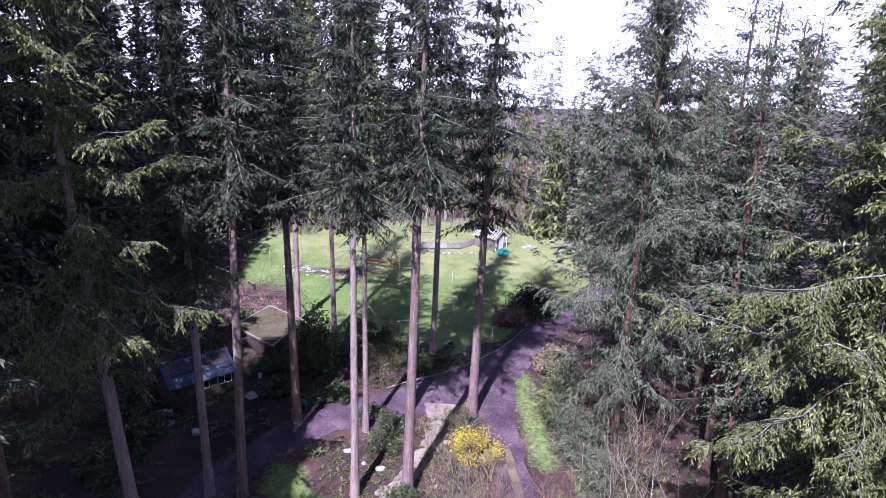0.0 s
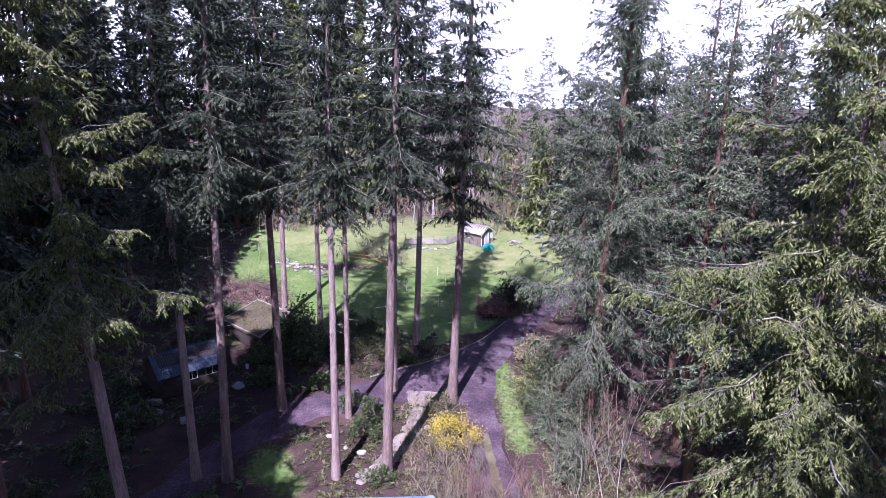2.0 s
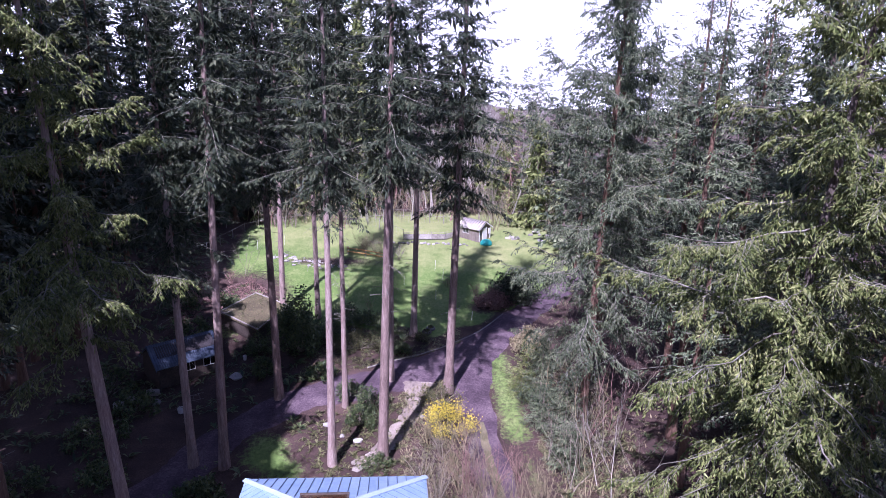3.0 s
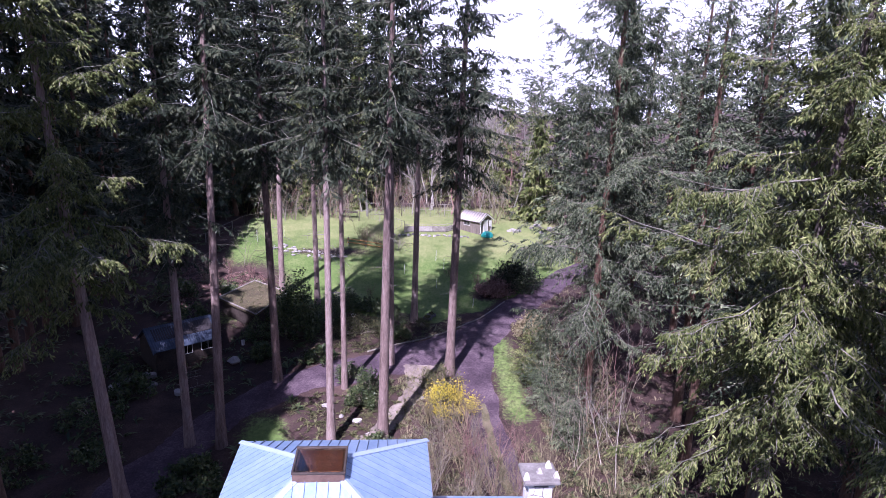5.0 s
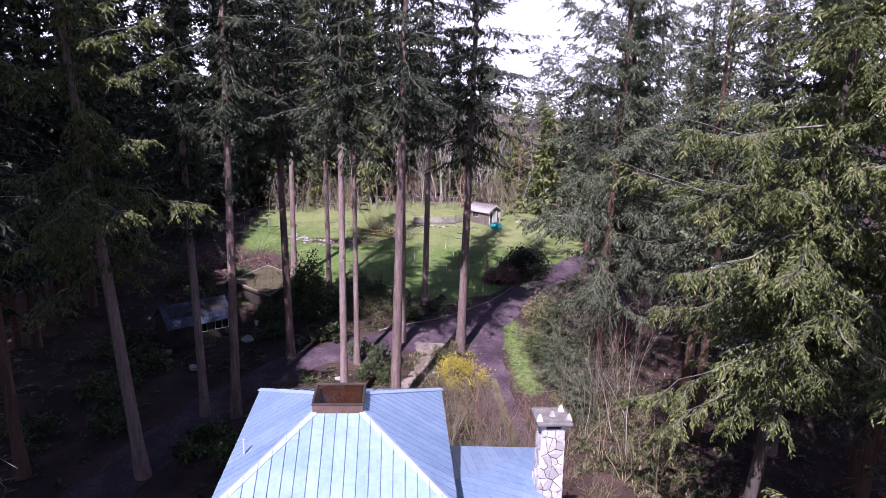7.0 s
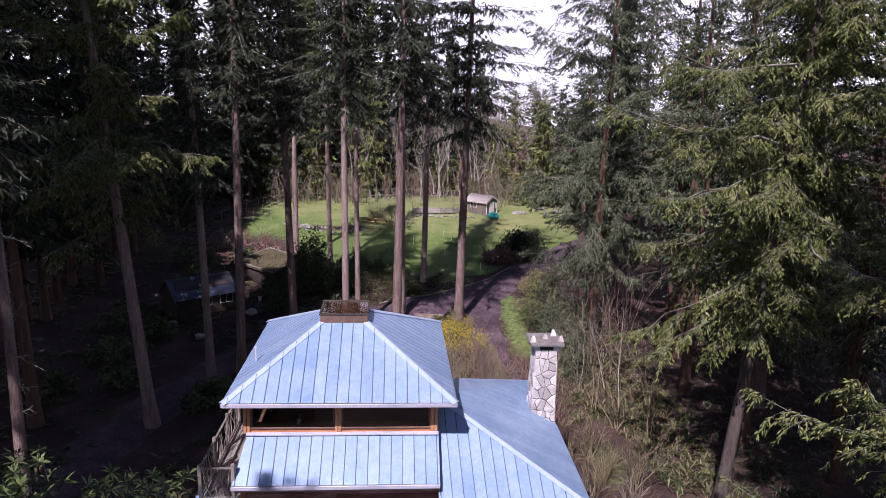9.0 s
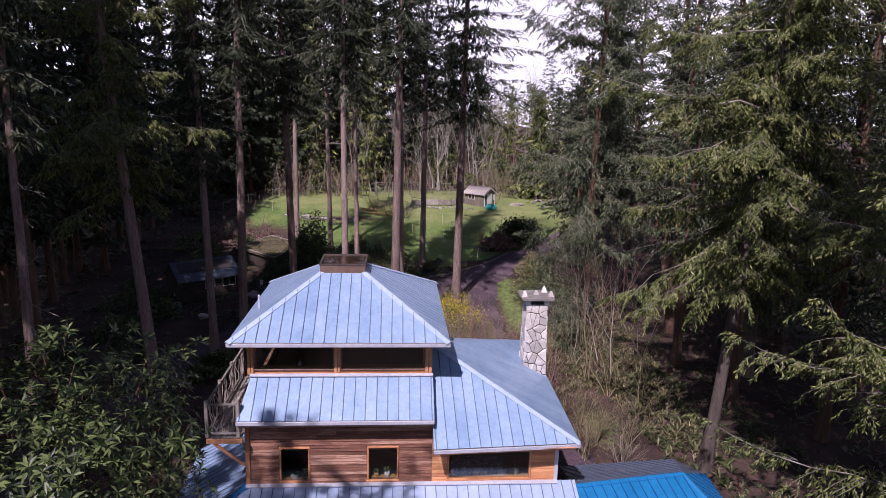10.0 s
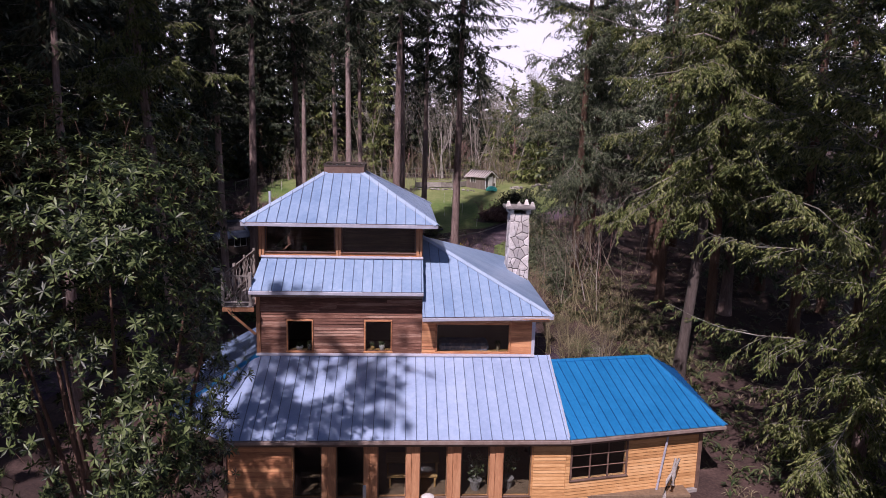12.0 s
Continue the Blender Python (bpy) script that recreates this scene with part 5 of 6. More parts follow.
def brush():
    """Thickets of young conifers and leafless scrub along the far side of the meadow."""
    rng = np.random.default_rng(420)
    V, F, at = [], [], 0
    for i in range(70):
        x, y = rng.uniform(-36, 50), rng.uniform(71, 92)
        if -2 < x < 13 and y < 75:
            continue
        h = rng.uniform(2.2, 6.5)
        _, _, (v, f) = conifer_data(rng, height=h, crown=0.3, rad=h * 0.36, dense=7, twig_step=0.3, shoot=0.6, droop=0.2, hang=0.2, step=0.26, wide=0.16, inner=0)
        V.append(v + np.array([x, y, gz(x, y)])), F.append(f[0] + at)
        at += len(v)
    put("young_conifers", np_mesh("young_conifers", np.concatenate(V), np.concatenate(F)), "needle_spruce", kind="stuff", label="thicket of young conifers behind the meadow")
    for name, mt, seed, n, lab in (("scrub", "twig", 421, 150, "leafless brown scrub behind the meadow"), ("red_scrub", "twig_red", 422, 70, "leafless reddish scrub behind the meadow"), ("pale_scrub", "straw", 423, 90, "straw-coloured scrub behind the meadow")):
        rng = np.random.default_rng(seed)
        paths = []
        for i in range(n):
            x, y = rng.uniform(-34, 48), 69 + 26 * rng.random() ** 1.5
            if -2 < x < 15 and y < 74:
                continue
            for _ in range(3):
                paths += bare_paths(rng, rng.uniform(2, 5), 0.5, 1, 0.05, (x + rng.normal(0, 0.5), y + rng.normal(0, 0.5), gz(x, y) - 0.1), unit(np.array([rng.normal(0, 0.3), rng.normal(0, 0.3), 1.0])), kids=(5, 9))
        v, f = tubes(paths, 3)
        put(name, np_mesh(name, v, f, True), mt, kind="stuff", label=lab)


brush()
ar = np.random.default_rng(410)
for i, (x, y, h, mt) in enumerate([(-1.5, 75, 11, "twig_pale"), (2.5, 78, 12, "twig_pale"), (5.5, 74, 10, "twig_pale"), (8.5, 77, 12, "twig_pale"), (11, 74, 9, "twig_red"), (14, 78, 11, "twig_pale"), (17, 74, 8, "twig"), (19.5, 76, 9, "twig_red"), (0.5, 82, 13, "twig_pale"), (7, 83, 13, "twig_pale"), (12.5, 84, 12, "twig"), (22.5, 73, 8, "twig"), (-4.5, 77, 11, "twig"), (4, 87, 12, "twig_pale"), (16.5, 86, 11, "twig"), (-8, 73, 9, "twig"), (19, 72, 13, "twig_pale"), (21.5, 77, 15, "twig_pale"), (24.5, 71, 13, "twig"), (16, 80, 14, "twig_pale")]):
    bare_tree(x, y, h, ar, "leafless alder with pale upright branches behind the meadow" if mt == "twig_pale" else "leafless brownish tree at the meadow's far edge", mt, group="leafless trees behind the meadow", r=0.11, spread=0.42, levels=3, kids=(5, 7))

# ---- large-leaved rhododendron tree in front of the house ----
def rhododendron(x, y, top, rad, rng):
    z = gz(x, y)
    t = thing("rhododendron_tree", (x, y, z), "huge rhododendron with glossy dark leaves in rosettes", "tree")
    paths, tips = [], []
    H = top - z
    for i in range(16):
        a = i * 2.4
        q = 0.35 + 0.65 * rng.random()
        d = np.array([math.cos(a), math.sin(a), 0]) * rad * q
        P = np.array([[x, y, z - 0.2], [x, y, z + 0.6], [x, y, z + H * 0.3]]) + np.outer([0, 0.1, 0.45], d) + rng.normal(0, 0.1, (3, 3))
        e = np.array([x, y, z]) + d * 0.9 + [0, 0, H * rng.uniform(0.35, 0.9) * (1 - 0.25 * q)]
        P = np.vstack([P, e])
        paths.append((P, np.array([0.13, 0.11, 0.07, 0.03])))
    paths.append((np.array([[x, y, z - 0.1], [x + 0.5, y - 0.4, z + 2.0], [x + 0.9, y - 1.1, z + H * 0.34], [x + 1.5, y - 2.0, z + H * 0.42]]), np.array([0.12, 0.1, 0.06, 0.03])))
    v, f = tubes(paths, 6)
    put("trunk", np_mesh("trunk", v, f, True), "bark_red", t)
    # rosettes gather in clumps on the crown's shell, with dark gaps between; one low limb spreads forward
    cn = 720
    u = unit(rng.normal(0, 1, (cn, 3)) + [0, 0, 0.25])
    u[: cn // 4, 2] = np.abs(u[: cn // 4, 2])
    lump = 1 + 0.16 * np.sin(u[:, 0] * 5 + 1) * np.sin(u[:, 2] * 6) + 0.10 * np.sin(u[:, 1] * 9 + 2)
    ub = np.sign(u) * np.abs(u) ** 0.72
    hub = ub * (rng.uniform(0.5, 1.0, cn) ** 0.4 * lump)[:, None] * np.array([rad, rad, H * 0.5]) + np.array([x, y, z + H * 0.5])
    low = hub[:, 2] < z + H * 0.45
    hub[low, :2] = np.array([x, y]) + (hub[low, :2] - [x, y]) * 0.9
    u2 = unit(rng.normal(0, 1, (46, 3)))
    hub = np.vstack([hub, u2 * [0.9, 1.0, 1.2] + [x + 1.7, y - 1.7, z + H * 0.5]])
    u = np.vstack([u, u2])
    each = 6
    n = len(hub) * each
    u = np.repeat(u, each, 0)
    c = np.repeat(hub, each, 0) + unit(rng.normal(0, 1, (n, 3))) * rng.uniform(0.1, 0.5, n)[:, None]
    out = unit(u * [1, 1, 0.7] + [0, 0, 0.6] + rng.normal(0, 0.25, (n, 3)))
    k = 9
    ax = np.repeat(out, k, 0)
    p = unit(np.cross(ax, rng.normal(0, 1, ax.shape)))
    ph = np.tile(np.arange(k) * 2 * np.pi / k, n) + rng.normal(0, 0.2, n * k)
    b = np.cross(out, [0.3, 0.2, 0.9])
    b = np.repeat(unit(b), k, 0)
    w = np.cross(ax, b)
    ray = b * np.cos(ph)[:, None] + w * np.sin(ph)[:, None]
    el = rng.uniform(-0.25, 0.75, n * k)
    way = unit(ray + ax * el[:, None])
    side = unit(np.cross(way, ax))
    ln = np.repeat(rng.uniform(0.17, 0.25, n), k) * rng.uniform(0.8, 1.1, n * k)
    pos = np.repeat(c, k, 0)
    mid = pos + way * (ln * 0.5)[:, None]
    tip = pos + way * ln[:, None] - ax * (ln * 0.12)[:, None]
    fold = ax * (ln * 0.04)[:, None]
    wd = side * (ln * 0.125)[:, None]
    V = np.stack([pos, mid + wd + fold, tip, mid - wd + fold, mid], 1).reshape(-1, 3)
    base = np.arange(n * k)[:, None] * 5
    put("crown", np_mesh("crown", V, np.concatenate([base + [0, 4, 2, 1], base + [0, 3, 2, 4]])), "leaf_rhodo", t, kind="stuff")
    twigs = [(np.array([c[i] - out[i] * 0.3 + [0, 0, -0.1], c[i]]), np.array([0.009, 0.006])) for i in range(0, n, 4)]
    v, f = tubes(twigs, 3)
    put("branchwork", np_mesh("branchwork", v, f, True), "bark_red", t, kind="stuff")


rhododendron(-4.5, -11.6, 14.1, 2.9, np.random.default_rng(200))

# ---- garden plants ----
sr = np.random.default_rng(210)
leafy_shrub(6.7, 25.4, (1.9, 1.4, 2.2), sr, "forsythia bush in full yellow bloom by the drive", "leaf_olive", count=1800, leaf=0.11, name="forsythia", flowers="blossom", nflow=2300)
leafy_shrub(6.5, 28.6, (1.7, 1.2, 1.7), sr, "low green shrub round the foot of a fir", "leaf_olive", count=1600)
leafy_shrub(1.7, 21.6, (1.0, 0.9, 1.1), sr, "dark green bush at the foot of a fir", "leaf_shrub", count=1500)
leafy_shrub(-5.3, 37.4, (1.9, 1.8, 5.2), sr, "tall dark evergreen shrub with broad leaves", "leaf_shrub", count=5200, leaf=0.24)
leafy_shrub(15.5, 47.3, (2.5, 1.8, 2.9), sr, "dark spreading yew bush on the meadow", "needle", count=5200, leaf=0.22)
leafy_shrub(12.9, 45.9, (1.9, 1.1, 1.5), sr, "reddish brown leafless bush on the meadow", "twig_red", "twig_red", count=3400, leaf=0.22)
leafy_shrub(0.6, 26.6, (1.3, 1.2, 1.5), sr, "green garden shrub beside the flagstone path", "leaf_shrub", count=2000, leaf=0.13)
leafy_shrub(1.2, 28.6, (1.2, 1.1, 1.6), sr, "green garden shrub beside the flagstone path", "leaf_shrub", count=1800, leaf=0.13)
leafy_shrub(-0.6, 30.0, (1.3, 1.1, 1.3), sr, "green garden shrub beside the drive", "leaf_shrub", count=1700, leaf=0.13)
leafy_shrub(2.6, 38.6, (1.6, 1.2, 1.3), sr, "low dark shrub at the meadow edge", "leaf_shrub", count=1700, leaf=0.14)
leafy_shrub(5.3, 38.9, (0.9, 0.8, 0.9), sr, "small pale green shrub at the meadow edge", "leaf_olive", count=900, leaf=0.1)
leafy_shrub(-0.3, 37.6, (2.2, 1.4, 1.7), sr, "olive shrub border along the drive", "leaf_olive", count=2600, leaf=0.14)
leafy_shrub(-2.9, 39.6, (1.6, 1.4, 2.0), sr, "dark garden shrub at the meadow edge", "leaf_shrub", count=2200, leaf=0.15)
for x, y, s, h in ((-2.0, 42.4, 1.5, 1.9), (0.6, 41.8, 1.3, 1.5), (-7.6, 41.6, 1.6, 2.2), (2.2, 41.2, 1.0, 1.1), (-9.0, 38.6, 1.3, 1.6), (3.4, 36.9, 0.9, 0.8)):
    leafy_shrub(x, y, (s, s, h), sr, "green garden shrub along the meadow edge", "leaf_shrub", count=2000, leaf=0.15)
leafy_shrub(14.9, 37.2, (1.6, 1.5, 2.0), sr, "straw-coloured dry shrub at the bend of the drive", "straw", "straw", count=4200, leaf=0.2)
for x, y, s, h in ((13.5, 31.5, 1.7, 3.6), (14.0, 28.4, 1.9, 4.4), (15.4, 33.5, 1.7, 3.6), (15.0, 24.6, 1.9, 4.4), (13.6, 25.8, 1.4, 3.2), (14.2, 21.4, 1.5, 3.4), (12.9, 29.8, 1.1, 2.2)):
    conifer(x, y, "feathery young conifer in the thicket", sr, needle=("needle_blue", "needle_spruce")[int(x * 10) % 2], name="young_conifer", group="thicket beside the drive", height=h, crown=0.15, rad=s, trunk_r=0.05, dense=14, twig_step=0.12, shoot=0.3, droop=0.15, hang=0.15, step=0.2, wide=0.07, shape=0.8)
for x, y, s, h in ((-9.4, 19.8, 1.3, 1.3), (-7.6, 17.6, 1.4, 1.2), (-4.6, 18.2, 1.3, 1.0), (-16.8, 30.5, 1.8, 1.6), (-18.5, 27, 2.0, 1.8), (-20, 33, 2.2, 2.0), (-16.2, 41.5, 1.8, 2.0), (-18.5, 46, 2.0, 2.0), (-13.5, 45.5, 1.6, 1.6), (-10, 19, 1.4, 1.4), (-3.0, 33.0, 1.2, 1.1), (-8.2, 34.8, 1.2, 1.3), (-21, 21, 2.0, 1.7), (-16.5, 22, 1.6, 1.4)):
    leafy_shrub(x, y, (s, s, h), sr, "dark woodland shrub in deep shade", "leaf_shrub", count=1000, leaf=0.24, group="woodland undergrowth")
for x, y, h, mt, st in ((7.0, 19.2, 3.3, "straw", 7), (5.6, 18.2, 3.1, "straw", 7), (8.2, 21.6, 2.6, "twig", 6), (6.0, 22.4, 2.8, "twig", 6), (8.6, 17.2, 3.6, "twig_red", 6), (10.9, 20.0, 2.6, "twig_red", 5), (4.6, 20.0, 3.0, "twig", 6), (7.6, 23.4, 2.4, "straw", 7), (5.2, 24.0, 2.0, "straw", 7), (6.6, 20.8, 2.5, "straw", 8), (5.0, 16.6, 3.2, "twig", 6), (7.6, 16.0, 3.6, "straw", 7), (11.6, 17.5, 2.4, "straw", 6), (8.4, 13.6, 3.4, "straw", 8), (6.6, 14.2, 3.2, "twig", 8), (9.6, 15.2, 3.5, "straw", 8), (10.6, 13.0, 3.2, "twig_red", 7), (5.4, 12.8, 3.0, "twig", 7), (7.2, 17.6, 3.5, "twig_red", 7), (12.0, 8.4, 1.9, "straw", 9), (13.0, 9.8, 2.0, "straw", 9), (11.4, 10.6, 2.0, "straw", 8), (13.7, 7.4, 1.7, "twig", 8), (14.4, 9.2, 2.0, "straw", 9), (12.8, 11.8, 2.1, "straw", 8), (11.4, 15.4, 3.0, "straw", 8)):
    bare_tree(x, y, h * (1.3 if y < 18 else 0.95), sr, "leafless twiggy garden shrub behind the house", mt, "bare_shrub", "leafless shrubs behind the house", r=0.03, levels=2, stems=st, kids=(5, 8), spread=0.6)
for x, y, h, mt, st in ((15.6, 25.4, 9.5, "twig_pale", 1), (16.8, 28.6, 8.0, "twig", 1), (16.2, 17.2, 7.5, "twig_pale", 1), (17.4, 21.5, 7.5, "twig", 2), (15.0, 21.0, 6.5, "twig", 2), (16.5, 24.0, 6.5, "twig_red", 3), (14.2, 18.8, 4.6, "twig", 4), (18.4, 25.0, 8, "twig_red", 2), (13.5, 22.3, 4.6, "twig", 4), (16.8, 13.8, 3.6, "straw", 5), (18.6, 18.0, 7.5, "twig", 2), (15.2, 15.0, 3.4, "straw", 5), (19.5, 30.5, 7.5, "twig_red", 2), (17.8, 33.0, 6.5, "twig", 3), (14.6, 26.6, 6.0, "straw", 3), (15.8, 22.6, 6.5, "straw", 3), (14.4, 16.8, 5.0, "straw", 3), (16.0, 19.4, 7.0, "twig_pale", 1)):
    bare_tree(x, y, h, sr, "leafless pale sapling in the thicket" if st == 1 else "leafless many-stemmed thicket shrub", mt, "sapling", "thicket beside the drive", r=0.04 if st == 1 else 0.03, levels=3, stems=st, spread=0.6, kids=(4, 6) if st < 3 else (3, 5))
for x, y, h, mt, st in ((12.9, 46.6, 2.3, "twig_red", 12), (11.4, 47.3, 1.7, "twig_red", 10), (-14.2, 51, 1.8, "twig_red", 10), (-11.8, 50, 1.7, "twig_red", 10), (-16.0, 48.5, 2.4, "twig", 8), (-0.6, 59.6, 2.6, "straw", 18), (1.2, 58.9, 2.6, "straw", 18), (3.4, 58.2, 1.8, "twig", 9), (-3.6, 56.4, 1.5, "twig", 8), (-13.0, 53.5, 5.5, "twig", 4), (8.6, 50.5, 1.3, "straw", 6), (-2.2, 46.6, 1.9, "twig", 7), (0.6, 44.6, 1.6, "straw", 7), (13.5, 48.8, 2.2, "twig", 5)):
    bare_tree(x, y, h, sr, "leafless shrub on the meadow", mt, "bare_shrub", "leafless shrubs on the meadow", r=0.02, levels=2, stems=st, spread=0.6, kids=(4, 7))


# ---- undergrowth: ferns and sprigs over the wood floor ----
def undergrowth(name, n, area, size, mat, label, seed, keep=None, wide=0.1, up=(0.25, 1.1)):
    rng = np.random.default_rng(seed)
    x, y = rng.uniform(area[0], area[1], n), rng.uniform(area[2], area[3], n)
    ok = turf_mask(x, y) < 0.25
    if keep:
        ok &= keep(x, y)
    x, y = x[ok], y[ok]
    k = 7
    c = np.repeat(np.c_[x, y, ground_z(x, y)], k, 0)
    m = len(c)
    a = rng.uniform(0, 6.283, m)
    way = unit(np.c_[np.cos(a), np.sin(a), rng.uniform(*up, m)])
    ln = size * np.repeat(rng.uniform(0.5, 1.4, len(x)), k) * rng.uniform(0.7, 1.2, m)
    v, f = blades(c, way, unit(np.cross(way, [0, 0, 1.0])), ln, ln * wide, False, 0.35)
    put(name, np_mesh(name, v, f), mat, kind="stuff", label=label)


def off_road(x, y):
    r1 = np.abs(x - np.interp(y, [3, 10, 18, 25, 31, 36.4, 41.5, 49], [12.5, 11, 9.6, 9.0, 8.9, 9.6, 13.6, 19.8])) > 2.0
    r2 = np.abs(y - np.interp(x, [-12.2, -9.5, -5, 1.5, 6, 10.2], [20.5, 26.6, 29.6, 32, 34.2, 36.8])) > 2.4
    house_clear = (x < -5) | (x > 16) | (y > 10) | (y < -5)
    return r1 & (r2 | (x < -12)) & house_clear


undergrowth("ferns", 2600, (-40, -4, -20, 66), 0.7, "leaf_shrub", "sword ferns over the shaded wood floor", 301, lambda x, y: off_road(x, y) & (np.abs(x + 13) > 2.2) | (y > 30) & off_road(x, y))
undergrowth("garden_sprigs", 2600, (-5, 9, 12, 41), 0.4, "leaf_olive", "low garden plants and weeds between the shrubs", 302, off_road)
undergrowth("dry_stalks", 2600, (11.5, 40, -6, 62), 0.5, "straw", "dry stalks and bracken under the spruces", 303, off_road, 0.03, (0.5, 2.0))
undergrowth("wood_floor_ferns", 1800, (12, 45, -12, 70), 0.55, "leaf_shrub", "ferns under the spruces", 304, off_road, 0.07)


undergrowth("heather", 3200, (-20, -6.5, 42, 58), 0.42, "twig_red", "brownish heather and dead stalks on the bank", 305, lambda x, y: ((x + 12.5) / 6.5) ** 2 + ((y - 49.5) / 8) ** 2 < 1, 0.05, (0.4, 1.6))
undergrowth("house_side_ferns", 420, (13, 24, -2, 18), 0.7, "leaf_shrub", "dark ferns and bramble beside the house", 306, off_road, 0.05, (0.4, 1.5))
undergrowth("dry_grass", 3000, (3, 19, 10, 36), 0.55, "straw", "dry straw-coloured grass and stalks behind the house", 307, off_road, 0.022, (0.6, 2.6))
undergrowth("bramble", 1500, (12.5, 20, 8, 36), 0.6, "leaf_olive", "olive bramble and weeds in the thicket", 308, off_road, 0.06, (0.5, 2.0))


edging = thing("drive_edging", (7.0, 37.3, gz(7.0, 37.3)), "low pale log edging between drive and meadow", "edging")
el = [(0.6, 34.0), (1.9, 34.75), (3.1, 35.4), (5.0, 36.25), (7.0, 37.3), (8.9, 38.7), (10.7, 40.3), (12.2, 42.1), (13.7, 44.1)]
for a, b in zip(el, el[1:]):
    bar("log", (*a, gz(*a) + 0.07), (*b, gz(*b) + 0.07), 0.12, 0.12, "grey_wood", edging, bevel=0.04)


# ---- stones ----
def boulder(x, y, s, rng, mat="stone_grey", label="rounded grey boulder half sunk in the soil", name="boulder", group="boulders along the drive", flat=0.6):
    bm = bmesh.new()
    bmesh.ops.create_icosphere(bm, subdivisions=2, radius=1)
    ph = rng.uniform(0, 6, 3)
    for v in bm.verts:
        q = 1 + 0.18 * math.sin(v.co.x * 3 + ph[0]) + 0.14 * math.sin(v.co.y * 4 + ph[1]) + 0.1 * math.sin(v.co.z * 5 + ph[2])
        v.co = Vector((v.co.x * q * s, v.co.y * q * s * 0.85, v.co.z * q * s * flat)) + Vector((x, y, gz(x, y) + s * flat * 0.55))
    return tagged(part(name, bm, mat, None), label, "stone", group)


br = np.random.default_rng(220)
for x, y, s, m in ((0.2, 24.4, 0.3, "stone_white"), (-2.1, 26.3, 0.26, "stone_white"), (-13.5, 30.4, 0.42, "stone_grey"), (-10.4, 34.7, 0.55, "stone_grey"), (-16.6, 33.0, 0.5, "stone_grey"), (-17.6, 32.0, 0.6, "stone_grey"), (-15.9, 31.6, 0.4, "stone_grey"), (-18.6, 31.2, 0.5, "stone_grey"), (-0.9, 25.0, 0.2, "stone_grey"), (4.9, 27.2, 0.2, "stone_grey")):
    boulder(x, y, s, br, m, "pale rounded boulder on the soil" if m == "stone_white" else "mossy grey boulder beside the drive")
for i in range(64):
    f = i / 63
    boulder(-11.2 + 8.6 * f + br.normal(0, 0.4), 58.2 - 2.2 * f + br.normal(0, 0.7), br.uniform(0.1, 0.27), br, "stone_grey", "pale grey stone of the rockery on the meadow", "rockery_stone", "rockery on the meadow")
for i in range(26):
    f = i / 25
    boulder(3.2 + 9.0 * f + br.normal(0, 0.2), 63.3 + br.normal(0, 0.25), br.uniform(0.12, 0.26), br, "stone_grey", "pale grey border stone before the garden fence", "border_stone", "border stones at the fence")
for i in range(18):
    boulder(17 + br.uniform(0, 9), 66 + br.normal(0, 0.6), br.uniform(0.2, 0.5), br, "stone_grey", "grey stone at the meadow's far edge", "border_stone", "border stones at the fence")

path = thing("pavement_path", (3.4, 25.5, gz(3.4, 25.5)), "pale flagstone path through the garden", "path", kind="structure")
pl = np.array([(4.9, 32.4), (4.7, 31.2), (4.6, 30.4), (4.5, 29), (4.0, 27.2), (2.9, 25.2), (2.3, 23.8), (1.2, 22.6), (-0.2, 21.6)])
strip("path_bed", pl, [3.2, 2.8, 1.9, 1.6, 1.4, 1.3, 1.3, 1.2, 1.2], "sand", 0.075, "sandy bed of the flagstone path", np.random.default_rng(221), 0.4)
pd = np.r_[0, np.cumsum(np.linalg.norm(np.diff(pl, axis=0), axis=1))]
s = 0.0
while s < pd[-1] - 0.3:
    for o in (-0.3, 0.3):
        ss = s + br.uniform(-0.06, 0.06) + (0.25 if o > 0 else 0)
        c = np.array([np.interp(ss, pd, pl[:, 0]), np.interp(ss, pd, pl[:, 1])])
        t = np.array([np.interp(ss + 0.1, pd, pl[:, 0]), np.interp(ss + 0.1, pd, pl[:, 1])]) - c
        t = t / (np.linalg.norm(t) + 1e-6)
        nn = np.array([-t[1], t[0]])
        c = c + nn * (o + br.normal(0, 0.03))
        k = 6
        lo = []
        for j in range(k):
            a = j * 6.283 / k + br.normal(0, 0.15)
            q = c + t * math.cos(a) * br.uniform(0.34, 0.41) + nn * math.sin(a) * br.uniform(0.28, 0.33)
            lo.append(q)
        bm = bmesh.new()
        h = 0.035 + br.uniform(0, 0.015)
        b0 = [bm.verts.new((q[0], q[1], gz(*q) - 0.02)) for q in lo]
        b1 = [bm.verts.new((*(c + (q - c) * 0.98), gz(*q) + h * 0.8)) for q in lo]
        b2 = [bm.verts.new((*(c + (q - c) * 0.88), gz(*q) + h)) for q in lo]
        bm.faces.new(b2)
        for r0, r1 in ((b0, b1), (b1, b2)):
            for j in range(k):
                bm.faces.new((r0[j], r0[(j + 1) % k], r1[(j + 1) % k], r1[j]))
        part("flagstone", bm, "flag", path)
    s += 0.62


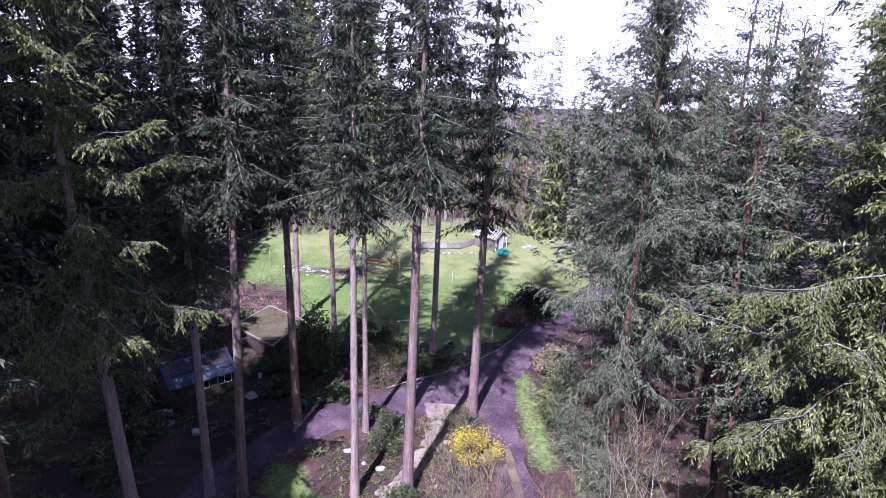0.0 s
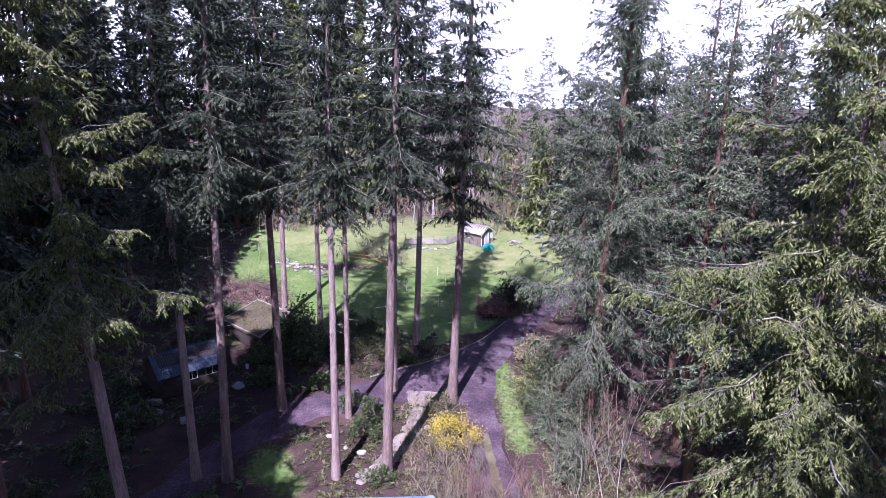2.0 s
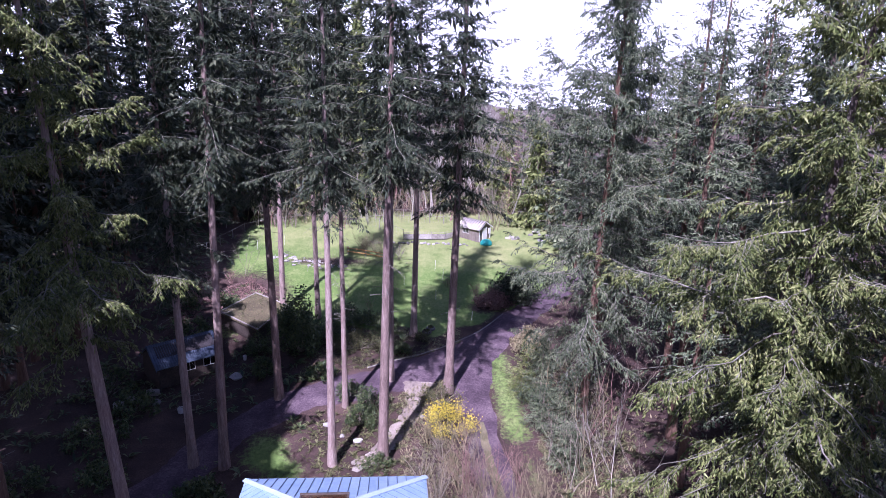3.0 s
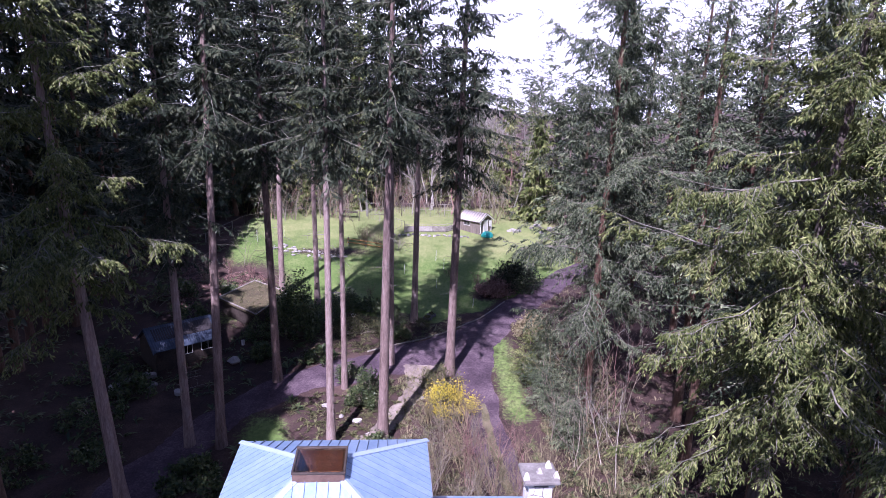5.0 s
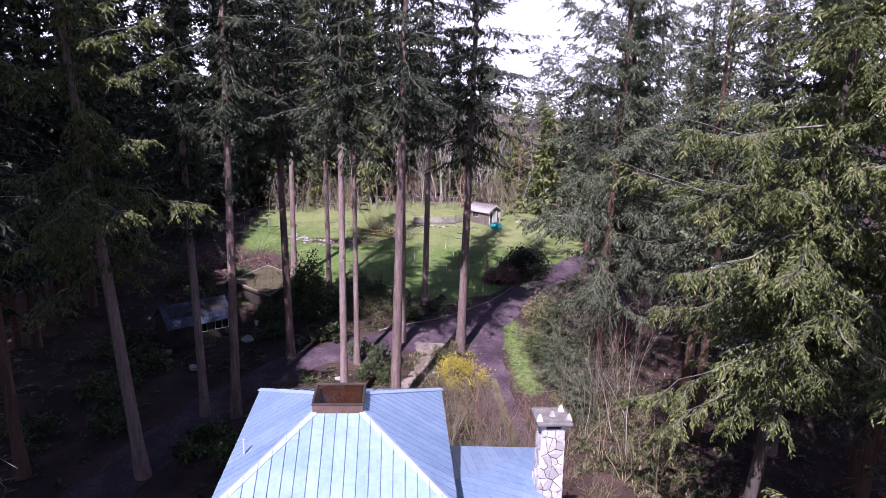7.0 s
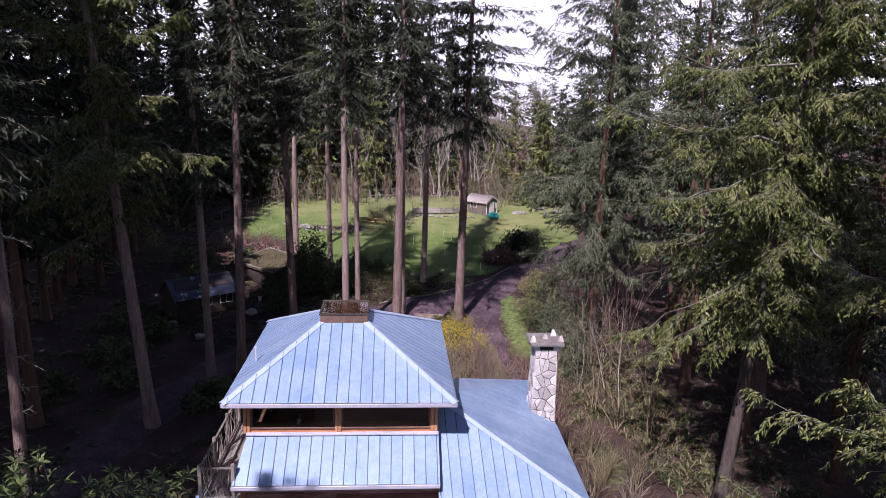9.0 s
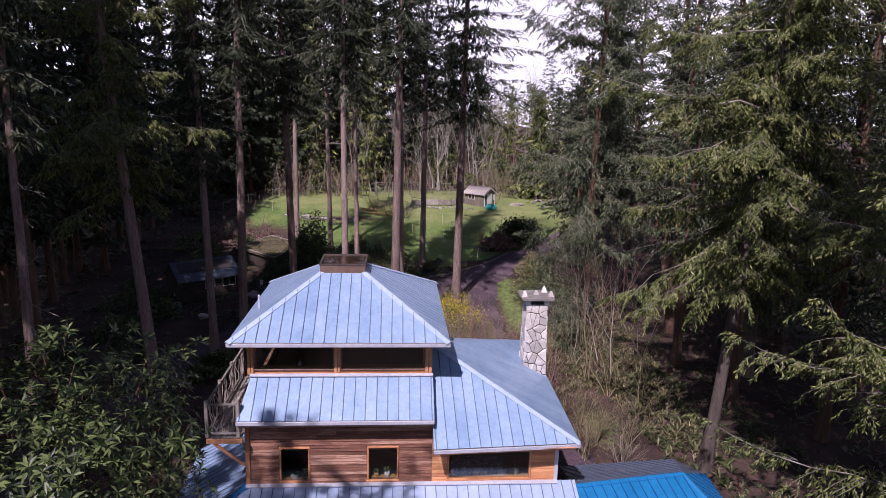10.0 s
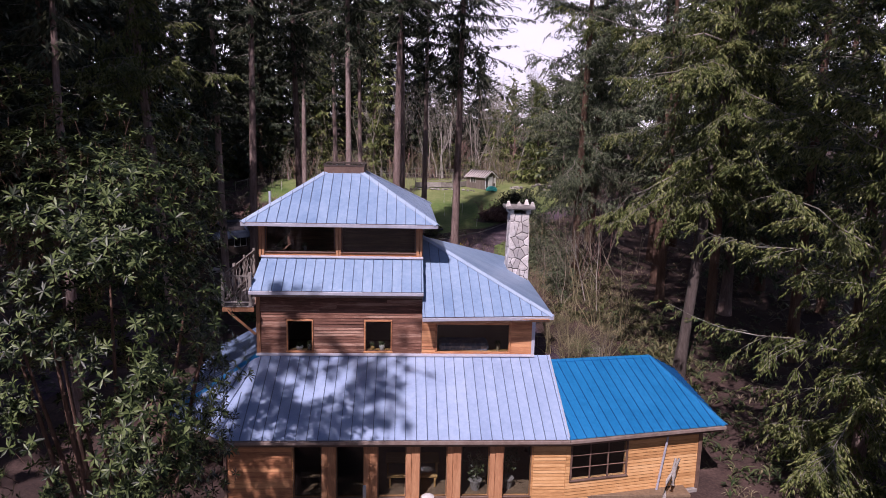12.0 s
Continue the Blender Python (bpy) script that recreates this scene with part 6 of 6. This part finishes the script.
# ---- buildings in the garden ----
def framed_window(parent, m, x, z, w, h, y):
    win = new("window")
    win.parent = parent
    for a, b in (((x - 0.05, y - 0.03, z - 0.05), (x + w + 0.05, y + 0.02, z)), ((x - 0.05, y - 0.03, z + h), (x + w + 0.05, y + 0.02, z + h + 0.05)), ((x - 0.05, y - 0.03, z), (x, y + 0.02, z + h)), ((x + w, y - 0.03, z), (x + w + 0.05, y + 0.02, z + h)), ((x + w / 2 - 0.02, y - 0.025, z), (x + w / 2 + 0.02, y + 0.02, z + h))):
        local_box("frame", a, b, "white", win, m)
    local_box("pane", (x, y - 0.01, z), (x + w, y - 0.002, z + h), "glass", win, m)
    return win


def local_box(name, a, b, mat, parent, m, bevel=0.01, label=""):
    bm = bmesh.new()
    box(bm, a, b, bevel, m)
    me = bpy.data.meshes.new(name)
    bm.to_mesh(me)
    bm.free()
    me.materials.append(M[mat])
    ob = new(name, me)
    ob.parent = parent
    ob.matrix_parent_inverse = (parent.parent.matrix_basis @ parent.matrix_basis if parent.parent else parent.matrix_basis).inverted()
    return tagged(ob, label)


def corrugated(name, x0, x1, p0, p1, mat, parent, m, step=0.19, label=""):
    """A ridged sheet between two eaves lines p0 and p1 = (y, z)."""
    n = int((x1 - x0) / step * 4)
    V = []
    for i in range(n + 1):
        x = x0 + (x1 - x0) * i / n
        h = 0.025 * math.sin(i * math.pi / 2)
        for y, z in (p0, p1):
            V.append(m @ Vector((x, y, z + h + 0.03)))
        for y, z in (p0, p1):
            V.append(m @ Vector((x, y, z + h)))
    F = []
    for i in range(n):
        a, b = i * 4, i * 4 + 4
        F += [(a, b, b + 1, a + 1), (a + 2, a + 3, b + 3, b + 2), (a, a + 2, b + 2, b), (a + 1, b + 1, b + 3, a + 3)]
    me = np_mesh(name, [tuple(v) for v in V], np.array(F))
    me.materials.append(M[mat])
    ob = new(name, me)
    ob.parent = parent
    ob.matrix_parent_inverse = parent.matrix_basis.inverted()
    return tagged(ob, label)


def gable_hut(name, place, turn, size, wall_h, ridge_h, mats, label, category):
    """A small gabled building; front faces -y of its own frame."""
    x, y = place
    t = thing(name, (x, y, gz(x, y)), label, category)
    m = pose(x, y, gz(x, y), 0, 0, turn)
    w, d = size
    local_box("wall", (-w / 2, -d / 2, -0.3), (w / 2, -d / 2 + 0.08, wall_h), mats[0], t, m)
    local_box("wall", (-w / 2, d / 2 - 0.08, -0.3), (w / 2, d / 2, wall_h), mats[0], t, m)
    for sx in (-1, 1):
        bm = bmesh.new()
        out = [(-d / 2 + 0.08, -0.3), (d / 2 - 0.08, -0.3), (d / 2 - 0.08, wall_h), (0, ridge_h - 0.05), (-d / 2 + 0.08, wall_h)]
        a = [bm.verts.new(m @ Vector((sx * w / 2, p, q))) for p, q in out]
        b = [bm.verts.new(m @ Vector((sx * (w / 2 - 0.08), p, q))) for p, q in out]
        bm.faces.new(a), bm.faces.new(b[::-1])
        for i in range(5):
            bm.faces.new((a[i], b[i], b[(i + 1) % 5], a[(i + 1) % 5]))
        bmesh.ops.recalc_face_normals(bm, faces=bm.faces)
        ob = part("gable_wall", bm, mats[0], t)
    sl = (ridge_h - wall_h) / (d / 2)
    corrugated("roof_sheet", -w / 2 - 0.2, w / 2 + 0.2, (-d / 2 - 0.3, wall_h - 0.3 * sl), (0, ridge_h), mats[1], t, m)
    corrugated("roof_sheet", -w / 2 - 0.2, w / 2 + 0.2, (0, ridge_h), (d / 2 + 0.3, wall_h - 0.3 * sl), mats[1], t, m)
    for sx in (-1, 1):
        for sy in (-1, 1):
            bm = bmesh.new()
            p, q = Vector((sx * (w / 2 + 0.2), sy * (d / 2 + 0.32), wall_h - 0.34 * sl)), Vector((sx * (w / 2 + 0.2), 0, ridge_h - 0.02))
            vs = [bm.verts.new(m @ (e + Vector((o, 0, h)))) for e in (p, q) for o, h in ((-0.03, -0.12), (0.03, -0.12), (0.03, 0.03), (-0.03, 0.03))]
            for f4 in ((0, 1, 5, 4), (1, 2, 6, 5), (2, 3, 7, 6), (3, 0, 4, 7), (0, 3, 2, 1), (4, 5, 6, 7)):
                bm.faces.new([vs[i] for i in f4])
            part("bargeboard", bm, mats[2], t)
    return t, m


def sheet_roof(t, m, w, d, wall_h, ridge_h):
    """Battens over the sheets of a small roof."""
    sl = (ridge_h - wall_h) / (d / 2)
    n = 9
    for i in range(n + 1):
        x = -w / 2 - 0.18 + (w + 0.36) * i / n
        for sy in (-1, 1):
            bm = bmesh.new()
            p, q = Vector((x, sy * (d / 2 + 0.3), wall_h - 0.3 * sl + 0.05)), Vector((x, 0, ridge_h + 0.05))
            vs = [bm.verts.new(m @ (e + Vector((o, 0, h)))) for e in (p, q) for o, h in ((-0.035, -0.03), (0.035, -0.03), (0.035, 0.03), (-0.035, 0.03))]
            for f4 in ((0, 1, 5, 4), (1, 2, 6, 5), (2, 3, 7, 6), (3, 0, 4, 7), (0, 3, 2, 1), (4, 5, 6, 7)):
                bm.faces.new([vs[i] for i in f4])
            part("batten", bm, "rust", t)


shed, sm = gable_hut("garden_shed", (13.4, 66.0), -43, (3.2, 2.5), 1.6, 2.35, ("shed_wood", "iron_light", "white"), "small wooden garden shed with pale corrugated roof", "shed")
sheet_roof(shed, sm, 3.2, 2.5, 1.6, 2.35)
m2 = sm @ pose(0, 0, 0, 0, 0, 90)
local_box("door", (-0.45, -1.66, 0.0), (0.35, -1.605, 1.5), "white", shed, m2, label="white door")
for a, b in (((-0.52, -1.68, 0), (-0.45, -1.6, 1.58)), ((0.35, -1.68, 0), (0.42, -1.6, 1.58)), ((0.75, -1.68, 0.6), (1.1, -1.61, 1.35)), ((-1.22, -1.68, -0.1), (-1.12, -1.6, 1.55)), ((1.14, -1.68, -0.1), (1.24, -1.6, 1.55))):
    local_box("trim_board", a, b, "white", shed, m2)
framed_window(shed, sm, -0.9, 0.75, 0.9, 0.7, -1.26)

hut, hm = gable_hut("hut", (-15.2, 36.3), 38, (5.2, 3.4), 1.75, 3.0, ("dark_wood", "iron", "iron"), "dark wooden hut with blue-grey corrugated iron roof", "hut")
framed_window(hut, hm, -0.4, 0.75, 0.8, 0.75, -1.72)
framed_window(hut, hm, 1.2, 0.75, 1.1, 0.75, -1.72)
corrugated("roof_sheet", -2.35, 2.55, (-1.2, 2.15), (-0.25, 2.84), "rust", hut, hm, label="rusty brown roof sheet")
local_box("post", (-2.75, -2.3, -0.3), (-2.63, -2.18, 1.5), "dark_wood", hut, hm)

# low building with an earth roof
eb = thing("earth_roofed_barn", (-10.6, 43.4, gz(-10.6, 43.4)), "low dark barn with a mossy earth roof and pale edge boards", "barn")
corners = [(-9.4, 39.3), (-7.4, 44.6), (-11.0, 47.4), (-13.5, 43.0)]
ez = [4.15, 4.45, 4.75, 4.45]
part("roof", slab_mesh("roof", [(*c, z) for c, z in zip(corners, (4.15, 4.45, 4.75, 4.45))], 0.22), "moss", eb, "mossy earth roof")
for i in range(4):
    a, b = Vector((*corners[i], ez[i] + 0.03)), Vector((*corners[(i + 1) % 4], ez[(i + 1) % 4] + 0.03))
    bar("edge_board", a, b, 0.1, 0.1, "grey_wood", eb)
    c = Vector((-10.3, 43.6, 0))
    lo = [Vector((*(Vector((*p, 0)) + (c - Vector((*p, 0))) * 0.1).xy, 0)) for p in (corners[i], corners[(i + 1) % 4])]
    bm = bmesh.new()
    vs = [bm.verts.new((p.x, p.y, z)) for p, z in ((lo[0], gz(lo[0].x, lo[0].y) - 0.3), (lo[1], gz(lo[1].x, lo[1].y) - 0.3), (lo[1], ez[(i + 1) % 4] - 0.22), (lo[0], ez[i] - 0.22))]
    nrm = (vs[1].co - vs[0].co).cross(vs[3].co - vs[0].co).normalized() * 0.12
    vb = [bm.verts.new(v.co - nrm) for v in vs]
    bm.faces.new(vs), bm.faces.new(vb[::-1])
    for j in range(4):
        bm.faces.new((vs[j], vb[j], vb[(j + 1) % 4], vs[(j + 1) % 4]))
    bmesh.ops.recalc_face_normals(bm, faces=bm.faces)
    part("wall", bm, "dark_wood", eb)


# tufts on the earth roof
er = np.random.default_rng(231)
fu, fv = er.random(900), er.random(900)
cq = [np.array([*p, q]) for p, q in zip(corners, ez)]
tp = (np.outer((1 - fu) * (1 - fv), cq[0]) + np.outer(fu * (1 - fv), cq[1]) + np.outer(fu * fv, cq[2]) + np.outer((1 - fu) * fv, cq[3]))
tw = unit(np.c_[er.normal(0, 0.7, (900, 2)), er.uniform(0.2, 1.0, 900)])
tv, tf = blades(tp, tw, unit(np.cross(tw, [0.2, 0.1, 1.0])), er.uniform(0.12, 0.4, 900), er.uniform(0.015, 0.05, 900), False, 0.3)
put("roof_tufts", np_mesh("roof_tufts", tv, tf), "leaf_olive", eb, "olive grass tufts", "stuff")


# ---- fences ----
def fence(pts, label, post_h=1.2, rails=(0.5, 1.05), gap=1.6, mat="grey_wood", wire=True, name="fence", solid=None):
    t = thing(name, (*pts[0], gz(*pts[0])), label, "fence", "garden fences")
    for (x0, y0), (x1, y1) in zip(pts, pts[1:]):
        L = math.hypot(x1 - x0, y1 - y0)
        n = max(1, round(L / gap))
        for i in range(n + 1):
            x, y = x0 + (x1 - x0) * i / n, y0 + (y1 - y0) * i / n
            box_part("post", (x - 0.035, y - 0.035, gz(x, y) - 0.2), (x + 0.035, y + 0.035, gz(x, y) + post_h), mat, t)
            if i < n:
                u, v = x0 + (x1 - x0) * (i + 1) / n, y0 + (y1 - y0) * (i + 1) / n
                for r in rails:
                    bar("rail", (x, y - 0.06, gz(x, y) + r), (u, v - 0.06, gz(u, v) + r), 0.03, 0.04, mat, t)
                if wire:
                    ps = [(np.array([[x + (u - x) * f, y + (v - y) * f, gz(x, y) + 0.05], [x + (u - x) * f, y + (v - y) * f, gz(x, y) + post_h - 0.05]]), np.array([0.006, 0.006])) for f in np.arange(0.1, 1, 0.12)]
                    vv, ff = tubes(ps, 3)
                    put("netting", np_mesh("netting", vv, ff), "wire", t, kind="stuff")
                if solid:
                    bar(solid, (x, y - 0.03, gz(x, y) + 0.45), (u, v - 0.03, gz(u, v) + 0.45), 0.03, 0.7, "grey_wood", t)
    return t


fence([(11.6, 66.6), (9.5, 64.9), (4.2, 64.6)], "silvered board fence of the kitchen garden", 1.1, (1.05,), 1.8, solid="panel")
fence([(4.2, 64.6), (-0.5, 70.5), (-1.0, 76)], "post and wire fence round the kitchen garden", 1.5, (1.4,), 2.2)
fence([(-0.5, 70.5), (-9, 71.5), (-16, 67), (-19, 60)], "thin post and wire fence behind the meadow", 1.2, (1.1,), 2.6, wire=False)
fence([(11.8, 72), (4, 72.5), (-0.8, 72)], "tall grey netting fence of the kitchen garden", 1.9, (1.8, 1.0), 2.0)
rail = thing("log_rail", (-2.2, 59.5, gz(-2.2, 59.5)), "low rail fence of yellowish peeled logs", "fence", "garden fences")
for z in (0.35, 0.75):
    p = np.array([[-2.6, 59.7, gz(-2.6, 59.7) + z], [-0.4, 58.8, gz(-0.4, 58.8) + z + 0.03], [1.9, 57.9, gz(1.9, 57.9) + z]])
    v, f = tubes([(p, np.array([0.07, 0.065, 0.06]))], 8)
    put("log", np_mesh("log", v, f, True), "pine", rail)
for x, y in ((-2.5, 59.75), (-0.4, 58.9), (1.8, 58.0)):
    p = np.array([[x, y, gz(x, y) - 0.1], [x, y, gz(x, y) + 0.95]])
    v, f = tubes([(p, np.array([0.08, 0.07]))], 8)
    put("post", np_mesh("post", v, f, True), "grey_wood", rail)


# ---- small garden things ----
def lathe(bm, prof, c, seg=20):
    rings = [[bm.verts.new((c[0] + r * math.cos(j * 6.2832 / seg), c[1] + r * math.sin(j * 6.2832 / seg), c[2] + z)) for j in range(seg)] for r, z in prof]
    for a, b in zip(rings, rings[1:]):
        for j in range(seg):
            bm.faces.new((a[j], a[(j + 1) % seg], b[(j + 1) % seg], b[j]))
    bm.faces.new(rings[0][::-1]), bm.faces.new(rings[-1])


bm = bmesh.new()
lathe(bm, [(0.75, 0), (0.78, 0.12), (0.7, 0.35), (0.5, 0.55), (0.2, 0.64)], (14.6, 63.4, gz(14.6, 63.4)))
tagged(part("tub", bm, "teal"), "upturned turquoise plastic tub on the grass", "tub")
bk = thing("bucket", (-10.2, 37.5, gz(-10.2, 37.5)), "white plastic bucket beside the hut", "bucket")
bm = bmesh.new()
lathe(bm, [(0.13, 0), (0.17, 0.36), (0.18, 0.36), (0.18, 0.4), (0.16, 0.4), (0.12, 0.05)], (-10.2, 37.5, gz(-10.2, 37.5)), 14)
part("pail", bm, "white", bk)
p = [(-10.2 + 0.18 * math.cos(a), 37.5, gz(-10.2, 37.5) + 0.38 + 0.15 * math.sin(a)) for a in np.linspace(0, math.pi, 9)]
v, f = tubes([(np.array(p), np.full(9, 0.008))], 4)
put("handle", np_mesh("handle", v, f), "wire", bk)
for x, y in ((5.9, 40.2), (6.3, 40.9)):
    ty = thing("tyre_planter", (x, y, gz(x, y)), "old grey tyre used as a planter on the meadow edge", "planter", "tyre planters")
    bm = bmesh.new()
    seg = 20
    prof = [(0.25, 0.02), (0.36, 0.0), (0.44, 0.06), (0.44, 0.2), (0.36, 0.26), (0.26, 0.24)]
    rings = [[bm.verts.new((x + r * math.cos(j * 6.2832 / seg), y + r * math.sin(j * 6.2832 / seg), gz(x, y) + z)) for j in range(seg)] for r, z in prof]
    for a, b in zip(rings, rings[1:] + rings[:1]):
        for j in range(seg):
            bm.faces.new((a[j], a[(j + 1) % seg], b[(j + 1) % seg], b[j]))
    part("tyre", bm, "rubber", ty)
    n = 90
    w = unit(sr.normal(0, 0.5, (n, 3)) + [0, 0, 1.0])
    pos = np.array([x, y, gz(x, y) + 0.2]) + sr.normal(0, 0.12, (n, 3)) * [1, 1, 0.3]
    v, f = blades(pos, w, unit(np.cross(w, sr.normal(0, 1, (n, 3)))), np.full(n, 0.3), np.full(n, 0.04), False, 0.2)
    put("sprigs", np_mesh("sprigs", v, f), "leaf_olive", ty, kind="stuff")


def plank_table(x, y, w, d, h, mat, label, z=None, name="table", group="", bench=False):
    z = gz(x, y) if z is None else z
    t = thing(name, (x, y, z), label, "bench" if bench else "table", group)
    n = 3 if bench else 5
    for i in range(n):
        box_part("tabletop_plank" if not bench else "seat_plank", (x - w / 2, y - d / 2 + i * d / n, z + h - 0.04), (x + w / 2, y - d / 2 + (i + 1) * d / n - 0.008, z + h), mat, t)
    for sx in (-1, 1):
        for sy in (-1, 1):
            a, b = x + sx * (w / 2 - 0.1), y + sy * (d / 2 - 0.06)
            box_part("leg", (a - 0.035, b - 0.035, z), (a + 0.035, b + 0.035, z + h - 0.04), mat, t)
    return t


plank_table(-23.6, 57.8, 1.8, 0.8, 0.78, "grey_wood", "weathered grey garden table at the wood's edge")
plank_table(-3.0, 71.0, 2.2, 0.9, 0.78, "dark_wood", "dark picnic table behind the meadow")
for i, (x, y, h) in enumerate([(8.3, 52.5, 1.2), (9.4, 49.5, 1.1), (7.2, 47.5, 1.0), (4.0, 51.0, 1.1), (10.4, 42.8, 0.9), (7.6, 55.0, 1.2), (-13.2, 60.5, 1.3), (-10.4, 62.5, 1.3)]):
    p = np.array([[x, y, gz(x, y) - 0.1], [x + sr.normal(0, 0.04), y, gz(x, y) + h]])
    v, f = tubes([(p, np.array([0.022, 0.018]))], 6)
    tagged(put("stake", np_mesh("stake", v, f, True), "white"), "thin pale garden stake in the grass", "stake", "stakes in the meadow")

wx, wy = -0.75, 38.2
wz = gz(wx, wy) + 1.35
loop = [((0.17 * math.sin(a) ** 3), (0.14 * math.cos(a) - 0.055 * math.cos(2 * a) - 0.02 * math.cos(3 * a))) for a in np.linspace(0, 2 * math.pi, 25)]
v, f = tubes([(np.array([(wx + p, wy, wz + q) for p, q in loop]), np.full(25, 0.035))], 6)
wr2 = thing("garden_heart", (wx, wy, gz(wx, wy)), "pale heart-shaped ornament on a thin stake", "ornament")
put("heart", np_mesh("heart", v, f, True), "white", wr2)
v, f = tubes([(np.array([[wx, wy, gz(wx, wy) - 0.1], [wx, wy, wz - 0.2]]), np.array([0.015, 0.012]))], 6)
put("stake", np_mesh("stake", v, f, True), "grey_wood", wr2)

# ---- inside the house ----
plank_table(3.1, -1.6, 2.2, 0.9, 0.75, "pine", "golden pine dining table in the sun room", -0.62)
plank_table(3.1, -2.5, 2.0, 0.34, 0.45, "pine", "golden pine bench beside the dining table", -0.62, "bench", "", True)
plank_table(-0.9, -2.4, 0.9, 0.6, 0.5, "floorboard", "small dark side table by the window", -0.62, "side_table")
bed = thing("day_bed", (5.6, 0.8, 3.2), "day bed with blue patterned cover by the picture window", "bed")
box_part("base", (4.25, 0.32, 3.1), (6.35, 1.3, 4.0), "floorboard", bed)
bm = bmesh.new()
box(bm, (4.22, 0.3, 4.002), (6.38, 1.32, 4.4), 0.09)
part("cover", bm, "blue_cloth", bed)
box_part("floor", (3.46, 0.28, 2.95), (8.14, 8.05, 3.09), "floorboard", house)
box_part("wall", (3.45, 3.0, 3.1), (8.14, 3.1, 6.0), "inside", house)
for x, y, h in ((6.9, -2.7, 1.5), (5.6, -2.8, 1.1)):
    pt = thing("potted_plant", (x, y, -0.62), "leafy plant in a grey pot inside the sun room", "plant", "plants in the sun room")
    bm = bmesh.new()
    lathe(bm, [(0.17, 0), (0.24, 0.35), (0.27, 0.36), (0.27, 0.42), (0.22, 0.42)], (x, y, -0.62), 16)
    part("pot", bm, "stone_grey", pt)
    v, f = tubes(bare_paths(np.random.default_rng(int(x * 10)), h * 0.7, 0.6, 2, 0.03, (x, y, -0.25)), 4)
    put("stems", np_mesh("stems", v, f, True), "grey_wood", pt)
    n = 260
    c = np.array([x, y, -0.2 + h * 0.6]) + sr.normal(0, 0.2, (n, 3)) * [1, 1, 1.4]
    w = unit(sr.normal(0, 1, (n, 3)))
    v, f = blades(c, w, unit(np.cross(w, sr.normal(0, 1, (n, 3)))), np.full(n, 0.14), np.full(n, 0.035), False, 0.3)
    put("foliage", np_mesh("foliage", v, f), "leaf_shrub", pt, kind="stuff")
lg = thing("leaning_timber", (13.2, -3.6, gz(13.2, -3.6)), "silvered forked timber leaning beside the downpipe", "timber")
for a, b in (((12.9, -3.7, -0.95), (13.6, -3.0, 0.75)), ((13.3, -3.5, -0.1), (13.75, -3.0, 0.8))):
    p = np.linspace(a, b, 5) + sr.normal(0, 0.03, (5, 3))
    v, f = tubes([(p, np.linspace(0.09, 0.05, 5))], 8)
    put("pole", np_mesh("pole", v, f, True), "grey_wood", lg)

bm = bmesh.new()
box(bm, (1.24, -4.56, -0.95), (1.36, -4.44, 0.5), 0.015)
tagged(part("garden_post", bm, "white"), "short white painted post before the glazing", "post")
bm = bmesh.new()
lathe(bm, [(0.2, -0.97), (0.26, -0.5), (0.2, -0.1), (0.24, 0.05), (0.1, 0.12)], (3.64, -4.5, 0.0), 16)
tagged(part("garden_urn", bm, "white"), "white garden urn standing before the glazing", "urn")

# things on the window sills of the upper floors
for x, y, z, r, h, mt, lab in ((-1.75, 0.32, 4.12, 0.16, 0.16, "white", "white bowl on the window sill"), (-1.35, 0.34, 4.12, 0.07, 0.24, "stone_grey", "grey jug on the window sill"), (1.75, 0.34, 4.12, 0.12, 0.2, "white", "white flower pot on the window sill"), (1.35, 0.36, 4.12, 0.09, 0.16, "pine", "small yellow pot on the window sill"), (-1.6, 1.2, 8.26, 0.07, 0.2, "white", "white vase on the clerestory sill"), (6.75, 0.34, 4.1, 0.1, 0.3, "straw", "straw-coloured vase on the window sill")):
    t = thing("sill_vessel", (x, y, z), lab, "vessel", "vessels on the sills")
    bm = bmesh.new()
    lathe(bm, [(r * 0.7, 0), (r, h * 0.6), (r * 0.85, h), (r * 0.75, h)], (x, y, z), 14)
    part("vessel", bm, mt, t)
    n = 40
    w = unit(sr.normal(0, 0.6, (n, 3)) + [0, 0, 0.9])
    pos = np.array([x, y, z + h]) + sr.normal(0, 0.04, (n, 3))
    v, f = blades(pos, w, unit(np.cross(w, sr.normal(0, 1, (n, 3)))), np.full(n, 0.18), np.full(n, 0.02), False, 0.2)
    put("sprigs", np_mesh("sprigs", v, f), "leaf_shrub", t, kind="stuff")
for x0, x1, y in ((-2.3, -1.1, 0.28), (0.96, 2.22, 0.28), (4.0, 7.3, 0.28), (-3.3, 3.2, 1.11)):
    z = 8.2 if y > 1 else 4.06
    tagged(box_part("shelf", (x0, y, z), (x1, y + 0.25, z + 0.055), "pine"), "pine shelf behind the window", "shelf", "shelves behind the windows")
